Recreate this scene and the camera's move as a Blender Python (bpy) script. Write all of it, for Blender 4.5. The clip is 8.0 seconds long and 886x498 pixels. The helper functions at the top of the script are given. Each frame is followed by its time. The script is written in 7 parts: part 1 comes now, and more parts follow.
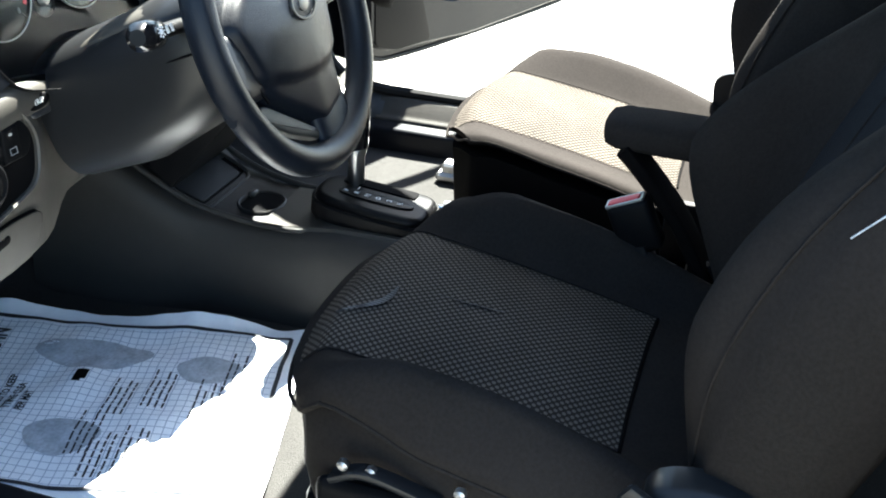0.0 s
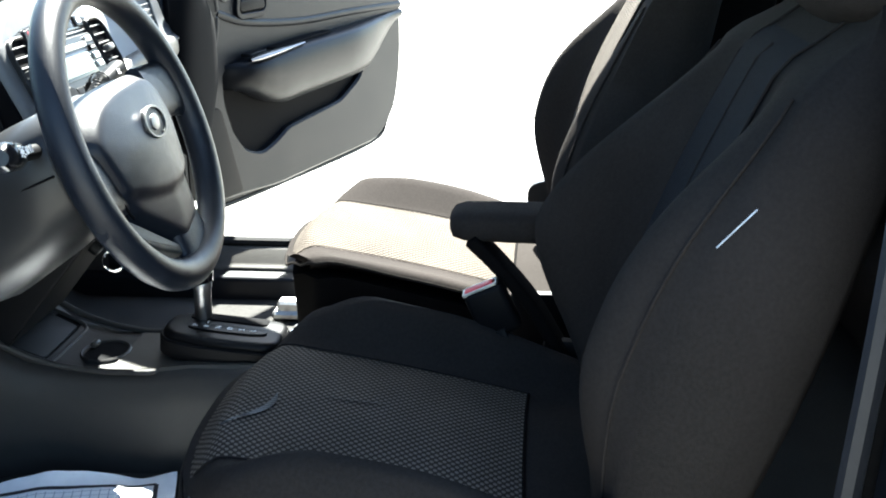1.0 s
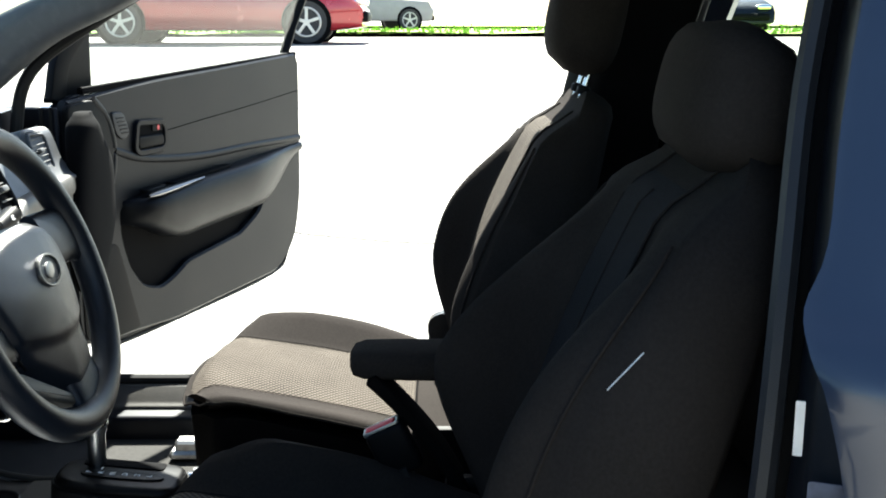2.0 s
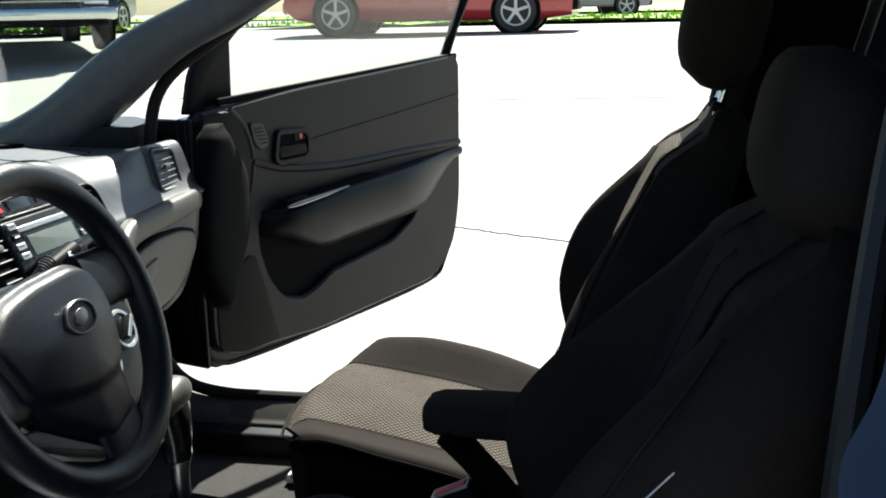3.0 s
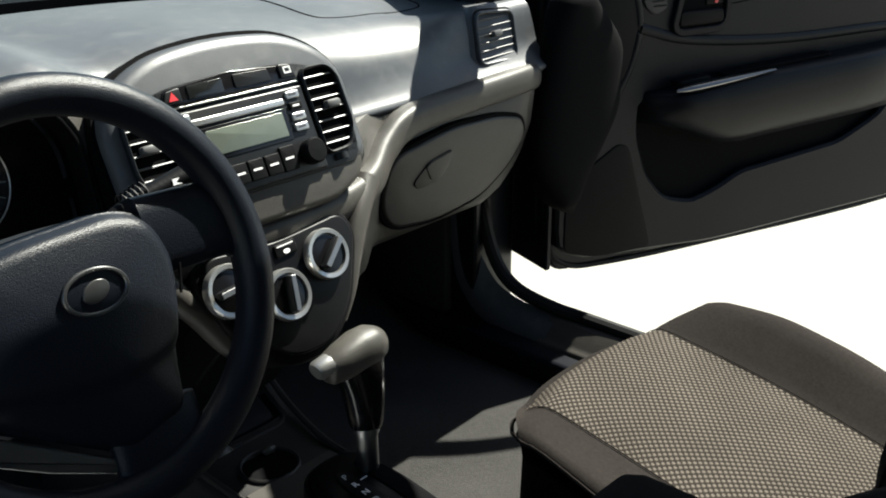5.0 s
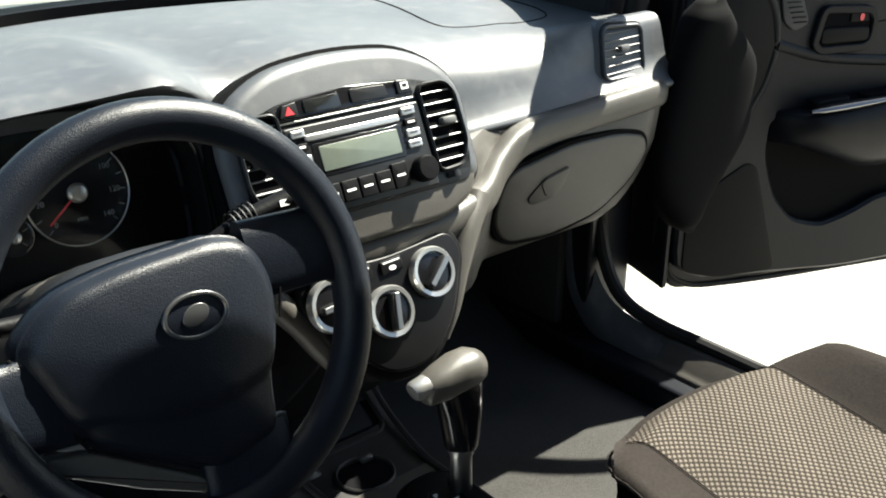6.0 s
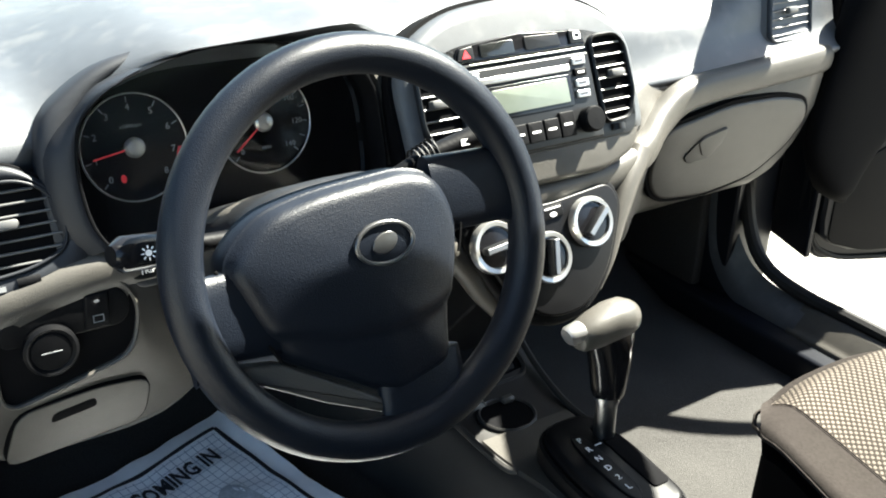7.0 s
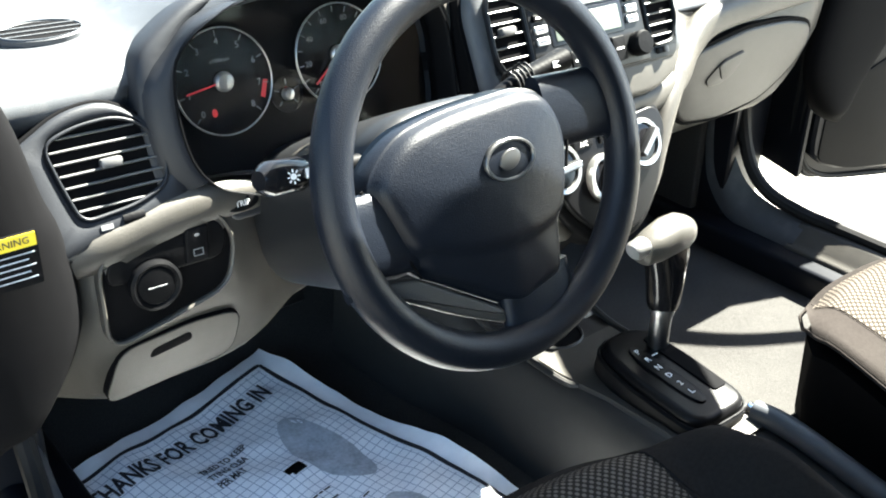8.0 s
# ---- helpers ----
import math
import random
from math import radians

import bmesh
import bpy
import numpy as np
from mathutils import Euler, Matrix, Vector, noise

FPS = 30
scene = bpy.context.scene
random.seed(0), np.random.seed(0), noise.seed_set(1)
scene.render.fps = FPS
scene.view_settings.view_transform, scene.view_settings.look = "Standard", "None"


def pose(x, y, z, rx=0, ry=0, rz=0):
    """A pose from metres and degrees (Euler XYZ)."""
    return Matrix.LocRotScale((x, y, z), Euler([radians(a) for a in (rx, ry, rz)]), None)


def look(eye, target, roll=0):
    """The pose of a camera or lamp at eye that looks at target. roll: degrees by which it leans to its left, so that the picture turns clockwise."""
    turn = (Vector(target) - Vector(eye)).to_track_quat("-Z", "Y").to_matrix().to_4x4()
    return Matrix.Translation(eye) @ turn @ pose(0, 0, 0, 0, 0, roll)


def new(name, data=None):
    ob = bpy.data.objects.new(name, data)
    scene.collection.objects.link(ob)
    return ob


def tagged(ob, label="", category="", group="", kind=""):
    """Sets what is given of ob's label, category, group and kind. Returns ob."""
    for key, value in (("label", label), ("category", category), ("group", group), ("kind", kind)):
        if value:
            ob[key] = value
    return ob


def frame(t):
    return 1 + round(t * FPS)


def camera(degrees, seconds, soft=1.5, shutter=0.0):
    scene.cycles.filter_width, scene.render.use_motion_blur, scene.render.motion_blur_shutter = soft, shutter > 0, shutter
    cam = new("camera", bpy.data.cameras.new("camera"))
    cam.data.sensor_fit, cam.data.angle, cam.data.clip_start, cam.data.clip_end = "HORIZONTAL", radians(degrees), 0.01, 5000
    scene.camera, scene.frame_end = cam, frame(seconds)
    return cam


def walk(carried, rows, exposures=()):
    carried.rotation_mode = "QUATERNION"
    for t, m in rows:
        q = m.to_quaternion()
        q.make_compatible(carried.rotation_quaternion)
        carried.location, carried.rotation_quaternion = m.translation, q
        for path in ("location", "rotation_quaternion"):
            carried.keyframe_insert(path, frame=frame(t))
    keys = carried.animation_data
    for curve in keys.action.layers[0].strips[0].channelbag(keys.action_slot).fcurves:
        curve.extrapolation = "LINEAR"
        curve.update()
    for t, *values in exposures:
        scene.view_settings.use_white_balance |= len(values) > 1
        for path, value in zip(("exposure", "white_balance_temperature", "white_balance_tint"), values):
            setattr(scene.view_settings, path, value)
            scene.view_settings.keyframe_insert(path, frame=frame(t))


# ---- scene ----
cam = camera(45.5, 8.0, soft=1.9)
PATH = [
    (0, (-1.391, -0.502, 1.204), (0.291, 0.019, 0.259), 2.4),
    (0.5, (-1.463, -0.441, 1.165), (0.346, -0.214, 0.342), -1.3),
    (1, (-1.477, -0.435, 1.128), (0.41, -0.257, 0.491), -0.4),
    (1.5, (-1.479, -0.444, 1.124), (0.465, -0.4, 0.655), 0.3),
    (1.7, (-1.491, -0.44, 1.135), (0.464, -0.45, 0.714), 0.1),
    (2.8, (-1.394, -0.536, 1.188), (0.554, -0.312, 0.797), -1.1),
    (3, (-1.316, -0.602, 1.194), (0.593, -0.2, 0.756), -1.3),
    (3.5, (-1.169, -0.68, 1.226), (0.637, -0.04, 0.65), -0.6),
    (4, (-0.988, -0.665, 1.244), (0.71, 0.167, 0.593), 0.0),
    (4.5, (-0.833, -0.695, 1.23), (0.74, 0.348, 0.567), -1.0),
    (4.7, (-0.776, -0.717, 1.229), (0.703, 0.418, 0.507), -0.6),
    (5.8, (-0.679, -0.707, 1.275), (0.547, 0.67, 0.499), 0.4),
    (6, (-0.68, -0.707, 1.277), (0.509, 0.689, 0.477), 0.5),
    (6.5, (-0.707, -0.707, 1.274), (0.394, 0.736, 0.436), 1.1),
    (7, (-0.749, -0.695, 1.274), (0.257, 0.794, 0.398), 1.7),
    (7.5, (-0.81, -0.674, 1.272), (0.172, 0.816, 0.369), 2.2),
    (8, (-0.928, -0.626, 1.26), (0.191, 0.73, 0.305), 1.6),
]
EXPOSURES = [(t, e, k, 3) for t, e, k in ((0.0, 4.1, 6250), (0.5, 4.15, 6200), (1.0, 4.2, 6150), (1.5, 3.95, 6200), (1.7, 3.6, 6250), (2.8, 2.25, 6350), (3.5, 1.75, 6350), (4.5, 1.55, 6400), (4.7, 1.65, 6400), (5.8, 2.5, 6650), (6.5, 3.12, 6650), (7.0, 3.65, 6600), (8.0, 4.3, 6500))]
walk(cam, [(t, look(eye, target, roll)) for t, eye, target, roll in PATH],
     exposures=EXPOSURES)

# ---- light ----
SUN_SIDE, SUN_AHEAD = 0.80, 0.02
world = bpy.data.worlds.new("sky")
scene.world = world
world.use_nodes = True
wn = world.node_tree.nodes
sky = wn.new("ShaderNodeTexSky")
sky.sky_type = 'NISHITA'
sky.sun_disc = False
sun_to = Vector((SUN_SIDE, SUN_AHEAD, 1.0)).normalized()
sky.sun_elevation = math.asin(sun_to.z)
sky.sun_rotation = math.atan2(sun_to.x, sun_to.y)
world.node_tree.links.new(sky.outputs[0], wn["Background"].inputs[0])
wn["Background"].inputs[1].default_value = 0.045
sun_data = bpy.data.lights.new("sun", 'SUN')
sun_data.energy, sun_data.angle, sun_data.color = 5.0, radians(0.53), (1.0, 0.95, 0.87)
sun = new("sun", sun_data)
sun.matrix_world = look(sun_to * 30, (0, 0, 0))

# ---- helpers of this scene ----


def frame_at(o, right, up):
    """A frame with x along right, y along up and z out of the face."""
    r = Vector(right).normalized()
    u = Vector(up)
    u = (u - r * u.dot(r)).normalized()
    n = r.cross(u)
    m = Matrix((r, u, n)).transposed().to_4x4()
    m.translation = Vector(o)
    return m


def part(name, bm, material, parent=None, label="", m=None, sharp=35, smooth=True):
    """Links a bmesh as one mesh object under a thing or a part."""
    bmesh.ops.recalc_face_normals(bm, faces=bm.faces)
    me = bpy.data.meshes.new(name)
    bm.to_mesh(me)
    bm.free()
    if smooth:
        me.polygons.foreach_set("use_smooth", [True] * len(me.polygons))
        me.set_sharp_from_angle(angle=radians(sharp))
    for one in (material if isinstance(material, (list, tuple)) else [material]):
        me.materials.append(one)
    ob = new(name, me)
    if m is not None:
        ob.matrix_basis = m
    if parent is not None:
        ob.parent = parent
    if label:
        tagged(ob, label)
    return ob


def thing(name, label, category, m=None, group="", kind=""):
    ob = new(name)
    ob.empty_display_size = 0.05
    if m is not None:
        ob.matrix_basis = m
    return tagged(ob, label, category, group, kind)


def add_box(bm, c, s, bev=0.0, seg=2, m=None):
    r = bmesh.ops.create_cube(bm, size=1.0, matrix=(m or Matrix()) @ Matrix.Translation(c) @ Matrix.Diagonal((*s, 1)))
    if bev > 0:
        edges = list({e for v in r["verts"] for e in v.link_edges})
        bmesh.ops.bevel(bm, geom=edges, offset=bev, segments=seg, affect='EDGES', profile=0.5)
    return bm


def box(c, s, bev=0.0, seg=2, m=None):
    return add_box(bmesh.new(), c, s, bev, seg, m)


def loft(bm, rings, closed=True, cap=True, m=None):
    """Skins a row of rings with equal counts of points."""
    m = m or Matrix()
    rows = [[bm.verts.new(m @ Vector(p)) for p in ring] for ring in rings]
    n = len(rows[0])
    for a, b in zip(rows, rows[1:]):
        for i in range(n if closed else n - 1):
            j = (i + 1) % n
            bm.faces.new((a[i], a[j], b[j], b[i]))
    if cap and closed:
        bm.faces.new(rows[0][::-1])
        bm.faces.new(rows[-1])
    return bm


def rounded(pts, r, seg=4):
    """A polygon with its corners rounded; r is one radius, or one for each corner."""
    out = []
    n = len(pts)
    for i, p in enumerate(pts):
        ri = r[i] if isinstance(r, (list, tuple)) else r
        p, a, b = Vector(p), Vector(pts[i - 1]), Vector(pts[(i + 1) % n])
        d1, d2 = (a - p), (b - p)
        k = min(ri, d1.length * 0.48, d2.length * 0.48)
        s, e = p + d1.normalized() * k, p + d2.normalized() * k
        for q in range(seg + 1):
            t = q / seg
            out.append(tuple(s * (1 - t) ** 2 + p * 2 * t * (1 - t) + e * t * t))
    return out


def shrink(pts, d):
    """Moves a polygon inwards by d."""
    n = len(pts)
    area = sum(pts[i][0] * pts[(i + 1) % n][1] - pts[(i + 1) % n][0] * pts[i][1] for i in range(n))
    sg = 1 if area > 0 else -1
    out = []
    for i in range(n):
        a, p, b = Vector(pts[i - 1]), Vector(pts[i]), Vector(pts[(i + 1) % n])
        t = (b - a)
        if t.length < 1e-9:
            out.append(tuple(p))
            continue
        t.normalize()
        out.append((p.x - t.y * d * sg, p.y + t.x * d * sg))
    return out


def add_plate(bm, pts, z0, z1, bev=0.0, m=None, dome=0.0):
    """A plate with the outline pts from z0 to z1, its upper edge rounded off; dome lifts its middle."""
    rings = [[(x, y, z0) for x, y in pts]]
    if bev > 0:
        for k in range(4):
            a = k / 3 * math.pi / 2
            q = shrink(pts, bev * (1 - math.cos(a)))
            rings.append([(x, y, z1 - bev + bev * math.sin(a)) for x, y in q])
        base = shrink(pts, bev)
    else:
        rings.append([(x, y, z1) for x, y in pts])
        base = pts
    if dome:
        cx, cy = sum(p[0] for p in base) / len(base), sum(p[1] for p in base) / len(base)
        for k in (0.75, 0.5, 0.25):
            rings.append([(cx + (x - cx) * k, cy + (y - cy) * k, z1 + dome * (1 - k * k)) for x, y in base])
    return loft(bm, rings, True, True, m)


def plate(pts, z0, z1, bev=0.0, m=None, dome=0.0):
    return add_plate(bmesh.new(), pts, z0, z1, bev, m, dome)


def add_ring_plate(bm, outer, inner, z0, z1, m=None, bev=0.002):
    """A frame between two outlines with the same count of points."""
    o2, i2 = shrink(outer, bev), shrink(inner, -bev)
    rings = [[(x, y, z0) for x, y in outer], [(x, y, z1 - bev) for x, y in outer], [(x, y, z1) for x, y in o2],
             [(x, y, z1) for x, y in i2], [(x, y, z1 - bev) for x, y in inner], [(x, y, z0) for x, y in inner]]
    rings.append(rings[0])
    return loft(bm, rings, True, False, m)


def oval(cx, cy, a, b, n=32, p=2.0, turn=0.0):
    out = []
    for i in range(n):
        t = 2 * math.pi * i / n
        c, s = math.cos(t), math.sin(t)
        x, y = a * math.copysign(abs(c) ** (2 / p), c), b * math.copysign(abs(s) ** (2 / p), s)
        out.append((cx + x * math.cos(turn) - y * math.sin(turn), cy + x * math.sin(turn) + y * math.cos(turn)))
    return out


def add_lathe(bm, prof, n=32, m=None):
    """Turns rows of (radius, z) about z."""
    rings = [[(r * math.cos(2 * math.pi * i / n), r * math.sin(2 * math.pi * i / n), z) for i in range(n)] for r, z in prof]
    return loft(bm, rings, True, True, m)


def lathe(prof, n=32, m=None):
    return add_lathe(bmesh.new(), prof, n, m)


def curve_through(pts, n=8):
    """Points along a smooth line through pts."""
    pts = [Vector(p) for p in pts]
    ext = [pts[0] * 2 - pts[1]] + pts + [pts[-1] * 2 - pts[-2]]
    out = []
    for i in range(1, len(ext) - 2):
        a, b, c, d = ext[i - 1:i + 3]
        for k in range(n):
            t = k / n
            out.append(0.5 * ((2 * b) + (c - a) * t + (2 * a - 5 * b + 4 * c - d) * t * t + (3 * b - a - 3 * c + d) * t ** 3))
    out.append(pts[-1])
    return out


def add_sweep(bm, path, sect, up=(0, 0, 1), closed=False, scale=None, cap=True):
    """Carries the outline sect, in (side, up) metres, along a path."""
    path = [Vector(p) for p in path]
    rings = []
    n = len(path)
    for i, p in enumerate(path):
        a = path[i - 1] if (i or closed) else p
        b = path[(i + 1) % n] if (i < n - 1 or closed) else p
        t = (b - a).normalized()
        side = t.cross(Vector(up)).normalized()
        u = side.cross(t)
        k = scale(i / max(1, n - 1)) if scale else 1.0
        rings.append([tuple(p + side * x * k + u * y * k) for x, y in sect])
    if closed:
        rings.append(rings[0])
    return loft(bm, rings, True, cap and not closed)


def sweep(path, sect, up=(0, 0, 1), closed=False, scale=None):
    return add_sweep(bmesh.new(), path, sect, up, closed, scale)


def tube(path, r, n=8, up=(0, 0, 1), closed=False, scale=None):
    return sweep(path, oval(0, 0, r, r, n), up, closed, scale)


def text_mesh(name, body, size, material, parent, m, align='CENTER', depth=0.0004, label="", squeeze=1.0, bold=0.0):
    cu = bpy.data.curves.new(name, 'FONT')
    cu.body, cu.size, cu.align_x, cu.align_y, cu.extrude = body, size, align, 'CENTER', depth
    cu.resolution_u = 2
    cu.offset = bold
    tmp = bpy.data.objects.new("tmp", cu)
    me = bpy.data.meshes.new_from_object(tmp)
    bpy.data.objects.remove(tmp)
    me.name = name
    me.materials.clear()
    me.materials.append(material)
    ob = new(name, me)
    ob.matrix_basis = m @ Matrix.Diagonal((squeeze, 1, 1, 1))
    if parent is not None:
        ob.parent = parent
    if label:
        tagged(ob, label)
    return ob


def ray_outline(pts, c, n):
    """Resamples an outline at n even angles about c."""
    out = []
    for k in range(n):
        a = 2 * math.pi * k / n
        d = Vector((math.cos(a), math.sin(a)))
        best = None
        for i in range(len(pts)):
            p, q = Vector(pts[i]) - Vector(c), Vector(pts[(i + 1) % len(pts)]) - Vector(c)
            e = q - p
            den = d.x * e.y - d.y * e.x
            if abs(den) < 1e-12:
                continue
            t = (p.x * e.y - p.y * e.x) / den
            r = (p.x * d.y - p.y * d.x) / den
            if t > 0 and -1e-6 <= r <= 1 + 1e-6 and (best is None or t > best):
                best = t
        out.append((c[0] + d.x * best, c[1] + d.y * best))
    return out


def T(x, y, z=0.0):
    return Matrix.Translation((x, y, z))


# ---- materials ----


def material(name, color, rough=0.5, metal=0.0, vary=0.12, scale=6.0, grain=0.0, grain_scale=300.0, fine=60.0, coat=0.0, spec=0.5, dust=None):
    """A principled material with tone variation at two scales and a fine relief."""
    mt = bpy.data.materials.new(name)
    mt.use_nodes = True
    nt = mt.node_tree
    b = nt.nodes["Principled BSDF"]
    tc = nt.nodes.new("ShaderNodeTexCoord")
    n1, n2 = nt.nodes.new("ShaderNodeTexNoise"), nt.nodes.new("ShaderNodeTexNoise")
    n1.inputs["Scale"].default_value, n2.inputs["Scale"].default_value = scale, fine
    n1.inputs["Detail"].default_value, n2.inputs["Detail"].default_value = 4, 3
    for n in (n1, n2):
        nt.links.new(tc.outputs["Object"], n.inputs["Vector"])
    add = nt.nodes.new("ShaderNodeMath")
    add.operation = 'ADD'
    nt.links.new(n1.outputs[0], add.inputs[0])
    nt.links.new(n2.outputs[0], add.inputs[1])
    ramp = nt.nodes.new("ShaderNodeMapRange")
    ramp.inputs[1].default_value, ramp.inputs[2].default_value = 0.6, 1.4
    ramp.inputs[3].default_value, ramp.inputs[4].default_value = 1 - vary, 1 + vary
    nt.links.new(add.outputs[0], ramp.inputs[0])
    mul = nt.nodes.new("ShaderNodeVectorMath")
    mul.operation = 'SCALE'
    mul.inputs[0].default_value = color
    nt.links.new(ramp.outputs[0], mul.inputs["Scale"])
    last = mul.outputs[0]
    if dust:
        n3 = nt.nodes.new("ShaderNodeTexNoise")
        n3.inputs["Scale"].default_value, n3.inputs["Detail"].default_value = dust[1], 8
        nt.links.new(tc.outputs["Object"], n3.inputs["Vector"])
        mr = nt.nodes.new("ShaderNodeMapRange")
        mr.inputs[1].default_value, mr.inputs[2].default_value, mr.inputs[4].default_value = 0.52, 0.75, dust[2]
        nt.links.new(n3.outputs[0], mr.inputs[0])
        mx = nt.nodes.new("ShaderNodeMixRGB")
        mx.inputs[2].default_value = (*dust[0], 1)
        nt.links.new(mr.outputs[0], mx.inputs[0])
        nt.links.new(last, mx.inputs[1])
        last = mx.outputs[0]
    nt.links.new(last, b.inputs["Base Color"])
    rr = nt.nodes.new("ShaderNodeMapRange")
    rr.inputs[3].default_value, rr.inputs[4].default_value = max(0.02, rough - 0.07), min(1, rough + 0.07)
    nt.links.new(n1.outputs[0], rr.inputs[0])
    nt.links.new(rr.outputs[0], b.inputs["Roughness"])
    b.inputs["Metallic"].default_value = metal
    b.inputs["Coat Weight"].default_value = coat
    b.inputs["Specular IOR Level"].default_value = spec
    if grain > 0:
        v = nt.nodes.new("ShaderNodeTexVoronoi")
        v.inputs["Scale"].default_value = grain_scale
        nt.links.new(tc.outputs["Object"], v.inputs["Vector"])
        bp = nt.nodes.new("ShaderNodeBump")
        bp.inputs["Strength"].default_value, bp.inputs["Distance"].default_value = grain, 0.001
        nt.links.new(v.outputs["Distance"], bp.inputs["Height"])
        nt.links.new(bp.outputs[0], b.inputs["Normal"])
    return mt


def cloth_weave(name, dark, light, pitch):
    """Seat cloth: a dark weave with rows of small light stitches, laid out by the UV map in metres."""
    mt = bpy.data.materials.new(name)
    mt.use_nodes = True
    nt = mt.node_tree
    b = nt.nodes["Principled BSDF"]
    uv = nt.nodes.new("ShaderNodeUVMap")
    ck = nt.nodes.new("ShaderNodeTexChecker")
    ck.inputs["Scale"].default_value = 1 / pitch
    ck.inputs[1].default_value, ck.inputs[2].default_value = (*light, 1), (*dark, 1)
    nt.links.new(uv.outputs[0], ck.inputs["Vector"])
    # round the light squares off into stitches
    sc = nt.nodes.new("ShaderNodeVectorMath")
    sc.operation = 'SCALE'
    sc.inputs["Scale"].default_value = 1 / pitch
    nt.links.new(uv.outputs[0], sc.inputs[0])
    fr = nt.nodes.new("ShaderNodeVectorMath")
    fr.operation = 'FRACTION'
    nt.links.new(sc.outputs[0], fr.inputs[0])
    ds = nt.nodes.new("ShaderNodeVectorMath")
    ds.operation = 'DISTANCE'
    ds.inputs[1].default_value = (0.5, 0.5, 0)
    nt.links.new(fr.outputs[0], ds.inputs[0])
    mr = nt.nodes.new("ShaderNodeMapRange")
    mr.inputs[1].default_value, mr.inputs[2].default_value, mr.inputs[3].default_value, mr.inputs[4].default_value = 0.38, 0.6, 1, 0
    nt.links.new(ds.outputs["Value"], mr.inputs[0])
    mx = nt.nodes.new("ShaderNodeMixRGB")
    mx.inputs[1].default_value = (*dark, 1)
    nt.links.new(mr.outputs[0], mx.inputs[0])
    nt.links.new(ck.outputs[0], mx.inputs[2])
    ns = nt.nodes.new("ShaderNodeTexNoise")
    ns.inputs["Scale"].default_value, ns.inputs["Detail"].default_value = 9, 6
    nt.links.new(uv.outputs[0], ns.inputs["Vector"])
    m2 = nt.nodes.new("ShaderNodeMixRGB")
    m2.blend_type = 'MULTIPLY'
    m2.inputs[0].default_value = 0.55
    nt.links.new(mx.outputs[0], m2.inputs[1])
    nt.links.new(ns.outputs[0], m2.inputs[2])
    nt.links.new(m2.outputs[0], b.inputs["Base Color"])
    b.inputs["Roughness"].default_value = 0.9
    b.inputs["Specular IOR Level"].default_value = 0.05
    bp = nt.nodes.new("ShaderNodeBump")
    bp.inputs["Strength"].default_value, bp.inputs["Distance"].default_value = 0.5, 0.0015
    nt.links.new(mr.outputs[0], bp.inputs["Height"])
    nt.links.new(bp.outputs[0], b.inputs["Normal"])
    return mt


def glass_material(name, tint, rough=0.0, low=0.03, high=0.75):
    mt = bpy.data.materials.new(name)
    mt.use_nodes = True
    nt = mt.node_tree
    nt.nodes.remove(nt.nodes["Principled BSDF"])
    tr, gl, mix, fr = (nt.nodes.new(k) for k in ("ShaderNodeBsdfTransparent", "ShaderNodeBsdfGlossy", "ShaderNodeMixShader", "ShaderNodeLayerWeight"))
    tr.inputs[0].default_value = (*tint, 1)
    gl.inputs["Roughness"].default_value = rough
    fr.inputs[0].default_value = 0.5
    pw, mr = nt.nodes.new("ShaderNodeMath"), nt.nodes.new("ShaderNodeMapRange")
    pw.operation = 'POWER'
    pw.inputs[1].default_value = 4.0
    mr.inputs[3].default_value, mr.inputs[4].default_value = low, high
    nt.links.new(fr.outputs["Facing"], pw.inputs[0])
    nt.links.new(pw.outputs[0], mr.inputs[0])
    nt.links.new(mr.outputs[0], mix.inputs[0])
    nt.links.new(tr.outputs[0], mix.inputs[1])
    nt.links.new(gl.outputs[0], mix.inputs[2])
    nt.links.new(mix.outputs[0], nt.nodes["Material Output"].inputs[0])
    return mt


DASH = material("dash_plastic", (0.050, 0.054, 0.0605), 0.44, grain=0.16, grain_scale=900, spec=0.5, dust=((0.15, 0.145, 0.135), 30, 0.22))
# The dash plastic again, dust-free and darkened to carry the upright faces' shade.
DASHSHADE = material("shaded_dash_plastic", (0.0135, 0.0150, 0.0185), 0.50, grain=0.16, grain_scale=900, spec=0.25)
TAUPE = material("taupe_plastic", (0.047, 0.0437, 0.0386), 0.45, grain=0.22, grain_scale=800, spec=0.32)
DOORP = material("door_plastic", (0.0060, 0.0068, 0.0090), 0.40, grain=0.2, grain_scale=600, spec=0.12)
ARMP = material("armrest_plastic", (0.0050, 0.0056, 0.0074), 0.36, grain=0.12, grain_scale=600, spec=0.10)
SELECT = material("selector_plastic", (0.004, 0.004, 0.0045), 0.36, spec=0.12)
GLOSSTRIM = material("gloss_trim", (0.008, 0.008, 0.009), 0.08, spec=0.8, coat=1.0)
WHEELP = material("wheel_plastic", (0.0050, 0.0068, 0.0110), 0.36, grain=0.26, grain_scale=950, spec=0.22)
BLACK = material("black_plastic", (0.0035, 0.0036, 0.0042), 0.52, grain=0.1, spec=0.07)
# Also paints the shade of recesses and hollows as flat black.
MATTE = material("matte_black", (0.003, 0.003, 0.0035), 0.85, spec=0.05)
GLOSSB = material("gloss_black", (0.006, 0.006, 0.007), 0.15, spec=0.3)
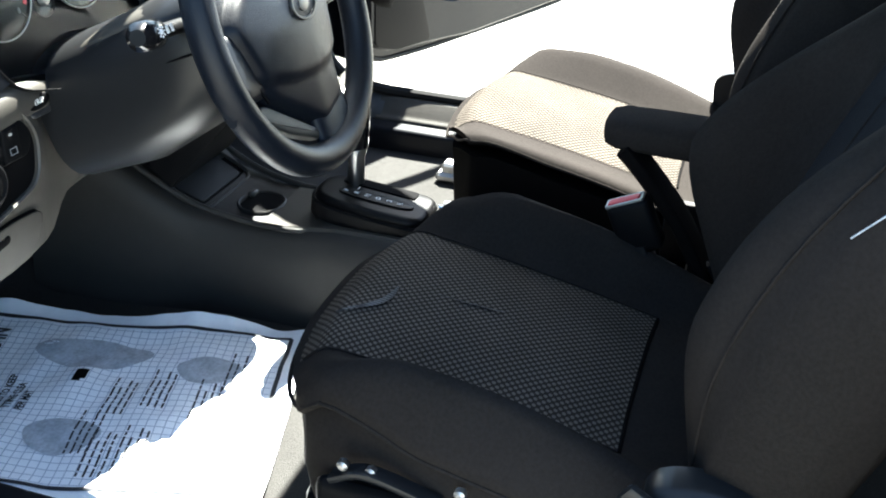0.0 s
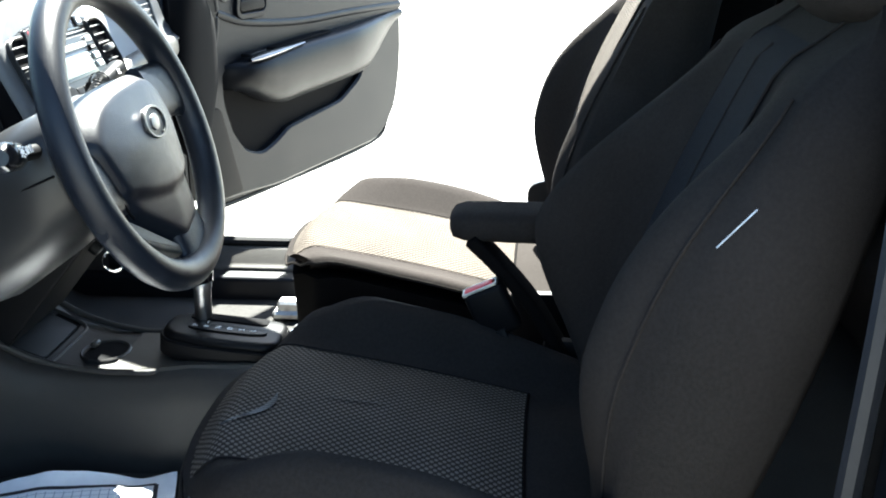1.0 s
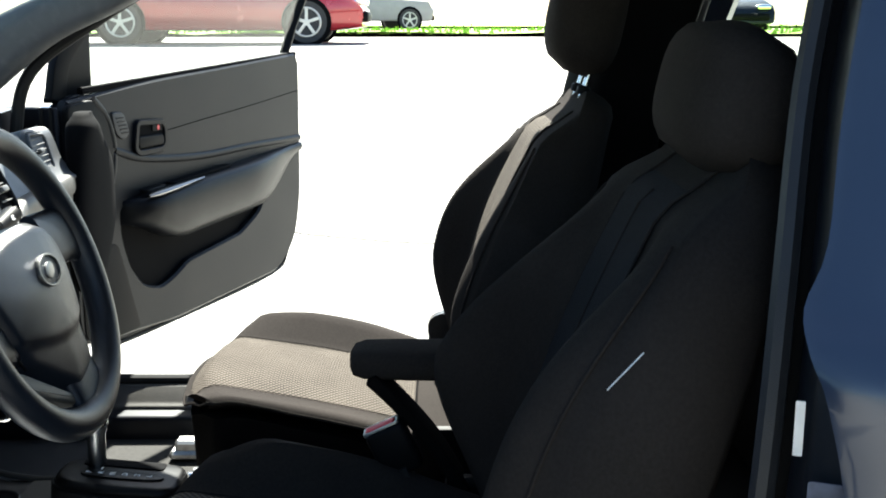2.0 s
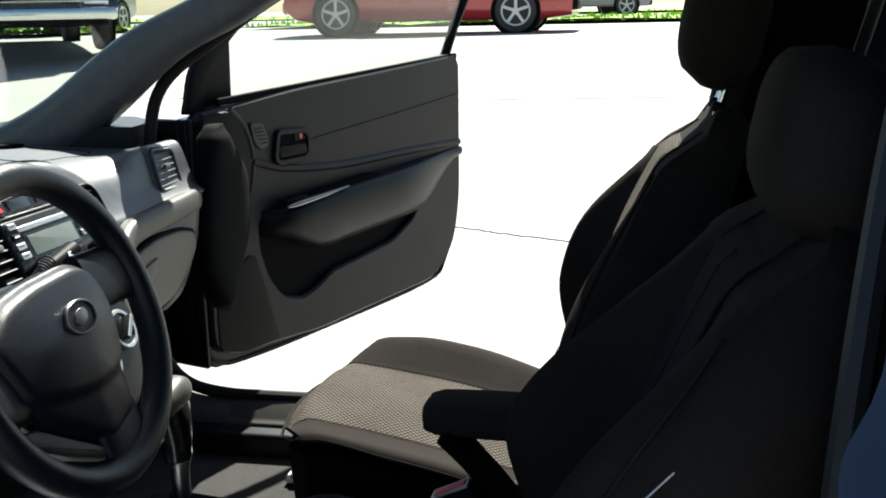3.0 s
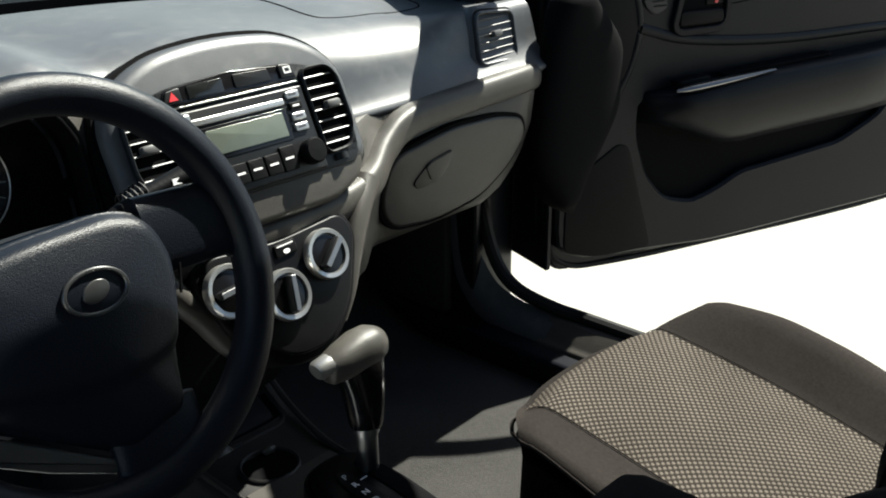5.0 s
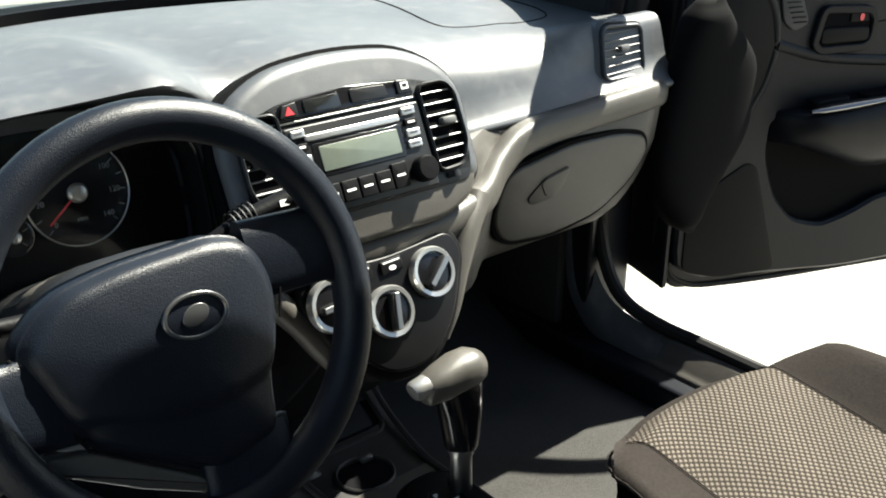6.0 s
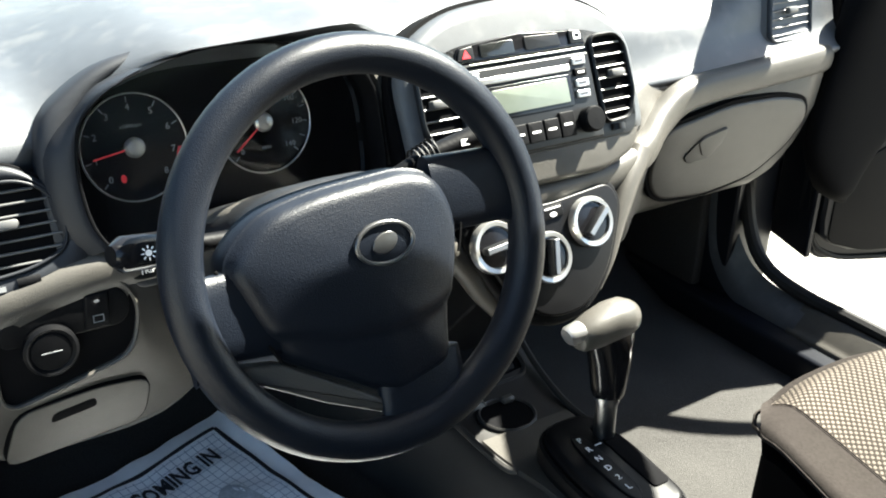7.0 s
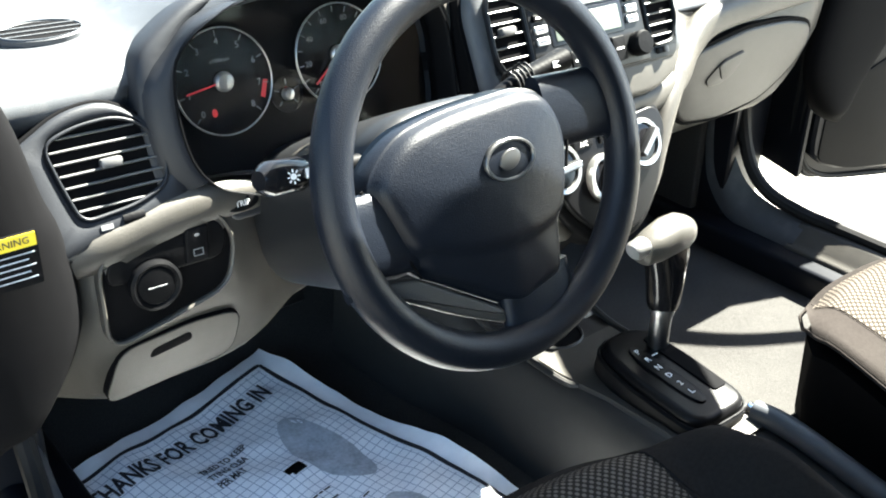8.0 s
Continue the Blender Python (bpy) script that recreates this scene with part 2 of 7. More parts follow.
RADIO = material("radio_plastic", (0.011, 0.0115, 0.0125), 0.35, spec=0.25)
RUBBER = material("rubber", (0.007, 0.007, 0.0075), 0.6, spec=0.2)
SILVER = material("silver_trim", (0.45, 0.445, 0.43), 0.32, metal=0.85)
CHROME = material("chrome", (0.75, 0.75, 0.75), 0.12, metal=1.0)
BRUSHED = material("brushed_steel", (0.30, 0.30, 0.30), 0.36, metal=1.0)
STEEL = material("steel", (0.4, 0.4, 0.4), 0.4, metal=1.0, dust=((0.1, 0.09, 0.08), 40, 0.6))
CLOTH = material("bolster_cloth", (0.0180, 0.0157, 0.0144), 0.95, vary=0.3, grain=0.3, grain_scale=900, fine=250, spec=0.03)
CLOTHL = material("panel_cloth", (0.0125, 0.0132, 0.0155), 0.95, vary=0.25, grain=0.3, grain_scale=900, fine=250, spec=0.03)
WEAVE = cloth_weave("woven_insert", (0.030, 0.0255, 0.0215), (0.132, 0.114, 0.097), 0.0048)
# Blue body paint darkened: shade of the jambs and door ends is painted in.
JAMB = material("shaded_body_paint", (0.005, 0.006, 0.009), 0.4, spec=0.2)
SLAT = material("vent_slat", (0.075, 0.075, 0.075), 0.4)
# Taupe of the console, darkened so the flanks carry their shade in colour.
CONSOLE = material("shaded_taupe_plastic", (0.023, 0.0220, 0.0212), 0.5, grain=0.15, grain_scale=800, spec=0.25)
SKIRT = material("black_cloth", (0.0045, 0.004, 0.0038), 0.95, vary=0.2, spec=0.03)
CARPET = material("carpet", (0.037, 0.0358, 0.0343), 0.97, vary=0.35, fine=400, grain=0.8, grain_scale=700, spec=0.1)
PAPER = material("paper", (0.85, 0.86, 0.88), 0.75, vary=0.06, scale=12, grain=0.15, grain_scale=60)
INK = material("ink", (0.02, 0.02, 0.025), 0.7)
GREYINK = material("grey_ink", (0.42, 0.45, 0.49), 0.8, vary=0.3, scale=60, fine=200)
BLUE = material("blue_paint", (0.009, 0.018, 0.040), 0.30, metal=0.1, coat=0.25, vary=0.05)
DARKBLUE = material("navy_paint", (0.006, 0.009, 0.018), 0.3, metal=0.1, vary=0.05, spec=0.25)
DIMPRINT = material("dim_print", (0.16, 0.165, 0.17), 0.6)
GREYTRIM = material("grey_pillar_trim", (0.015, 0.016, 0.019), 0.5, grain=0.2, grain_scale=700, spec=0.3)
SCUFF = cloth_weave("scuffed_weave", (0.062, 0.061, 0.062), (0.155, 0.152, 0.150), 0.0048)
WHITE = material("white_print", (0.75, 0.75, 0.75), 0.6)
REDP = material("red_plastic", (0.55, 0.03, 0.04), 0.4)
RED = material("red_paint", (0.33, 0.015, 0.02), 0.25, metal=0.2, coat=1.0, vary=0.05)
PLACARD = material("placard_print", (0.05, 0.065, 0.11), 0.5, vary=0.6, scale=40)
YELLOW = material("yellow_print", (0.8, 0.6, 0.03), 0.6)
LCD = material("lcd", (0.10, 0.115, 0.095), 0.2)
BADGE = material("badge_metal", (0.10, 0.10, 0.10), 0.3, metal=0.7)
LITLCD = material("clock_glass", (0.012, 0.013, 0.013), 0.12)
HEADLINER = material("headliner", (0.30, 0.295, 0.285), 0.95, grain=0.3, grain_scale=700)
GLASS = glass_material("window_glass", (0.86, 0.9, 0.88))
GAUGE = glass_material("gauge_lens", (0.95, 0.95, 0.95), 0.02, 0.008, 0.35)
TINT = glass_material("tinted_glass", (0.35, 0.38, 0.37))
GRASS = material("grass", (0.22, 0.36, 0.05), 0.9, vary=0.4, scale=3, fine=30, grain=1.0, grain_scale=60)
TYRE = material("tyre", (0.025, 0.025, 0.025), 0.8)
TRUCK = material("black_paint", (0.015, 0.018, 0.022), 0.2, coat=1.0)

# ---- ground and surroundings ----


def smooth01(t):
    t = max(0.0, min(1.0, t))
    return t * t * (3 - 2 * t)


def ground_z(x, y):
    return 0.85 * smooth01((x - 4.6) / 11.0) + 0.004 * max(0.0, x - 16)


def concrete_material():
    mt = material("concrete", (0.262, 0.252, 0.230), 0.85, vary=0.12, scale=0.8, fine=25, grain=0.4, grain_scale=70, spec=0.2, dust=((0.20, 0.19, 0.17), 14, 0.35))
    return mt


def build_ground():
    xs = [-400, -150, -60, -25, -10, -5] + [i * 0.5 for i in range(-4, 41)] + [24, 30, 40, 60, 100, 200, 400]
    ys = [-400, -150, -60, -30, -15, -8, -4, -2, 0, 2, 4, 8, 15, 30, 60, 150, 400]
    bm = bmesh.new()
    grid = [[bm.verts.new((x, y, ground_z(x, y))) for y in ys] for x in xs]
    for a, b in zip(grid, grid[1:]):
        for j in range(len(ys) - 1):
            bm.faces.new((a[j], b[j], b[j + 1], a[j + 1]))
    tagged(part("ground", bm, concrete_material(), smooth=True), "pale sunlit concrete of a car park", "ground", kind="structure")
    # joints and cracks lie in the slab as thin dark seams
    for pts in ([(4.62, 1.1), (4.45, 0.55), (4.30, 0.25), (4.12, -0.15), (4.0, -0.6), (3.7, -1.6)], [(9.5, 6), (9.2, 2), (9.3, -2), (9.0, -6)]):
        path = curve_through([(x, y, ground_z(x, y) + 0.001) for x, y in pts], 12)
        path = [p + Vector((random.uniform(-0.012, 0.012), random.uniform(-0.012, 0.012), 0)) for p in path]
        bm = sweep(path, [(-0.006, -0.004), (0.006, -0.004), (0.006, 0.003), (-0.006, 0.003)])
        tagged(part("ground_crack", bm, MATTE), "thin dark crack in the concrete", "crack", kind="structure")
    for x0, x1, y0, y1 in ((22, 29, -12, 9), (44, 60, -60, 80), (19, 23, 11.5, 24)):
        bm = bmesh.new()
        n = 26
        rows = [[bm.verts.new((x0 + (x1 - x0) * i / n, y0 + (y1 - y0) * j / n, ground_z(x0 + (x1 - x0) * i / n, 0) + 0.05 + random.uniform(0, 0.08))) for j in range(n + 1)] for i in range(n + 1)]
        for a, b in zip(rows, rows[1:]):
            for j in range(n):
                bm.faces.new((a[j], b[j], b[j + 1], a[j + 1]))
        for _ in range(2200):
            x, y = random.uniform(x0, x1), random.uniform(y0, y1)
            z, h, d = ground_z(x, 0) + 0.06, random.uniform(0.06, 0.16), random.uniform(0, 6.28)
            a = (0.06 * math.cos(d), 0.06 * math.sin(d))
            bm.faces.new([bm.verts.new(p) for p in ((x - a[0], y - a[1], z), (x + a[0], y + a[1], z), (x + random.uniform(-.05, .05), y, z + h))])
        tagged(part("grass_strip", bm, GRASS, smooth=False), "sunlit green grass strip beside the car park", "grass", kind="stuff")


build_ground()

# ---- the car's shell ----
XS = (-1, 1)
bm = bmesh.new()
# floor pan with a toe board, rising to the firewall
prof = [(-1.75, 0.33), (-0.95, 0.33), (-0.9, 0.30), (0.55, 0.295), (0.72, 0.36), (0.90, 0.62), (0.98, 0.92)]
rings = []
for x in (-0.66, -0.4, -0.14, 0.14, 0.4, 0.66):
    rings.append([(x, y, z) for y, z in prof] + [(x, y + 0.02, z - 0.05) for y, z in prof[::-1]])
loft(bm, rings, True, True)
tagged(part("floor", bm, CARPET), "dark grey carpeted floor pan of the car", "floor", kind="structure")

PILLAR_R = [(0.690, 0.80, 0.90), (0.685, 0.62, 0.985), (0.665, 0.40, 1.135), (0.625, 0.205, 1.222), (0.585, -0.04, 1.340), (0.565, -0.35, 1.395), (0.56, -0.75, 1.40), (0.555, -1.2, 1.37), (0.56, -1.6, 1.27)]
for s in XS:
    side = "right" if s > 0 else "left"
    path = curve_through([(s * x, y, z) for x, y, z in PILLAR_R], 6)
    bm = sweep(path, oval(0, 0.0, 0.030, 0.044, 20, 2.6), scale=lambda t: 1.38 - 0.38 * smooth01((t - 0.18) / 0.14))
    tagged(part("pillar_trim_" + side, bm, DASH), "grey plastic windscreen pillar trim and roof rail", "pillar", kind="structure")
    # outer skin of the pillar and roof rail
    path = curve_through([(s * (x + 0.036), y + 0.012, z + 0.012) for x, y, z in PILLAR_R], 6)
    bm = sweep(path, oval(0, -0.006, 0.022, 0.036, 16, 2.6))
    tagged(part("roof_rail_" + side, bm, BLUE), "blue painted roof rail of the car body", "car body", kind="structure")
    # sill
    bm = bmesh.new()
    pr = rounded([(0.615, 0.27), (0.80, 0.27), (0.80, 0.335), (0.765, 0.345), (0.735, 0.350), (0.712, 0.386), (0.690, 0.386), (0.658, 0.350), (0.615, 0.345)], 0.010, 3)
    loft(bm, [[(s * x, y, z) for x, z in pr] for y in (-0.78, -0.4, 0.0, 0.3, 0.5, 0.75)])
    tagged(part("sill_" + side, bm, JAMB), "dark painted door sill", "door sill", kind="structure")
    bm = bmesh.new()
    pr = rounded([(0.650, 0.335), (0.650, 0.354), (0.662, 0.360), (0.690, 0.391), (0.702, 0.391), (0.702, 0.36)], 0.005, 2)
    loft(bm, [[(s * x, y, z) for x, z in pr] for y in (-0.70, -0.4, 0.0, 0.3)])
    tagged(part("sill_plate_" + side, bm, TAUPE), "taupe plastic scuff plate on the door sill", "scuff plate", kind="structure")
    # front jamb with its seal
    bm = bmesh.new()
    pr = rounded([(0.655, 0.45), (0.79, 0.47), (0.84, 0.525), (0.88, 0.56), (0.88, 0.80), (0.70, 0.82), (0.655, 0.7)], 0.012, 3)
    loft(bm, [[(s * x, y + 0.0, z) for x, y in pr] for z in (0.27, 0.5, 0.8, 0.98)])
    tagged(part("front_jamb_" + side, bm, JAMB), "hinge pillar of the door opening, paint darkened for shade", "door jamb", kind="structure")
    seal = curve_through([(s * 0.712, -0.62, 0.398), (s * 0.712, -0.2, 0.396), (s * 0.710, 0.20, 0.396), (s * 0.700, 0.31, 0.402), (s * 0.688, 0.385, 0.425), (s * 0.684, 0.43, 0.475), (s * 0.684, 0.455, 0.56), (s * 0.69, 0.455, 0.68), (s * 0.695, 0.44, 0.80), (s * 0.70, 0.44, 0.93), (s * 0.70, 0.40, 1.06), (s * 0.685, 0.25, 1.165), (s * 0.65, 0.05, 1.27), (s * 0.615, -0.2, 1.345), (s * 0.60, -0.6, 1.36)], 6)
    tagged(part("door_seal_" + side, tube(seal, 0.013, 10), RUBBER), "black rubber door seal", "door seal", kind="structure")
    inner_e = curve_through([(0.652, 0.515, 0.78), (0.652, 0.506, 0.64), (0.653, 0.503, 0.557), (0.653, 0.497, 0.486), (0.653, 0.481, 0.424), (0.653, 0.439, 0.375), (0.654, 0.397, 0.358), (0.654, 0.334, 0.354), (0.654, 0.29, 0.353)], 5)
    outer_e = curve_through([(0.672, 0.480, 0.78), (0.672, 0.476, 0.65), (0.673, 0.475, 0.57), (0.674, 0.468, 0.52), (0.676, 0.453, 0.472), (0.680, 0.416, 0.424), (0.688, 0.36, 0.400), (0.696, 0.31, 0.393), (0.698, 0.29, 0.392)], 5)
    bm = bmesh.new()
    loft(bm, [[(s * a.x, a.y + 0.01, a.z - 0.01), (s * a.x, a.y, a.z), (s * (a.x * 0.7 + b.x * 0.3), a.y * 0.6 + b.y * 0.4 - 0.003, a.z * 0.6 + b.z * 0.4 + 0.004), (s * b.x, b.y, b.z), (s * (b.x - 0.004), b.y + 0.022, b.z - 0.012)] for a, b in zip(inner_e, outer_e)])
    tagged(part("edge_trim_" + side, bm, DASH, sharp=60), "grey plastic edge trim of the door opening", "trim", kind="structure")
    # kick panel beside the footwell
    bm = box((s * 0.652, 0.71, 0.56), (0.03, 0.40, 0.56), 0.01)
    tagged(part("kick_panel_" + side, bm, CARPET), "dark plastic kick panel beside the footwell", "trim", kind="structure")

# B pillars: trim inside, painted jamb face outside
for s in XS:
    side = "right" if s > 0 else "left"
    stations = [(0.30, -0.035, 0.79), (0.55, -0.03, 0.795), (0.80, -0.012, 0.785), (0.95, 0.005, 0.752), (1.10, 0.032, 0.688), (1.25, 0.065, 0.640), (1.36, 0.085, 0.592)]
    fw = 0.05 if s > 0 else 0.012
    fy = 0.0 if s > 0 else -0.025
    bm = bmesh.new()
    loft(bm, [[(s * x, y + fy, z) for x, y in rounded([(xo - 0.115, -0.715 - dy), (xo - 0.03, -0.70 - dy), (xo, -0.735 - dy), (xo, yr), (xo - 0.05, yr), (xo - 0.10, -0.83 - dy)], 0.012, 3)] for z, dy, xo in stations for yr in (-1.05 + 0.14 * smooth01((z - 0.93) / 0.15) - dy * (z > 1.0),)])
    tagged(part("door_pillar_" + side, bm, JAMB), "black painted jamb of the door pillar", "pillar", kind="structure")
    bm = bmesh.new()
    loft(bm, [[(s * x, y + fy, z) for x, y in rounded([(xo - 0.20, -0.86 - dy), (xo - 0.195, -0.765 - dy + fw), (xo - 0.16, -0.725 - dy + fw), (xo - 0.118, -0.705 - dy + fw), (xo - 0.118, -0.87 - dy)], 0.015, 3)] for z, dy, xo in stations])
    tagged(part("pillar_cover_" + side, bm, BLACK), "black plastic cover of the door pillar", "pillar", kind="structure")
    path = curve_through([(s * (xo - 0.11), -0.695 - dy + fy, z) for z, dy, xo in stations], 5)
    tagged(part("door_seal_" + side, tube(path, 0.011, 8, up=(0, 1, 0)), GREYTRIM), "dark grey rubber door seal along the pillar", "door seal", kind="structure")
    # outer body side behind the door's shut line
    edge_l = curve_through([(0.80, -0.725, 0.30), (0.805, -0.72, 0.60), (0.80, -0.707, 0.80), (0.80, -0.687, 0.896), (0.785, -0.677, 0.93), (0.76, -0.679, 0.958), (0.74, -0.700, 1.00), (0.70, -0.718, 1.087), (0.66, -0.745, 1.20), (0.60, -0.79, 1.35)], 4)
    bm = bmesh.new()
    for p in edge_l:
        p.y += -0.072 if s > 0 else -0.020
    loft(bm, [[(s * p.x, p.y - 0.012, p.z), (s * (p.x + 0.004), p.y, p.z), (s * (p.x + 0.012), p.y - 0.008, p.z), (s * (p.x + 0.022), p.y - 0.05, p.z), (s * (p.x + 0.028), -0.90 + (p.y + 0.72), p.z), (s * (p.x + 0.026), -1.08 + 0.14 * smooth01((p.z - 0.93) / 0.12) + (p.y + 0.72), p.z), (s * (p.x - 0.012), -1.06 + 0.14 * smooth01((p.z - 0.93) / 0.12) + (p.y + 0.72), p.z), (s * (p.x - 0.006), p.y - 0.05, p.z)] for p in edge_l])
    tagged(part("body_side_" + side, bm, BLUE, sharp=50), "blue painted body side behind the door", "car body", kind="structure")
    # rear quarter: body side below its window, and the rear pillar
    bm = bmesh.new()
    add_box(bm, (s * 0.745, -1.42, 0.675), (0.11, 0.80, 0.73), 0.02)
    tagged(part("quarter_panel_" + side, bm, BLUE), "blue painted rear quarter panel", "car body", kind="structure")
    bm = bmesh.new()
    add_box(bm, (s * 0.66, -1.35, 0.66), (0.07, 0.94, 0.76), 0.03)
    tagged(part("rear_trim_" + side, bm, BLACK), "black plastic side trim beside the rear seat", "trim", kind="structure")
    bm = bmesh.new()
    loft(bm, [[(s * x, y, z) for x, y in ((xo - 0.07, y0), (xo, y0), (xo, y0 - 0.26), (xo - 0.07, y0 - 0.26))] for z, xo, y0 in ((0.95, 0.77, -1.62), (1.15, 0.70, -1.50), (1.34, 0.60, -1.35))])
    tagged(part("rear_pillar_" + side, bm, BLACK), "black trimmed rear pillar", "pillar", kind="structure")
    bm = bmesh.new()
    loft(bm, [[(s * x, y, z) for x, y, z in ((0.745 - d, -0.90, 1.04), (0.745 - d, -1.66, 1.04), (0.64 - d, -1.42, 1.335), (0.64 - d, -0.95, 1.335))] for d in (0.0, 0.005)])
    ob = part("window_" + ("1" if s > 0 else "2"), bm, GLASS)
    ob.visible_shadow = False
    tagged(ob, "clear rear quarter window glass", "window", kind="structure")

# roof skin and headliner
bm = bmesh.new()
top, low = [], []
for j in range(15):
    y = 0.004 - 1.604 * j / 14
    zc = 1.452 - 0.10 * max(0, (-y - 0.7) / 0.9) ** 2 - 0.05 * max(0, (y + 0.35) / 0.4) ** 2
    row = [(0.60 * (i / 6 - 1), y, zc - 0.035 * (i / 6 - 1) ** 2) for i in range(13)]
    top.append(row + [(x, yy, z - 0.02) for x, yy, z in row[::-1]])
loft(bm, top)
tagged(part("roof", bm, BLUE), "blue painted steel roof of the car", "roof", kind="structure")
bm = bmesh.new()
loft(bm, [[(x * 0.95, y, z - 0.028) for x, y, z in row[:13]] + [(x * 0.95, y, z - 0.045) for x, y, z in row[:13][::-1]] for row in top])
tagged(part("ceiling", bm, HEADLINER), "light grey fabric headliner", "ceiling", kind="structure")

# windscreen
bm = bmesh.new()
rows = []
for j in range(9):
    v = j / 8
    row = []
    for i in range(13):
        x = (i / 6 - 1)
        yb, yt = 1.06 - 0.34 * x * x, 0.05 - 0.09 * x * x
        zb, zt = 0.925, 1.432 - 0.04 * x * x
        xx = x * (0.685 * (1 - v) + 0.575 * v)
        row.append((xx, yb * (1 - v) + yt * v, zb * (1 - v) + zt * v + 0.035 * math.sin(math.pi * v)))
    rows.append(row + [(x, y - 0.002, z - 0.004) for x, y, z in row[::-1]])
loft(bm, rows)
ob = part("windscreen", bm, GLASS)
ob.visible_shadow = False
tagged(ob, "clear laminated windscreen glass", "windscreen", kind="structure")
bm = sweep(curve_through([(x, 1.04 - 0.34 * (x / 0.685) ** 2, 0.935) for x in (-0.68, -0.45, -0.2, 0, 0.2, 0.45, 0.68)], 5), [(-0.02, -0.01), (0.03, -0.01), (0.03, 0.012), (-0.02, 0.012)])
tagged(part("windscreen_edge", bm, BLACK), "black band along the foot of the windscreen", "trim", kind="structure")
# cowl and bonnet beyond the glass
bm = bmesh.new()
loft(bm, [[(x, y0 - 0.34 * (x / 0.7) ** 2 + dy, z) for x in (-0.70, -0.45, -0.2, 0, 0.2, 0.45, 0.70)] + [(x, y0 - 0.34 * (x / 0.7) ** 2 + dy, z - 0.03) for x in (0.70, 0.45, 0.2, 0, -0.2, -0.45, -0.70)] for y0, dy, z in ((1.08, 0, 0.905), (1.08, 0.14, 0.90))])
tagged(part("cowl_panel", bm, TAUPE), "grey plastic cowl panel below the windscreen", "cowl", kind="structure")
bm = bmesh.new()
loft(bm, [[(x, y - 0.25 * (x / 0.72) ** 2, z - 0.10 * (x / 0.72) ** 2) for x in [k * 0.12 for k in range(-6, 7)]] + [(x, y - 0.25 * (x / 0.72) ** 2, z - 0.03 - 0.10 * (x / 0.72) ** 2) for x in [k * 0.12 for k in range(6, -7, -1)]] for y, z in ((1.23, 0.895), (1.5, 0.87), (1.8, 0.81), (2.05, 0.70))])
tagged(part("bonnet", bm, BLUE), "blue painted bonnet of the car", "bonnet", kind="structure")
for s in XS:
    bm = bmesh.new()
    add_box(bm, (s * 0.74, 1.42, 0.53), (0.14, 1.20, 0.54), 0.06, 3)
    tagged(part("front_wing_" + ("right" if s > 0 else "left"), bm, BLUE), "blue painted front wing of the car", "car body", kind="structure")
bm = bmesh.new()
loft(bm, [[(-0.62, y, z), (0.62, y, z), (0.62, y - 0.03, z), (-0.62, y - 0.03, z)] for y, z in ((-1.93, 0.33), (-1.92, 0.95))])
tagged(part("tailgate", bm, BLUE), "blue painted tailgate", "tailgate", kind="structure")
bm = bmesh.new()
loft(bm, [[(-0.60, -1.92, 0.96), (0.60, -1.92, 0.96), (0.52, -1.58, 1.34), (-0.52, -1.58, 1.34)], [(-0.60, -1.915, 0.955), (0.60, -1.915, 0.955), (0.52, -1.575, 1.335), (-0.52, -1.575, 1.335)]])
ob = part("window_3", bm, TINT)
tagged(ob, "tinted tailgate window", "window", kind="structure")

# ---- dashboard ----
dash = thing("dashboard", "grey two-tone plastic dashboard with a round-hooded centre stack", "dashboard", T(0, 0.30, 0.85))


def sub(name, bm, mat, parent=dash, label="", sharp=35):
    ob = part(name, bm, mat, parent, label, sharp=sharp)
    ob.matrix_parent_inverse = Matrix()
    root = parent
    off = Matrix()
    while root is not None:
        off = root.matrix_basis @ off
        root = root.parent
    ob.matrix_basis = off.inverted()
    return ob


def top(name, bm, mat, label, category, group="", sharp=35):
    """A thing of its own whose root is a mesh."""
    return tagged(sub(name, bm, mat, None, label, sharp), label, category, group)


def bell(x, c, w):
    return math.exp(-((x - c) / w) ** 2)


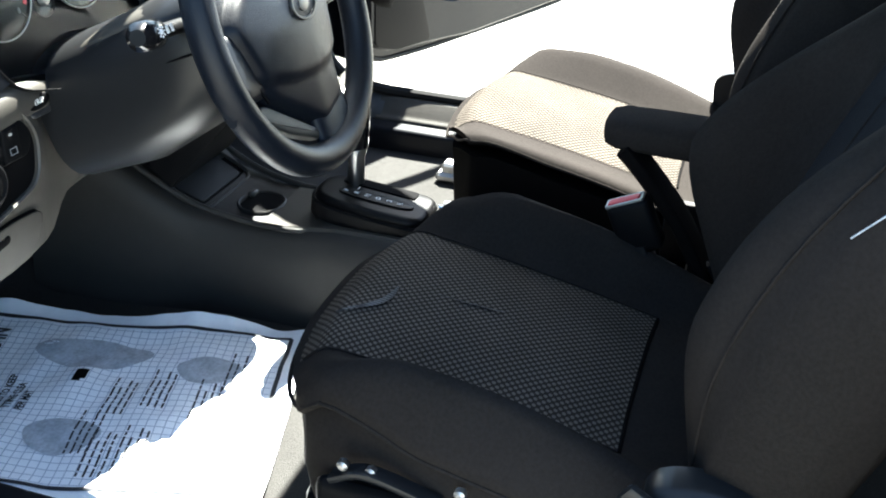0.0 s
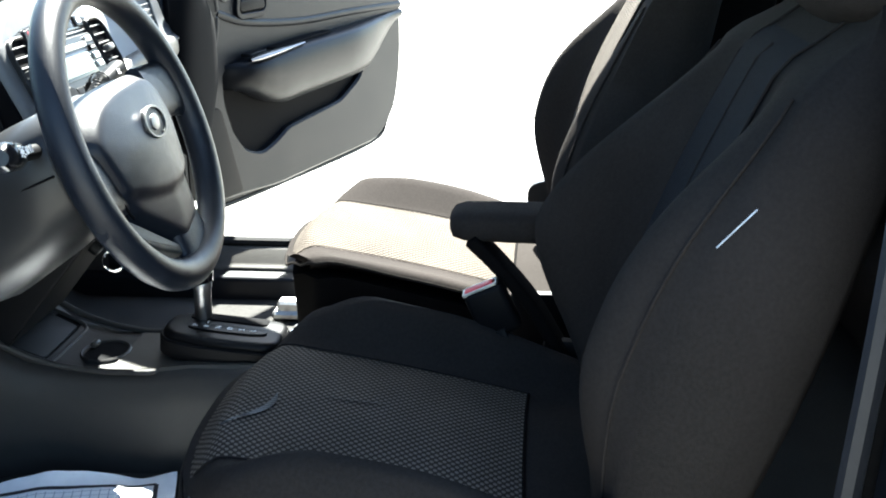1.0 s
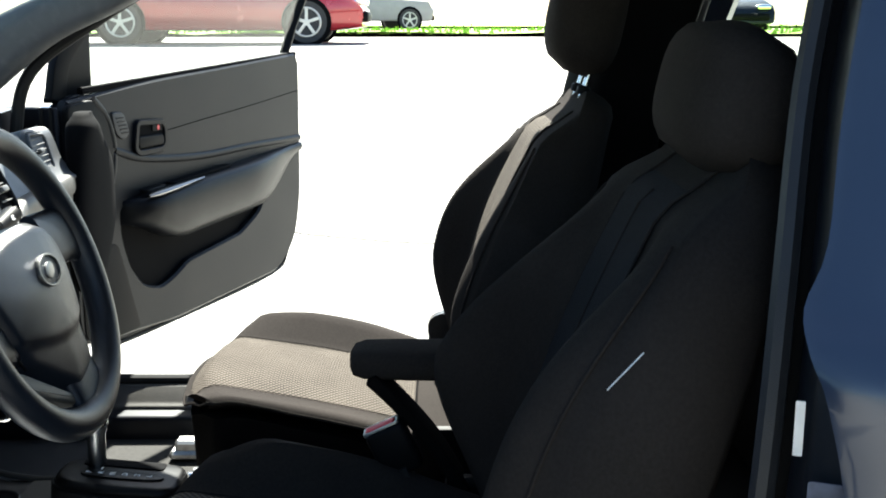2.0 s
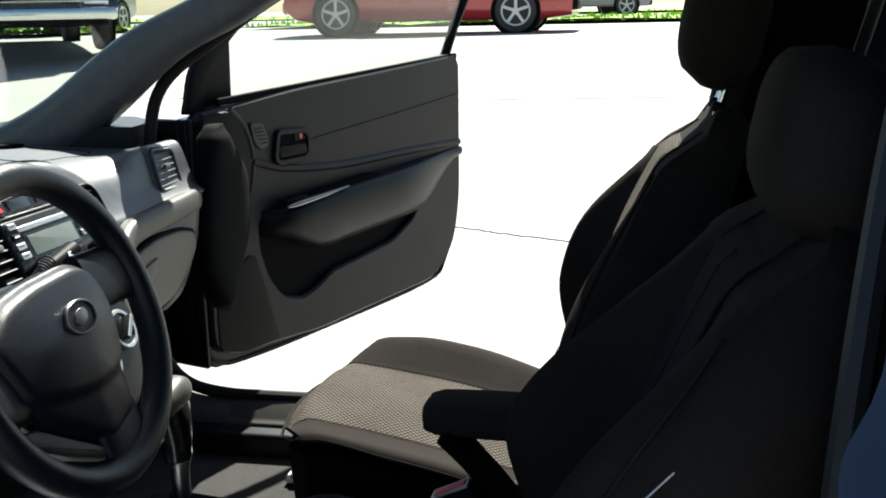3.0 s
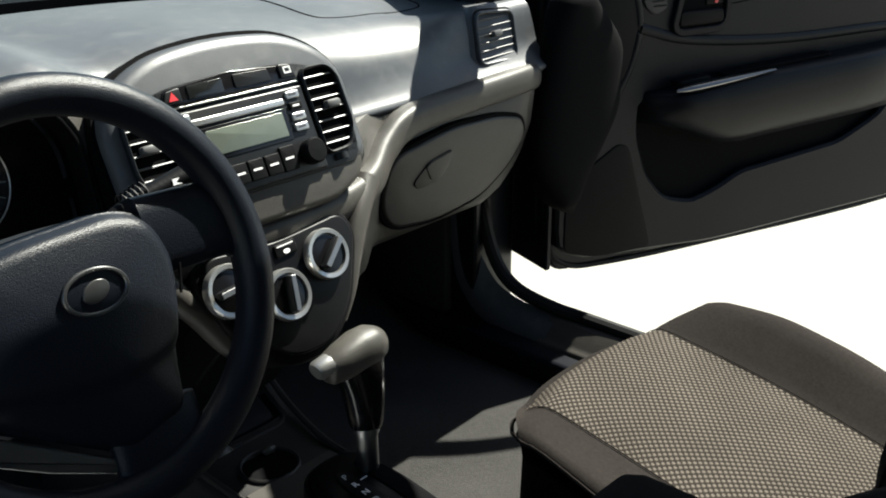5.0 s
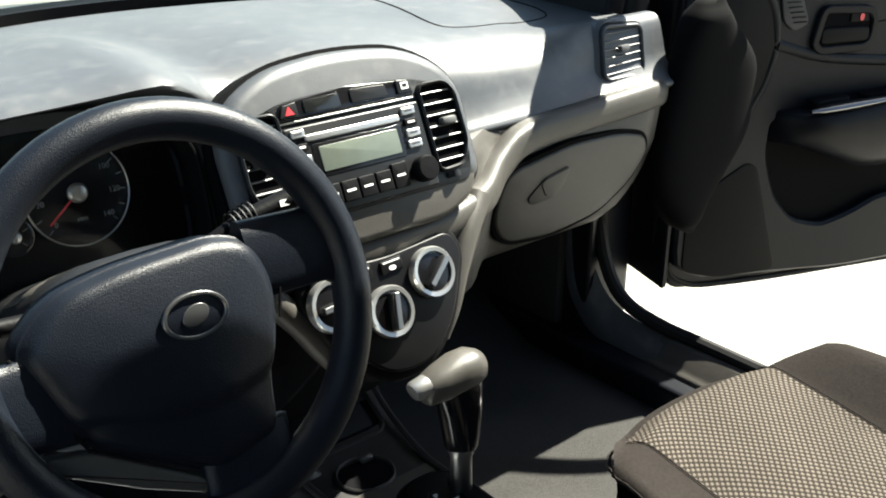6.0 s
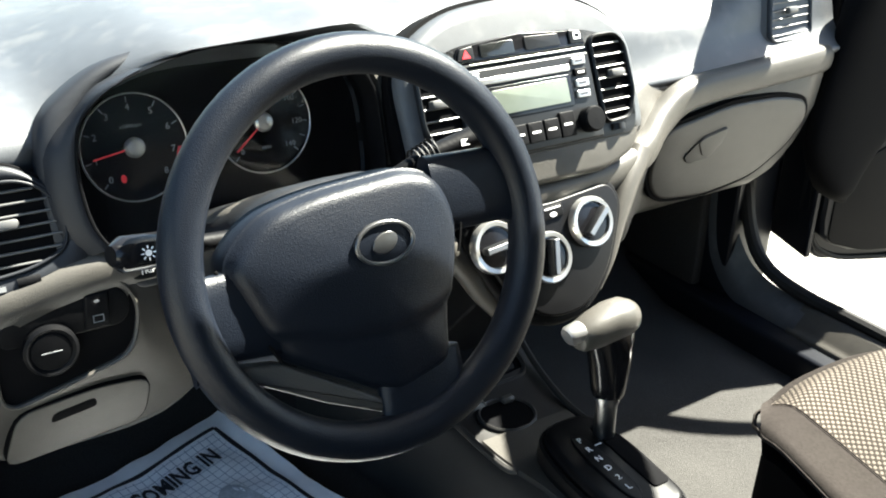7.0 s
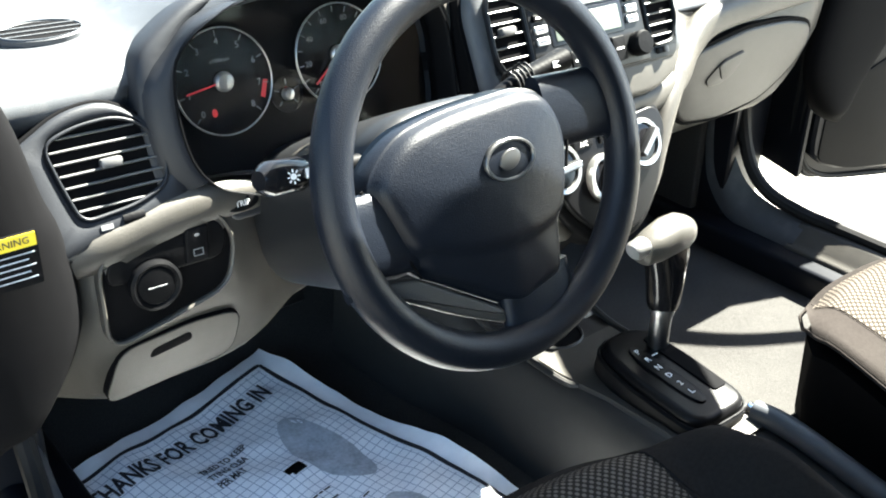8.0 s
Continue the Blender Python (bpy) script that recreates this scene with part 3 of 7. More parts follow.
def dash_row(x):
    """The upper pad's section at x: from the windscreen back over the brow and down to the ledge."""
    k = abs(x) / 0.68
    yb = 1.03 - 0.34 * k * k
    hump = smooth01((x + 0.545) / 0.165) * (1 - smooth01((x + 0.235) / 0.13))
    well = smooth01((x + 0.555) / 0.03) * (1 - smooth01((x + 0.20) / 0.03))
    side = smooth01((-0.50 - x) / 0.05)
    mid = bell(x, 0.0, 0.21)
    end = smooth01((abs(x) - 0.49) / 0.10)
    zt = 0.952 - 0.012 * k * k
    e2 = smooth01((abs(x) - 0.40) / 0.12)
    pts = [(yb, 0.925), (yb * 0.75 + 0.10, zt), (0.62, zt + 0.008 + 0.024 * hump + 0.022 * mid - 0.008 * end), (0.50, zt + 0.004 + 0.042 * hump + 0.032 * mid - 0.014 * end),
           (0.425 - 0.07 * hump - 0.05 * mid, zt - 0.002 + 0.050 * hump + 0.036 * mid - 0.016 * end),
           (0.385 - 0.095 * hump - 0.055 * mid - 0.012 * e2, zt - 0.016 + 0.056 * hump + 0.03 * mid - 0.016 * end - 0.006 * side), (0.355 - 0.035 * hump - 0.04 * mid - 0.006 * e2, 0.915 + 0.062 * hump + 0.02 * mid - 0.014 * end - 0.014 * side),
           (0.335 + 0.05 * well - 0.02 * mid + 0.001 * e2 + 0.006 * side, 0.885 + 0.03 * well - 0.012 * side), (0.318 + 0.06 * well + 0.008 * e2 + 0.022 * side, 0.865 - 0.006 * side), (0.305 + 0.06 * well + 0.012 * e2 + 0.035 * side, 0.850), (0.335 + 0.035 * side, 0.835), (0.40, 0.84)]
    w = smooth01((x - 0.40) / 0.09)
    steep = [(0.44, zt - 0.004), (0.392, 0.950), (0.366, 0.946), (0.352, 0.915), (0.342, 0.885), (0.322, 0.862), (0.308, 0.850)]
    for k, q in enumerate(steep):
        pts[k + 3] = (pts[k + 3][0] * (1 - w) + q[0] * w, pts[k + 3][1] * (1 - w) + q[1] * w)
    w = smooth01((-0.495 - x) / 0.06)
    brow = [(0.47, zt - 0.004), (0.415, zt - 0.008), (0.366, 0.929), (0.334, 0.906), (0.327, 0.886), (0.340, 0.866), (0.348, 0.850)]
    for k, q in enumerate(brow):
        pts[k + 3] = (pts[k + 3][0] * (1 - w) + q[0] * w, pts[k + 3][1] * (1 - w) + q[1] * w)
    return [(x, y, z) for y, z in pts]


bm = bmesh.new()
xs = [-0.68 + 1.36 * i / 56 for i in range(57)]
rings = []
for x in xs:
    row = [Vector(p) for p in dash_row(x)]
    fine_row = [tuple(p) for p in curve_through(row, 3)]
    rings.append(fine_row + [(x, 0.62, 0.86), (x, 0.95 - 0.3 * (x / 0.68) ** 2, 0.89)])
loft(bm, rings)
sub("upper_pad", bm, DASH, label="dark grey grained upper pad", sharp=60)

def pad_top(x, y):
    """Height of the pad's upper surface."""
    row = curve_through([Vector(p) for p in dash_row(x)[:5]], 8)
    for a, b in zip(row, row[1:]):
        if (a.y - y) * (b.y - y) <= 0:
            return a.z + (b.z - a.z) * (y - a.y) / (b.y - a.y) if a.y != b.y else a.z
    return row[-1].z


# the ledge: a rounded taupe lip that runs from the right end down under the stack, and along the driver's side
sect = oval(0.004, -0.004, 0.018, 0.022, 20, 2.8)
path = curve_through([(0.672, 0.345, 0.835), (0.62, 0.312, 0.842), (0.45, 0.297, 0.842), (0.32, 0.287, 0.838), (0.255, 0.272, 0.815), (0.20, 0.245, 0.788), (0.12, 0.222, 0.780), (0.0, 0.212, 0.778), (-0.12, 0.222, 0.780), (-0.18, 0.245, 0.80)], 6)
sub("ledge", sweep(path, sect), TAUPE, label="taupe rounded ledge", sharp=60)
path = curve_through([(-0.675, 0.335, 0.748), (-0.632, 0.297, 0.753), (-0.57, 0.291, 0.763), (-0.509, 0.289, 0.774), (-0.460, 0.291, 0.772), (-0.41, 0.297, 0.760), (-0.36, 0.31, 0.742), (-0.31, 0.33, 0.715)], 6)
sub("ledge", sweep(path, oval(0, 0, 0.022, 0.024, 16, 2.3)), TAUPE, label="taupe rounded ledge", sharp=60)

# Unseen box, added to stop sun leaking through the dash to the floor.
sub("sun_blocker", box((0, 0.41, 0.74), (0.36, 0.26, 0.24), 0.01), MATTE)

for sg in XS:
    path = curve_through([(sg * 0.185, 0.243, 0.790), (sg * 0.150, 0.222, 0.762), (sg * 0.118, 0.203, 0.722), (sg * 0.094, 0.188, 0.682), (sg * 0.070, 0.178, 0.652)], 6)
    sub("rim_sweep", sweep(path, oval(0, 0, 0.016, 0.018, 14, 2.3), up=(0, -1, 0.4), scale=lambda t: 1.15 - 0.45 * t), TAUPE, label="taupe flank beside the heater panel", sharp=60)

# lower panels
def lower_row(x, z0, z1, y0, y1, under):
    return [(x, y0 + 0.02, z0 + 0.02), (x, y0, z0), (x, (y0 + y1) / 2 - 0.004, (z0 + z1) / 2), (x, y1, z1 + 0.02), (x, y1 + 0.02, z1), (x, y1 + under, z1 + 0.01), (x, y1 + under, z0)]


bm = bmesh.new()
loft(bm, [lower_row(x, 0.835 - 0.01 * smooth01((x - 0.6) / 0.08), 0.635 + 0.085 * smooth01((x - 0.54) / 0.14), 0.303 + 0.05 * smooth01((x - 0.625) / 0.05) - 0.05 * smooth01((0.30 - x) / 0.12), 0.326 + 0.03 * smooth01((x - 0.62) / 0.055) - 0.081 * smooth01((0.30 - x) / 0.14), 0.22) for x in [0.15 + 0.525 * i / 24 for i in range(25)]])
sub("lower_panel", bm, TAUPE, label="taupe panel round the glove box", sharp=50)
bm = bmesh.new()
loft(bm, [lower_row(x, 0.742 + 0.020 * smooth01((x + 0.66) / 0.14) - 0.05 * smooth01((x + 0.48) / 0.1), 0.555 + 0.04 * smooth01((x + 0.5) / 0.2), 0.2705 + 0.06 * smooth01((-0.60 - x) / 0.08) + 0.045 * smooth01((x + 0.48) / 0.1), 0.30 + 0.05 * smooth01((-0.60 - x) / 0.08) + 0.03 * smooth01((x + 0.45) / 0.1), 0.2) for x in [-0.675 + 0.50 * i / 24 for i in range(25)]])
sub("lower_panel", bm, TAUPE, label="taupe panel below the steering column", sharp=50)

# glove box lid with its groove and latch
G = frame_at((0.42, 0.308, 0.735), (1, 0.03, 0), (0, -0.13, 0.99))
lid = rounded([(-0.135, 0.050), (0.0, 0.068), (0.11, 0.062), (0.175, 0.046), (0.190, 0.016), (0.160, -0.028), (0.09, -0.068), (-0.02, -0.078), (-0.12, -0.064), (-0.15, -0.02)], 0.03, 4)
sub("lid_groove", plate(shrink(lid, -0.006), -0.03, 0.002, 0.001, G), MATTE)
gl = top("glove_box_lid", plate(lid, -0.03, 0.006, 0.005, G, dome=0.004), TAUPE, "closed taupe plastic glove box lid in the dashboard", "glove box")
lt = rounded([(-0.088, 0.002), (-0.055, 0.029), (-0.004, 0.037), (-0.011, 0.010), (-0.034, -0.009), (-0.078, -0.010)], 0.007, 4)
# Dark plate on the lid paints the shade in the latch's hollow.
sub("latch_shade", plate(lt, 0.006, 0.0104, 0.0005, G), RADIO, gl)
sub("latch", plate(rounded([(-0.064, 0.0215), (-0.054, 0.0275), (-0.0055, 0.0355), (-0.013, 0.011), (-0.034, -0.006), (-0.050, -0.002)], 0.005, 4), 0.009, 0.0122, 0.001, G), TAUPE, gl)

# airbag seam on the pad
seam = [Vector((p.x, p.y, pad_top(p.x, p.y))) for p in curve_through([(0.41, 0.82, 0), (0.365, 0.66, 0), (0.325, 0.51, 0), (0.345, 0.468, 0), (0.45, 0.466, 0), (0.545, 0.485, 0), (0.59, 0.55, 0), (0.60, 0.66, 0)], 6)]
sub("airbag_seam", tube(seam, 0.0016, 6), MATTE)


def slat_vent(m, outline, bez, n, slat_mat, parent=dash, tilt=25, name="air_vent", lim=None, tab=True, bezel=None, deep=0.0105):
    """A vent: bezel, a black sheet that paints the throat's shade, lit slats and a thumb tab."""
    v = top(name, add_ring_plate(bmesh.new(), shrink(outline, -bez), outline, -0.012, 0.004, m), bezel or RADIO, "dark plastic louvred air vent set in the dashboard", "air vent", "dashboard air vents")
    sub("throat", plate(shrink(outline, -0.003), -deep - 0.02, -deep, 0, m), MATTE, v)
    ylo, yhi = min(p[1] for p in outline), max(p[1] for p in outline)
    for i in range(n):
        y = ylo + (yhi - ylo) * (i + 0.7) / (n + 0.4)
        cut = []
        for k in range(len(outline)):
            a, b = outline[k], outline[(k + 1) % len(outline)]
            if (a[1] - y) * (b[1] - y) < 0:
                cut.append(a[0] + (b[0] - a[0]) * (y - a[1]) / (b[1] - a[1]))
        if len(cut) < 2:
            continue
        x0, x1 = min(cut), max(cut)
        sub("slat", box((0, 0, 0), (x1 - x0 - 0.001, 0.0022, deep + 0.001), 0.0008, 1, m @ T((x0 + x1) / 2, y, -deep * 0.45) @ pose(0, 0, 0, tilt)), slat_mat, v)
    if tab:
        cx, cy = sum(p[0] for p in outline) / len(outline), (ylo + yhi) / 2
        sub("tab", box((0, 0, 0), (0.022, 0.010, 0.012), 0.003, 2, m @ T(cx, cy + 0.004, 0.002)), slat_mat, v)
    return v


# centre stack: a tilted plate with a rounded top
S = frame_at((0, 0.246, 0.90), (1, 0, 0), (0, 0.42, 0.906))
outer = rounded([(-0.166, -0.072), (0.166, -0.072), (0.168, 0.055), (0.10, 0.098), (0.0, 0.108), (-0.10, 0.098), (-0.168, 0.055)], [0.02, 0.02, 0.05, 0.06, 0.08, 0.06, 0.05], 5)
st = top("centre_fascia", plate(shrink(outer, -0.006), -0.06, 0.004, 0.018, S), DASH, "grey hooded centre stack in the middle of the dashboard", "centre stack")
sub("surround_joint", plate(shrink(outer, -0.0105), -0.06, -0.012, 0.001, S), MATTE, st)
sub("lower_surround", plate(rounded([(-0.164, -0.060), (0.164, -0.060), (0.150, -0.092), (0.10, -0.112), (-0.10, -0.112), (-0.150, -0.092)], 0.02), -0.06, 0.002, 0.008, S), TAUPE, st, "taupe lower edge of the centre stack")
face = rounded([(-0.148, -0.074), (0.148, -0.074), (0.157, -0.050), (0.154, 0.045), (0.09, 0.064), (0.0, 0.069), (-0.09, 0.064), (-0.154, 0.045), (-0.157, -0.050)], 0.015, 4)
sub("stack_face", plate(face, 0.0, 0.004, 0.002, S), RADIO, st, "dark satin face plate")
# clock strip
strip = rounded([(-0.098, 0.042), (0.094, 0.042), (0.088, 0.060), (0.0, 0.067), (-0.09, 0.060)], 0.004, 3)
sub("clock_strip", plate(strip, 0.003, 0.006, 0.001, S), GLOSSB, st, "gloss black clock strip")
sub("clock_window", plate(rounded([(-0.06, 0.045), (-0.012, 0.045), (-0.012, 0.061), (-0.06, 0.060)], 0.002), 0.006, 0.0075, 0.0005, S), LITLCD, st)
sub("indicator_window", plate(rounded([(0.004, 0.046), (0.056, 0.046), (0.054, 0.060), (0.004, 0.062)], 0.002), 0.006, 0.0075, 0.0005, S), RADIO, st)
hz = sub("hazard_button", plate(rounded([(-0.094, 0.044), (-0.070, 0.044), (-0.070, 0.060), (-0.088, 0.058)], 0.002), 0.005, 0.0085, 0.001, S), RADIO, st, "hazard light button")
sub("hazard_mark", plate([(-0.087, 0.0465), (-0.075, 0.0465), (-0.081, 0.0565)], 0.008, 0.0092, 0, S), REDP, hz, "red triangle")
db = sub("defrost_button", plate(rounded([(0.070, 0.045), (0.092, 0.045), (0.088, 0.060), (0.070, 0.062)], 0.002), 0.005, 0.0085, 0.001, S), RADIO, st)
sub("defrost_mark", add_ring_plate(bmesh.new(), [(0.0755, 0.0495), (0.0865, 0.0495), (0.0865, 0.058), (0.0755, 0.058)], [(0.0775, 0.0515), (0.0845, 0.0515), (0.0845, 0.056), (0.0775, 0.056)], 0.008, 0.0092, S, 0.0002), WHITE, db)
sub("trim_line", plate(rounded([(-0.098, 0.0375), (0.094, 0.0375), (0.094, 0.0395), (-0.098, 0.0395)], 0.0005), 0.004, 0.0058, 0.0005, S), SILVER, st, "thin silver line")
# radio
radio = top("car_radio", plate(rounded([(-0.097, -0.071), (0.095, -0.071), (0.094, 0.033), (-0.096, 0.033)], 0.004), 0.003, 0.009, 0.003, S), RADIO, "dark grey car radio with silver buttons and a pale display", "car radio")
sub("disc_slot", plate(rounded([(-0.072, 0.0135), (0.060, 0.0135), (0.060, 0.0215), (-0.072, 0.0215)], 0.003), 0.0085, 0.0115, 0.0015, S), SILVER, radio, "silver disc slot bar")
sub("display_frame", plate(rounded([(-0.066, -0.028), (0.058, -0.028), (0.058, 0.010), (-0.066, 0.010)], 0.003), 0.0085, 0.0098, 0.0005, S), GLOSSB, radio)
sub("display", plate(rounded([(-0.058, -0.023), (0.052, -0.023), (0.052, 0.006), (-0.058, 0.006)], 0.002), 0.0095, 0.0108, 0.0005, S), LCD, radio, "pale green-grey display")
for i, (x, y, w, h) in enumerate([(0.074, 0.0235, 0.020, 0.009), (0.074, 0.010, 0.018, 0.009), (0.074, -0.003, 0.020, 0.009), (0.073, -0.016, 0.020, 0.009), (-0.080, 0.024, 0.018, 0.009), (-0.080, 0.009, 0.018, 0.008), (-0.080, -0.005, 0.020, 0.009), (-0.080, -0.019, 0.020, 0.009),
                                  (-0.056, -0.050, 0.022, 0.024), (-0.032, -0.050, 0.022, 0.024), (-0.008, -0.050, 0.022, 0.024), (0.016, -0.050, 0.022, 0.024), (0.040, -0.048, 0.022, 0.030)]):
    kb = sub("button", plate(rounded([(x - w / 2, y - h / 2), (x + w / 2, y - h / 2), (x + w / 2, y + h / 2), (x - w / 2, y + h / 2)], 0.002), 0.0085, 0.0125, 0.0012, S), SILVER if i < 8 and i not in (1, 5) else BLACK, radio)
    sub("print", plate([(x - w * 0.28, y - 0.0012), (x + w * 0.28, y - 0.0012), (x + w * 0.28, y + 0.0012), (x - w * 0.28, y + 0.0012)], 0.0122, 0.0128, 0, S), INK if i < 8 and i not in (1, 5) else WHITE, kb)
knob = sub("tuning_knob", lathe([(0.0155, 0.006), (0.0155, 0.022), (0.0135, 0.0245), (0.001, 0.025)], 28, S @ T(0.074, -0.048)), BLACK, radio, "black tuning knob")
sub("volume_knob", lathe([(0.0155, 0.006), (0.0155, 0.022), (0.0135, 0.0245), (0.001, 0.025)], 28, S @ T(-0.082, -0.048)), BLACK, radio, "black volume knob")
for s in XS:
    vo = rounded([(s * 0.102, -0.054), (s * 0.138, -0.052), (s * 0.151, -0.025), (s * 0.150, 0.035), (s * 0.138, 0.049), (s * 0.101, 0.049)][::s], 0.009, 4)
    slat_vent(S @ T(0, 0, 0.008), vo, 0.004, 7, SLAT, tilt=16, deep=0.003)
    tw = sub("thumbwheel", lathe([(0.001, -0.004), (0.011, -0.004), (0.011, 0.004), (0.001, 0.004)], 20, S @ T(s * 0.122, -0.063, 0.001) @ pose(0, 0, 0, 90)), RADIO, st)

# heater panel below the ledge
K = frame_at((0, 0.178, 0.727), (1, 0, 0), (0, 0.42, 0.906))
hp = rounded([(-0.112, 0.030), (-0.10, 0.058), (0.0, 0.050), (0.10, 0.058), (0.112, 0.030), (0.075, -0.045), (0.03, -0.085), (-0.03, -0.085), (-0.075, -0.045)], 0.025, 4)
sub("heater_rim", plate(shrink(hp, -0.012), -0.05, -0.004, 0.008, K), BLACK, label="black rim of the heater panel")
heater = top("heater_panel", plate(hp, -0.05, 0.004, 0.003, K), SELECT, "black heater panel with three silver-ringed dials", "heater panel")
for x, y, a in ((0.056, 0.016, 40), (-0.016, -0.012, 80), (-0.088, 0.016, 5)):
    M = K @ T(x, y, 0.003)
    d = sub("heater_dial", lathe([(0.031, 0), (0.031, 0.010), (0.0297, 0.012), (0.0250, 0.0115), (0.0240, 0.007), (0.001, 0.007)], 40, M), SILVER, heater, "silver-ringed heater dial")
    sub("dial_cap", lathe([(0.0235, 0.006), (0.0235, 0.0085), (0.001, 0.0100)], 30, M), GLOSSB, d)
    sub("dial_grip", box((0, 0, 0.016), (0.044, 0.0105, 0.015), 0.004, 2, M @ pose(0, 0, 0, 0, 0, a)), RADIO, d)
    sub("grip_line", box((0, 0, 0.0236), (0.042, 0.0065, 0.0014), 0.0005, 1, M @ pose(0, 0, 0, 0, 0, a)), BRUSHED, d)
for x, tx in ((-0.040, "A/C"), (0.004, "")):
    bb = sub("heater_button", plate(rounded([(x - 0.016, 0.030), (x + 0.016, 0.032), (x + 0.016, 0.048), (x - 0.016, 0.046)], 0.003), 0.003, 0.007, 0.0015, K), BLACK, heater)
    sub("light_bar", plate([(x - 0.012, 0.0425), (x + 0.012, 0.0435), (x + 0.012, 0.0450), (x - 0.012, 0.0440)], 0.0065, 0.0076, 0, K), WHITE, bb)
    if tx:
        t_ob = text_mesh("button_text", tx, 0.008, WHITE, bb, K @ T(x, 0.036, 0.0074))
    else:
        sub("car_mark", plate(oval(x, 0.036, 0.005, 0.0028, 12), 0.0068, 0.0076, 0, K), WHITE, bb)
# switches and lighter below the heater panel
KL = frame_at((0, 0.200, 0.668), (1, 0, 0), (0, -0.64, 0.768))
low = sub("switch_panel", plate(rounded([(-0.098, -0.235), (0.098, -0.235), (0.080, 0.02), (-0.080, 0.02)], 0.015), -0.05, 0.0, 0.004, KL), BLACK, label="black panel with the power outlets")
sub("outlet_socket", lathe([(0.013, -0.012), (0.013, -0.006), (0.011, -0.005), (0.001, -0.005)], 24, KL @ T(0.03, -0.045, 0.009)), MATTE, low)
sub("outlet_ring", lathe([(0.0165, -0.002), (0.0165, 0.004), (0.0135, 0.005), (0.0130, 0.001)], 24, KL @ T(0.03, -0.045, 0.0)), RADIO, low)
lighter = sub("lighter_knob", lathe([(0.0135, -0.002), (0.0135, 0.010), (0.0115, 0.014), (0.001, 0.0145)], 24, KL @ T(-0.026, -0.045, 0.0)), BLACK, low, "black lighter knob")
sub("lighter_mark", plate(oval(-0.026, -0.045, 0.005, 0.005, 14), 0.0142, 0.0150, 0, KL), DIMPRINT, lighter)
for x in (-0.058, 0.060):
    blank = sub("switch_blank", plate(rounded([(x - 0.011, -0.022), (x + 0.011, -0.022), (x + 0.011, 0.002), (x - 0.011, 0.002)], 0.003), -0.002, 0.003, 0.001, KL), RADIO, low)
    sub("switch_mark", box((x, -0.010, 0.0034), (0.008, 0.003, 0.0006), 0, 1, KL), DIMPRINT, blank)

# passenger side vent
V = frame_at((0.581, 0.346, 0.902), (1, 0.06, 0), (0, 0.30, 0.95))
vo = rounded([(-0.056, -0.030), (0.036, -0.033), (0.048, 0.037), (-0.042, 0.045)], 0.013, 5)
sub("side_fascia", add_ring_plate(bmesh.new(), shrink(vo, -0.015), shrink(vo, -0.003), -0.06, 0.0005, V, 0.006), DASH)
slat_vent(V @ T(0, 0, 0.002), vo, 0.005, 6, SLAT, bezel=DASH, tilt=8)
sub("thumbwheel", box((-0.010, -0.040, 0.002), (0.03, 0.006, 0.008), 0.002, 1, V), DASH)
# driver side vent
L = frame_at((-0.580, 0.299, 0.832), (1, -0.05, 0), (0, 0.33, 0.94))
vo = rounded([(-0.062, 0.034), (-0.052, -0.010), (-0.042, -0.043), (0.012, -0.038), (0.047, -0.024), (0.048, 0.006), (0.036, 0.034), (0.010, 0.047), (-0.030, 0.045)], [0.014, 0.03, 0.012, 0.03, 0.014, 0.02, 0.024, 0.02, 0.03], 5)
pod = rounded([(-0.098, 0.030), (-0.096, -0.086), (-0.048, -0.074), (0.018, -0.063), (0.066, -0.052), (0.068, -0.020), (0.054, 0.018), (0.030, 0.050), (0.000, 0.066), (-0.040, 0.062)], [0.01, 0.01, 0.04, 0.05, 0.014, 0.04, 0.05, 0.04, 0.04, 0.05], 5)
c_v = (-0.004, 0.004)
bm = bmesh.new()
add_ring_plate(bm, ray_outline(pod, c_v, 96), ray_outline(shrink(vo, -0.002), c_v, 96), -0.06, 0.003, L, 0.004)
sub("side_fascia", bm, DASHSHADE, label="dash fascia round the vent, darkened for shade", sharp=50)
sub("fascia_joint", plate(shrink(pod, -0.003), -0.06, -0.002, 0.002, L), MATTE)
slat_vent(L @ T(0, 0, 0.001), vo, 0.003, 7, SLAT, bezel=DASHSHADE, tilt=4)
sub("thumbwheel", lathe([(0.001, -0.011), (0.008, -0.011), (0.008, 0.011), (0.001, 0.011)], 18, L @ T(0.006, -0.051, -0.003) @ pose(0, 0, 0, 0, 90)), BLACK)
sub("vent_mark", box((-0.022, -0.054, 0.0034), (0.012, 0.005, 0.001), 0, 1, L), DIMPRINT)
# oval demister outlet on the top
x, sx = -0.594, -1
M = frame_at((x, 0.415, pad_top(x, 0.415) + 0.001), (1, 0.1 * sx, 0), (0, 1, 0.12))
o = oval(0, 0, 0.040, 0.022, 28)
dv = top("demister_outlet", add_ring_plate(bmesh.new(), shrink(o, -0.003), o, -0.02, 0.0075, M), DASH, "oval slatted demister outlet on the dashboard top", "air vent")
# Black sheet over the pad paints the shade between the slats.
sub("throat", plate(o, -0.02, 0.0058, 0, M), MATTE, dv)
for k in (-0.010, 0.0, 0.010):
    w = 0.040 * math.sqrt(1 - (k / 0.022) ** 2)
    sub("slat", box((0, k, 0.0065), (2 * w, 0.0013, 0.0020), 0.0004, 1, M), DASH, dv)

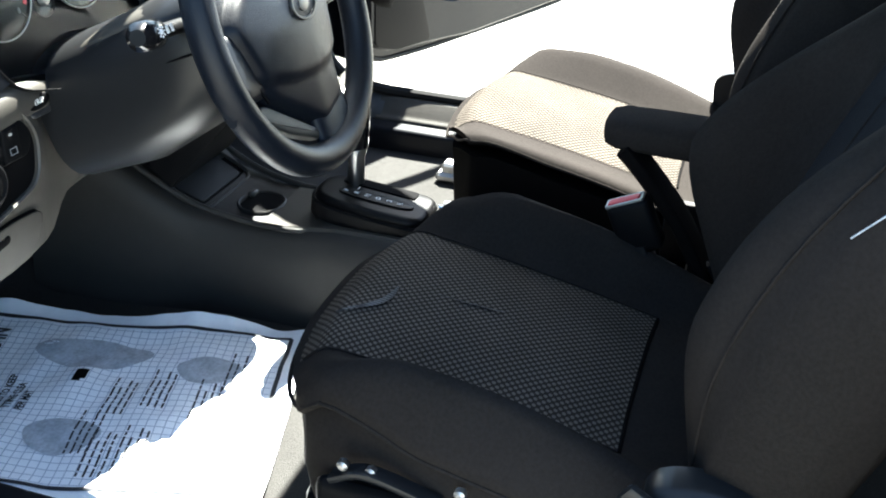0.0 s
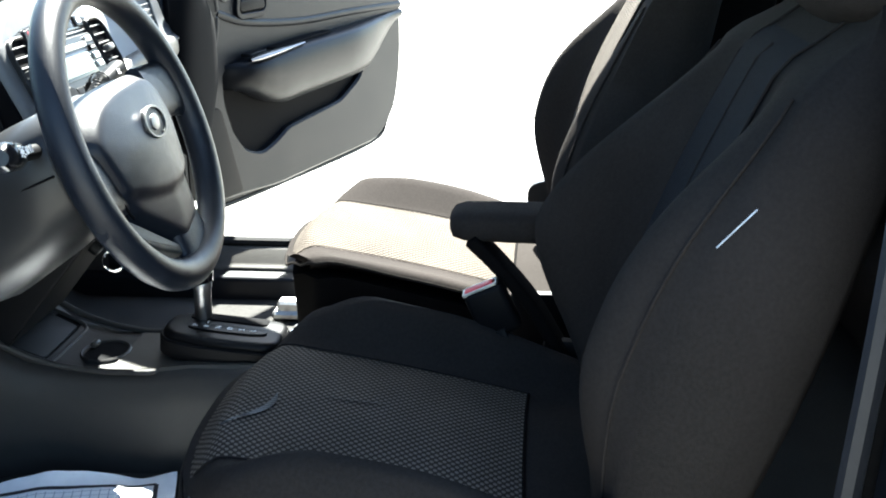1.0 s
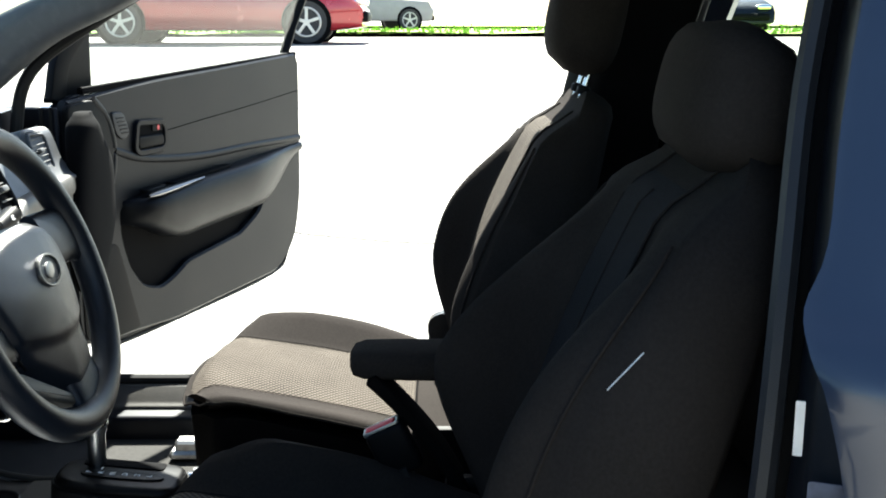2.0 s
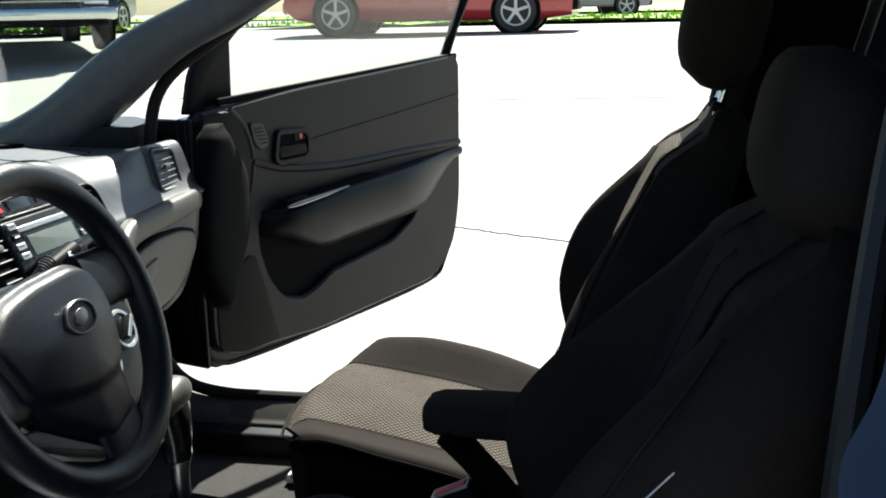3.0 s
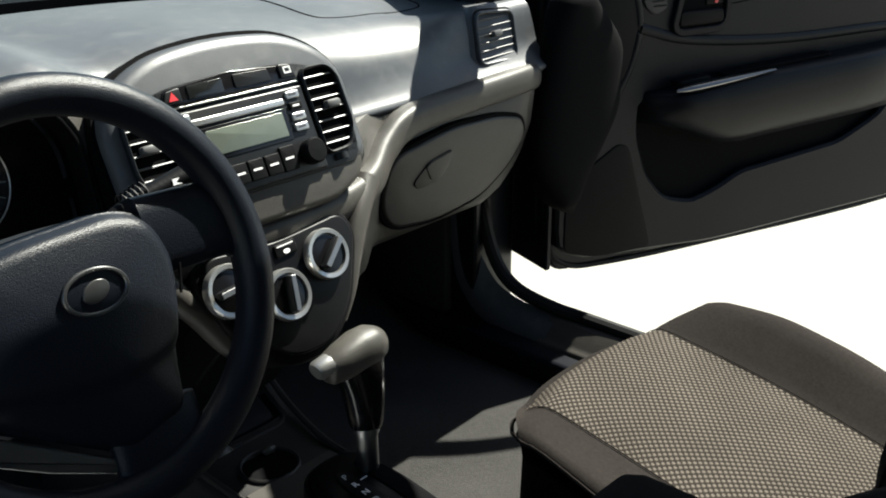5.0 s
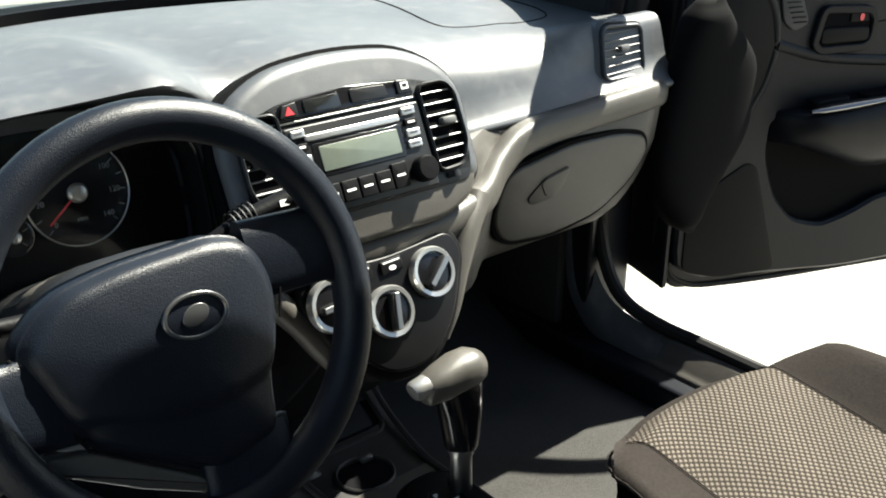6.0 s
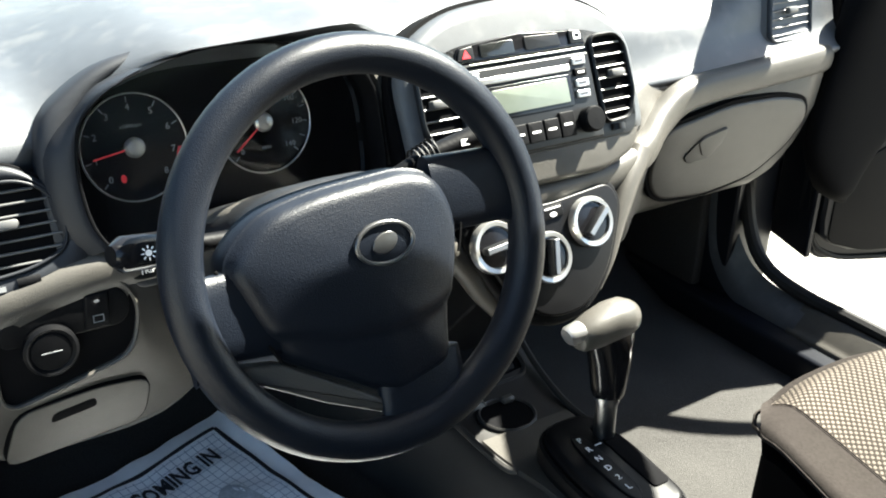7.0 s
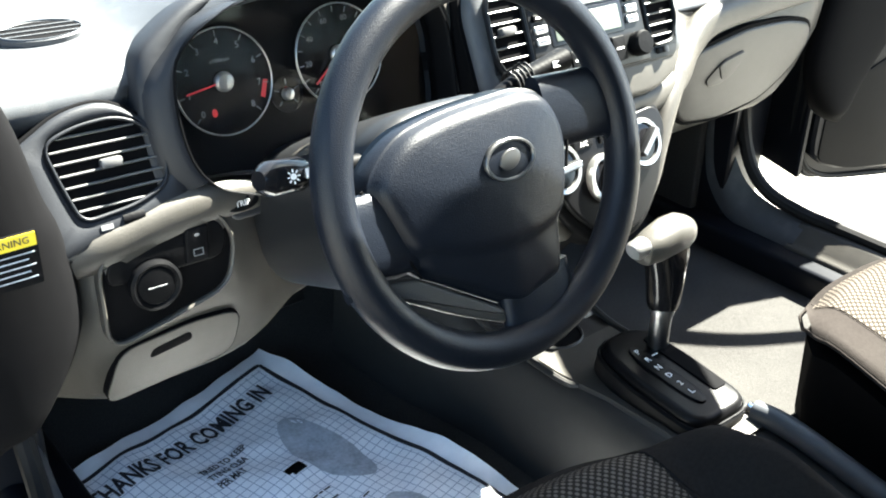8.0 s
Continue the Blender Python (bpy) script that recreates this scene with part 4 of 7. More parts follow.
# instrument hood and gauges
C = frame_at((-0.37, 0.325, 0.88), (1, 0, 0), (0, 0.25, 0.968))
arch = [(-0.080, -0.110), (-0.110, -0.098), (-0.131, -0.072), (-0.139, -0.035), (-0.138, 0.008), (-0.126, 0.045), (-0.085, 0.078), (0.0, 0.098), (0.09, 0.092), (0.150, 0.070), (0.178, 0.03), (0.182, -0.02), (0.178, -0.075), (0.15, -0.110)]
arch = [tuple(p)[:2] for p in curve_through([(x, y, 0) for x, y in arch], 4)]
n_a = len(arch)
bm = bmesh.new()
rings = []
for k in range(7):
    row = []
    for x, y in arch:
        left = smooth01((-x - 0.075) / 0.045) * (1 - smooth01((y - 0.03) / 0.05))
        lip = 0.052 - 0.024 * left
        z, g = ((0.016, 0), (lip, 0), (lip + 0.004, 0.002), (lip + 0.004, 0.004), (lip, 0.006), (lip - 0.01, 0.008), (-0.02, 0.010))[k]
        row.append((x * (1 + g / 0.17), y * (1 + g / 0.30) - 0.004 * smooth01((y - 0.06) / 0.03) if y > 0 else y, z))
    rings.append(row)
loft(bm, rings, closed=False, m=C)
hood = sub("instrument_hood", bm, BLACK, label="black lip of the instrument well", sharp=60)
bm = bmesh.new()
rings = []
for k in range(6):
    row = []
    for x, y in [q for q in arch if q[0] < -0.06 and q[1] > -0.088]:
        left = smooth01((-x - 0.075) / 0.045) * (1 - smooth01((y - 0.03) / 0.05))
        lip = 0.052 - 0.024 * left
        z, g = ((lip + 0.001, 0.002), (lip + 0.002, 0.006), (lip + 0.001, 0.012), (lip - 0.004, 0.022), (lip - 0.012, 0.034), (-0.03, 0.040))[k]
        g *= 1 - 0.7 * smooth01((y - 0.005) / 0.05)
        row.append((x * (1 + g / 0.15), y * (1 + 5 * g * smooth01((-x - 0.07) / 0.05)) if y > 0 else y - 0.25 * g, z))
    rings.append(row)
loft(bm, rings, closed=False, m=C)
sub("hood_flank", bm, DASHSHADE, label="surround of the instrument well, darkened for shade", sharp=70)
sub("column_fascia", plate(rounded([(-0.098, -0.138), (0.150, -0.138), (0.150, -0.106), (-0.084, -0.109), (-0.114, -0.096), (-0.130, -0.076), (-0.146, -0.078), (-0.132, -0.112)], 0.006, 3), -0.05, 0.022, 0.005, C), DASHSHADE, label="panel below the instruments, darkened for shade", sharp=50)
cx_c = (0.02, 0.0)
bm = bmesh.new()
add_ring_plate(bm, ray_outline(rounded([(-0.180, -0.105), (0.19, -0.105), (0.205, 0.05), (0.15, 0.098), (0.0, 0.112), (-0.10, 0.094), (-0.172, 0.045)], 0.03, 4), cx_c, 96), ray_outline(arch, cx_c, 96), -0.03, 0.016, C, 0.006)
sub("cluster_surround", bm, DASHSHADE, label="panel round the instruments, darkened for shade", sharp=60)
# grained strip between the instruments and the centre vents
strip = [Vector((x, y, 0)) for x, y in arch if x > 0.155 and y > -0.07]
bm = bmesh.new()
loft(bm, [[(p.x + a, p.y + b, z) for p in strip] for a, b, z in ((0.004, 0.0, 0.02), (0.008, 0.003, 0.046), (0.012, 0.004, 0.050), (0.040, 0.006, 0.040), (0.046, 0.006, 0.0))], closed=False, m=C)
sub("column_strip", bm, TAUPE, label="taupe grained strip beside the instruments", sharp=60)
well = arch
cluster = top("instrument_cluster", plate(shrink(well, -0.004), -0.02, 0.0, 0, C), BLACK, "black instrument cluster with two round silver-ringed dials", "instrument cluster")
bm = bmesh.new()
loft(bm, [[(x, y, z) for x, y in arch] for z in (0.0, 0.022)], closed=False, m=C)
sub("cluster_wall", bm, MATTE, cluster)


def gauge(x, y, r, marks, needle, name):
    M = C @ T(x, y, 0.004)
    g = sub(name, lathe([(r, -0.004), (r, 0.004), (r - 0.0025, 0.005), (r - 0.004, 0.002), (0.001, 0.0015)], 48, M), GLOSSB, cluster, "round dark dial with white figures")
    if r > 0.05:
        sub("dial_ring", add_ring_plate(bmesh.new(), oval(0, 0, r, r, 48), oval(0, 0, r - 0.0016, r - 0.0016, 48), 0.003, 0.0058, M, 0.0005), SILVER, g)
    for i in range(marks):
        a = radians(225 - 270 * i / (marks - 1))
        sub("tick", box((0, 0, 0), (0.006, 0.0011, 0.0006), 0, 1, M @ pose((r - 0.007) * math.cos(a), (r - 0.007) * math.sin(a), 0.0024, 0, 0, math.degrees(a))), DIMPRINT, g)
    k = 1.0 if r > 0.05 else 0.65
    sub("needle", box((0.5 * (r - 0.012), 0, 0.004), (r - 0.012, 0.0018, 0.001), 0, 1, M @ pose(0, 0, 0, 0, 0, needle)), REDP, g, "red needle")
    sub("needle_hub", lathe([(k * 0.0105, 0.002), (k * 0.0105, 0.006), (k * 0.008, 0.009), (0.0005, 0.0105)], 20, M), SILVER, g)
    if r > 0.05:
        sub("red_zone", plate([(p * math.cos(radians(b)), p * math.sin(radians(b))) for p, b in ((r - 0.010, -8), (r - 0.005, -8), (r - 0.005, -30), (r - 0.010, -30))], 0.0018, 0.0027, 0, M), REDP, g) if name == "rev_counter" else None
    return g, M


g, M = gauge(-0.077, 0.005, 0.056, 9, 188, "rev_counter")
for i, tx in enumerate("012345678"):
    a = radians(225 - 270 * i / 8)
    text_mesh("figure", tx, 0.010, DIMPRINT, g, M @ T(0.041 * math.cos(a), 0.041 * math.sin(a), 0.0026))
text_mesh("figure", "x1000rpm", 0.0055, DIMPRINT, g, M @ T(0, 0.022, 0.0026))
sub("warning_lamp", plate(oval(-0.016, -0.030, 0.003, 0.0045, 10), 0.0018, 0.003, 0, M), REDP, g)
g, M = gauge(0.066, 0.008, 0.056, 15, 218, "speedometer")
for i in range(8):
    a = radians(225 - 270 * i / 7)
    text_mesh("figure", str(i * 20), 0.0085, DIMPRINT, g, M @ T(0.040 * math.cos(a), 0.040 * math.sin(a), 0.0026))
text_mesh("figure", "MPH", 0.0055, DIMPRINT, g, M @ T(0, -0.028, 0.0026))
g, M = gauge(-0.006, -0.022, 0.020, 5, 100, "fuel_gauge")
bm = bmesh.new()
loft(bm, [[(x * 0.97, y * 0.97, z + 0.06 * y) for x, y in well] for z in (0.027, 0.028)], True, True, C)
lens = sub("cluster_lens", bm, GAUGE, cluster)
lens.visible_shadow = False

# switch panel left of the column
P = frame_at((-0.556, 0.2735, 0.716), (1, -0.04, 0), (0, 0.10, 0.99))
po = rounded([(-0.064, -0.062), (0.068, -0.030), (0.080, 0.022), (0.062, 0.056), (-0.03, 0.054), (-0.062, 0.030)], 0.022, 5)
sp = top("switch_tray", add_ring_plate(bmesh.new(), shrink(po, -0.004), po, -0.008, 0.008, P), TAUPE, "taupe-rimmed switch tray with a round black dial", "switch panel")
sub("tray", plate(po, -0.02, 0.0015, 0, P), MATTE, sp)
sub("panel_face", plate(rounded([(-0.058, 0.004), (0.066, 0.004), (0.074, 0.030), (0.058, 0.050), (-0.028, 0.048), (-0.056, 0.026)], 0.015), 0.001, 0.006, 0.002, P), BLACK, sp)
dl = sub("dimmer_dial", lathe([(0.027, 0.004), (0.027, 0.014), (0.024, 0.016), (0.020, 0.014), (0.019, 0.0155), (0.001, 0.017)], 32, P @ T(-0.012, -0.004)), BLACK, sp, "round black dial")
sub("dial_line", box((-0.012, -0.004, 0.0172), (0.020, 0.0010, 0.001), 0, 1, P), DIMPRINT, dl)
sw = sub("rocker_switch", plate(rounded([(0.024, 0.006), (0.050, 0.006), (0.052, 0.044), (0.028, 0.044)], 0.003), 0.005, 0.009, 0.002, P), BLACK, sp)
sub("switch_mark", add_ring_plate(bmesh.new(), [(0.033, 0.013), (0.044, 0.013), (0.044, 0.021), (0.033, 0.021)], [(0.0340, 0.0140), (0.0430, 0.0140), (0.0430, 0.0200), (0.0340, 0.0200)], 0.0085, 0.0095, P, 0.0002), DIMPRINT, sw)
sub("switch_mark", plate(oval(0.039, 0.036, 0.003, 0.0016, 10), 0.0085, 0.0095, 0, P), DIMPRINT, sw)
# fuse lid below; a black patch paints the shade of its finger slot
F = frame_at((-0.552, 0.2875, 0.612), (1, -0.02, 0), (0, -0.20, 0.98))
fo = rounded([(-0.075, -0.045), (0.075, -0.030), (0.085, 0.028), (0.03, 0.034), (-0.055, 0.024)], 0.02, 4)
sub("lid_groove", plate(shrink(fo, -0.0014), -0.01, 0.0008, 0.0003, F), MATTE)
fl = top("fuse_box_lid", plate(fo, -0.01, 0.0018, 0.001, F), TAUPE, "closed taupe fuse box lid with a finger slot", "fuse box lid")
sub("finger_slot", plate(rounded([(-0.024, 0.002), (0.026, 0.010), (0.024, 0.022), (-0.020, 0.014)], 0.006), 0.001, 0.0026, 0.0005, F), MATTE, fl)

text_mesh("button_text", "TRIP", 0.0085, WHITE, cluster, frame_at((-0.462, 0.268, 0.772), (1, -0.05, 0.05), (0, 0.25, 0.968)))
sub("trip_button", plate(oval(0, 0, 0.020, 0.009, 24), -0.03, -0.001, 0.002, frame_at((-0.462, 0.268, 0.772), (1, -0.05, 0.05), (0, 0.25, 0.968))), BLACK, cluster)

# ---- steering wheel and column ----
W = frame_at((-0.345, 0.015, 0.875), (1, 0, 0), (0, math.sin(radians(19)), math.cos(radians(19))))
wheel = thing("steering_wheel", "dark grey grained three-spoke steering wheel", "steering wheel", W)


def wsub(name, bm, mat, parent=wheel, label="", sharp=40):
    return part(name, bm, mat, parent, label, sharp=sharp)


bm = bmesh.new()
rr = []
for i in range(72):
    a = 2 * math.pi * i / 72
    ring = []
    for j in range(16):
        b = 2 * math.pi * j / 16
        r = 0.1665 + 0.0180 * math.cos(b)
        ring.append((r * math.cos(a), r * math.sin(a), 0.0175 * math.sin(b)))
    rr.append(ring)
rr.append(rr[0])
loft(bm, rr, True, False)
bmesh.ops.remove_doubles(bm, verts=bm.verts, dist=1e-6)
wsub("rim", bm, WHEELP, sharp=80)
hub_o = rounded([(-0.136, 0.012), (-0.118, 0.034), (-0.093, 0.051), (-0.045, 0.060), (0.045, 0.064), (0.078, 0.052), (0.092, 0.015), (0.084, -0.030), (0.071, -0.070), (0.066, -0.122), (0.008, -0.138), (-0.040, -0.108), (-0.096, -0.074), (-0.116, -0.040)],
                [0.02, 0.03, 0.03, 0.03, 0.03, 0.03, 0.03, 0.03, 0.03, 0.012, 0.012, 0.03, 0.012, 0.03], 4)
hub_c = (-0.005, -0.025)


def hub_z(x, y, f):
    """Height of the airbag cover: a shallow dome that rolls off at its edge, lower below the crease."""
    fold = -0.052 - 0.016 * (1 - min(1.0, (x / 0.085) ** 2))
    z = 0.008 + 0.014 * (1 - f * f) - 0.0065 * smooth01((fold - y + 0.006) / 0.012)
    return z - 0.011 * smooth01((f - 0.86) / 0.14) ** 2


hub_edge = ray_outline(hub_o, hub_c, 120)
rings = [[(x, y, -0.03) for x, y in hub_edge]]
for f in [1.0, 0.99, 0.975, 0.95, 0.92, 0.88] + [0.88 - 0.055 * k for k in range(1, 16)]:
    rings.append([(x, y, hub_z(x, y, f)) for x, y in [(hub_c[0] + (px - hub_c[0]) * f, hub_c[1] + (py - hub_c[1]) * f) for px, py in hub_edge]])
hub = wsub("airbag_cover", loft(bmesh.new(), rings), WHEELP, label="dark grey airbag cover", sharp=80)
wsub("emblem_recess", plate(oval(0.004, 0.006, 0.029, 0.019, 36), 0.012, 0.0215, 0.001), WHEELP, hub, "dark oval badge")
wsub("emblem_ring", add_ring_plate(bmesh.new(), oval(0.004, 0.006, 0.029, 0.019, 36), oval(0.004, 0.006, 0.0255, 0.0158, 36), 0.018, 0.0238, None, 0.0008), BADGE, hub, "dull metal badge ring")
wsub("emblem_mark", plate(oval(0.004, 0.006, 0.0125, 0.0085, 24, 2.0, 0.35), 0.019, 0.0230, 0.0008), BADGE, hub, "plain badge shape")
# spokes: broad pads flowing into the rim
def spoke(a0, b0, a1, b1, w0, w1, z0, z1, mat=WHEELP, name="spoke"):
    d = Vector((a1 - a0, b1 - b0)).normalized()
    nrm = Vector((-d.y, d.x))
    rings = []
    for k in range(9):
        t = k / 8
        c = Vector((a0 + (a1 - a0) * t, b0 + (b1 - b0) * t))
        w = w0 + (w1 - w0) * t + 0.016 * smooth01((t - 0.72) / 0.28)
        z = z0 + (z1 - z0) * t
        h = 0.013 - 0.004 * t
        rings.append([(c.x + nrm.x * x, c.y + nrm.y * x, z + y) for x, y in oval(0, 0, w, h, 16, 2.8)])
    bm = bmesh.new()
    loft(bm, rings)
    return wsub(name, bm, mat, sharp=60)


spoke(-0.090, -0.028, -0.170, -0.026, 0.042, 0.034, -0.010, -0.002)
spoke(0.070, 0.032, 0.168, 0.030, 0.036, 0.034, -0.010, -0.002)
spoke(0.034, -0.105, 0.032, -0.168, 0.044, 0.046, -0.012, -0.002)
wsub("lower_bezel", plate(rounded([(-0.130, -0.070), (-0.097, -0.076), (-0.050, -0.106), (0.006, -0.142), (-0.002, -0.150), (-0.062, -0.122), (-0.112, -0.093), (-0.138, -0.082)], 0.005, 3), -0.022, -0.004, 0.004), TAUPE, label="taupe lower bezel of the wheel", sharp=50)
for pts in ([(-0.137, 0.012, -0.004), (-0.119, -0.030, 0.0), (-0.097, -0.075, 0.0)], [(0.080, 0.056, -0.002), (0.0945, 0.030, 0.0), (0.0945, 0.004, 0.0), (0.088, -0.022, 0.0)], [(0.006, -0.1395, -0.004), (0.036, -0.133, 0.0), (0.067, -0.124, -0.004)]):
    wsub("spoke_joint", tube(curve_through(pts, 5), 0.0016, 6, up=(0, 0, 1)), MATTE)
bm = bmesh.new()
loft(bm, [[(x, y, z) for x, y in oval(0, -0.01, a, b, 28, 2.6)] for z, a, b in ((-0.03, 0.05, 0.05), (-0.05, 0.06, 0.06))])
wsub("wheel_boss", bm, BLACK)

column = thing("steering_column", "dark grey plastic shroud of the steering column", "steering column", W)
bm = bmesh.new()
loft(bm, [[(x, y - d, z) for x, y in oval(0, 0, a, b, 32, 3.0)] for z, a, b, d in ((-0.055, 0.082, 0.062, 0.008), (-0.065, 0.092, 0.070, 0.008), (-0.12, 0.097, 0.080, 0.024), (-0.20, 0.099, 0.086, 0.042), (-0.30, 0.096, 0.082, 0.050))])
part("shroud", bm, RADIO, column, "dark grey lower shroud", sharp=60)
bm = bmesh.new()
loft(bm, [[(x, y, z) for x, y in oval(0.006, c, a, b, 32, 2.4)] for z, a, b, c in ((-0.058, 0.070, 0.012, 0.038), (-0.10, 0.080, 0.019, 0.036), (-0.16, 0.085, 0.022, 0.029), (-0.22, 0.085, 0.022, 0.018), (-0.29, 0.082, 0.020, 0.002))])
part("upper_shroud", bm, TAUPE, column, "taupe upper shroud", sharp=60)
part("shroud_joint", tube([(-0.094, -0.006, -0.065), (-0.094, -0.012, -0.14), (-0.088, -0.02, -0.22)], 0.0015, 6), MATTE, column)
for x in (-0.05, 0.05):
    part("screw_hole", lathe([(0.005, 0), (0.005, 0.003), (0.001, 0.003)], 12, pose(x, -0.080, -0.10, 90)), MATTE, column)
# stalks
st_l = part("indicator_stalk", sweep(curve_through([(-0.09, 0.025, -0.075), (-0.125, 0.028, -0.07), (-0.160, 0.032, -0.060)], 5), oval(0, 0, 0.008, 0.008, 14)), BLACK, column, "black indicator stalk")
M = frame_at((-0.178, 0.034, -0.055), (0, 0.3, 1), (0.2, 1, 0))
part("stalk_knob", sweep([(-0.152, 0.031, -0.062), (-0.160, 0.032, -0.060), (-0.195, 0.036, -0.050), (-0.204, 0.037, -0.047)], oval(0, 0, 0.0150, 0.0150, 20), scale=lambda t: 0.75 if t < 0.05 else (0.55 if t > 0.95 else 1.0)), GLOSSB, st_l, "gloss black twist knob")
bm = bmesh.new()
for k in range(8):
    a = 2 * math.pi * k / 8
    add_box(bm, (0.0050, 0, 0), (0.0024, 0.0009, 0.001), 0, 1, T(-0.176, 0.034, -0.0385) @ pose(0, 0, 0, 0, 0, math.degrees(a)))
add_plate(bm, oval(-0.176, 0.034, 0.0027, 0.0027, 12), -0.0392, -0.0382)
part("lamp_mark", bm, WHITE, st_l, "white lamp symbol")
for dx in (0.016, 0.024):
    part("stalk_print", box((-0.176 + dx, 0.033, -0.0425), (0.004, 0.008, 0.001)), WHITE, st_l)
st_r = part("wiper_stalk", sweep(curve_through([(0.075, 0.048, -0.078), (0.109, 0.060, -0.072), (0.14, 0.066, -0.070), (0.170, 0.071, -0.068)], 5), oval(0, 0, 0.010, 0.012, 16), scale=lambda t: 0.65 + 0.5 * t), BLACK, column, "black wiper stalk")
for k in range(5):
    part("knurl", tube([(0.100 + 0.005 * k - 0.0105 * math.cos(a) * 0.25, 0.0575 + 0.0017 * k + 0.0125 * math.cos(a), -0.073 + 0.0125 * math.sin(a)) for a in [2 * math.pi * i / 16 for i in range(16)]], 0.0012, 5, closed=True), RUBBER, st_r)
part("stalk_print", box((0.150, 0.068, -0.0575), (0.010, 0.006, 0.001), 0, 1), WHITE, st_r)
key = part("ignition_lock", lathe([(0.017, 0), (0.017, 0.02), (0.014, 0.024), (0.001, 0.024)], 24, pose(0.088, -0.050, -0.112, 0, 60)), BLACK, column)
part("key", box((0.084, -0.104, -0.118), (0.010, 0.052, 0.004), 0.0015, 2, pose(0, 0, 0, 0, 0, 4)), WHITE, key, "white-tagged ignition key")
part("key_ring", tube([(0.082 + 0.004 * math.sin(a), -0.146 + 0.0135 * math.cos(a), -0.136 + 0.0125 * math.sin(a)) for a in [2 * math.pi * i / 20 for i in range(20)]], 0.0017, 6, up=(1, 0, 0), closed=True), CHROME, key, "steel key ring")
# pedals
for x, w, nm in ((-0.335, 0.085, "brake_pedal"), (-0.225, 0.05, "accelerator_pedal")):
    pd = thing(nm, "black rubber pedal hanging in the driver's footwell", "pedal", T(x, 0.62, 0.46))
    part("pad", box((0, 0, 0), (w, 0.02, 0.06 if w > 0.06 else 0.13), 0.006, 2, pose(0, 0, 0, -25)), RUBBER, pd)
    part("arm", tube([(0, 0.012, 0.0), (0, 0.05, 0.10), (0, 0.10, 0.25)], 0.008, 8), BLACK, pd)

# ---- centre console and gear lever ----
console = thing("centre_console", "grey plastic centre console with a round cup holder", "console", T(0, 0.05, 0.30))


def csub(name, bm, mat, parent=console, label="", sharp=40):
    ob = part(name, bm, mat, parent, label, sharp=sharp)
    ob.matrix_basis = T(0, -0.05, -0.30) if parent is console else Matrix()
    return ob


bm = bmesh.new()
rings = []
for y, zt, w in ((0.58, 0.60, 0.135), (0.42, 0.52, 0.125), (0.33, 0.462, 0.105), (0.25, 0.446, 0.092), (0.15, 0.446, 0.088), (0.08, 0.455, 0.086), (-0.02, 0.455, 0.083), (-0.12, 0.45, 0.080), (-0.25, 0.44, 0.078), (-0.45, 0.43, 0.075), (-0.62, 0.42, 0.072)):
    rings.append([(-w - 0.025, y, 0.29), (-w - 0.008, y, zt - 0.05), (-w, y, zt - 0.012), (-w + 0.012, y, zt), (-w * 0.5, y, zt - 0.001), (0, y, zt - 0.001), (w * 0.5, y, zt - 0.001), (w - 0.012, y, zt), (w, y, zt - 0.012), (w + 0.008, y, zt - 0.05), (w + 0.025, y, 0.29)])
loft(bm, rings)
csub("console_body", bm, CONSOLE, label="console body, taupe darkened for shade", sharp=50)
# Lighter plate laid on the body; its colour paints the sunlit top.
bm = bmesh.new()
loft(bm, [[(-w, y, zt - 0.010), (-w + 0.008, y, zt), (w - 0.008, y, zt), (w, y, zt - 0.010)] for y, zt, w in ((0.205, 0.4495, 0.078), (0.17, 0.4500, 0.078), (0.12, 0.4545, 0.077), (0.08, 0.4590, 0.075), (0.0, 0.4600, 0.072), (-0.075, 0.4570, 0.070))])
csub("console_lit_top", bm, TAUPE, label="taupe plate round the selector, painting the console's sunlit top", sharp=50)
# tray rim and cup holders
for sg in XS:
    rim_p = curve_through([(sg * 0.100, 0.44, 0.545), (sg * 0.095, 0.37, 0.50), (sg * 0.088, 0.30, 0.466), (sg * 0.080, 0.22, 0.450), (sg * 0.078, 0.15, 0.449), (sg * 0.070, 0.128, 0.449)], 5)
    csub("tray_rim", tube(rim_p, 0.0050, 8), CONSOLE)
TR = frame_at((0, 0.350, 0.4725), (1, 0, 0), (0, 0.917, 0.40))
tray_o = rounded([(-0.074, -0.052), (0.074, -0.052), (0.084, 0.060), (-0.084, 0.060)], 0.02, 5)
# Flat black plate on the slope; the tray's recessed shade is its colour.
tray = csub("tray", plate(tray_o, -0.02, 0.002, 0, TR), MATTE, label="front tray as a flat plate, its shade painted black")
csub("tray_lip", add_ring_plate(bmesh.new(), shrink(tray_o, -0.006), tray_o, -0.02, 0.007, TR, 0.002), CONSOLE, tray)
csub("tray_liner", plate(shrink(tray_o, 0.012), 0.0, 0.004, 0.002, TR), RUBBER, tray)
x = -0.006
cup = csub("cup_holder", add_ring_plate(bmesh.new(), oval(x, 0.238, 0.0415, 0.0395, 32), oval(x, 0.238, 0.037, 0.035, 32), 0.44, 0.4515, None, 0.002), CONSOLE, label="round cup holder")
# Flush black disc paints the dark of the cup's hollow.
csub("cup_shade", lathe([(0.039, 0.446), (0.039, 0.4485), (0.001, 0.4485)], 28, T(x, 0.238)), MATTE, cup)
csub("cup_tab", box((x + 0.018, 0.262, 0.453), (0.020, 0.012, 0.010), 0.003, 1), TAUPE, cup)
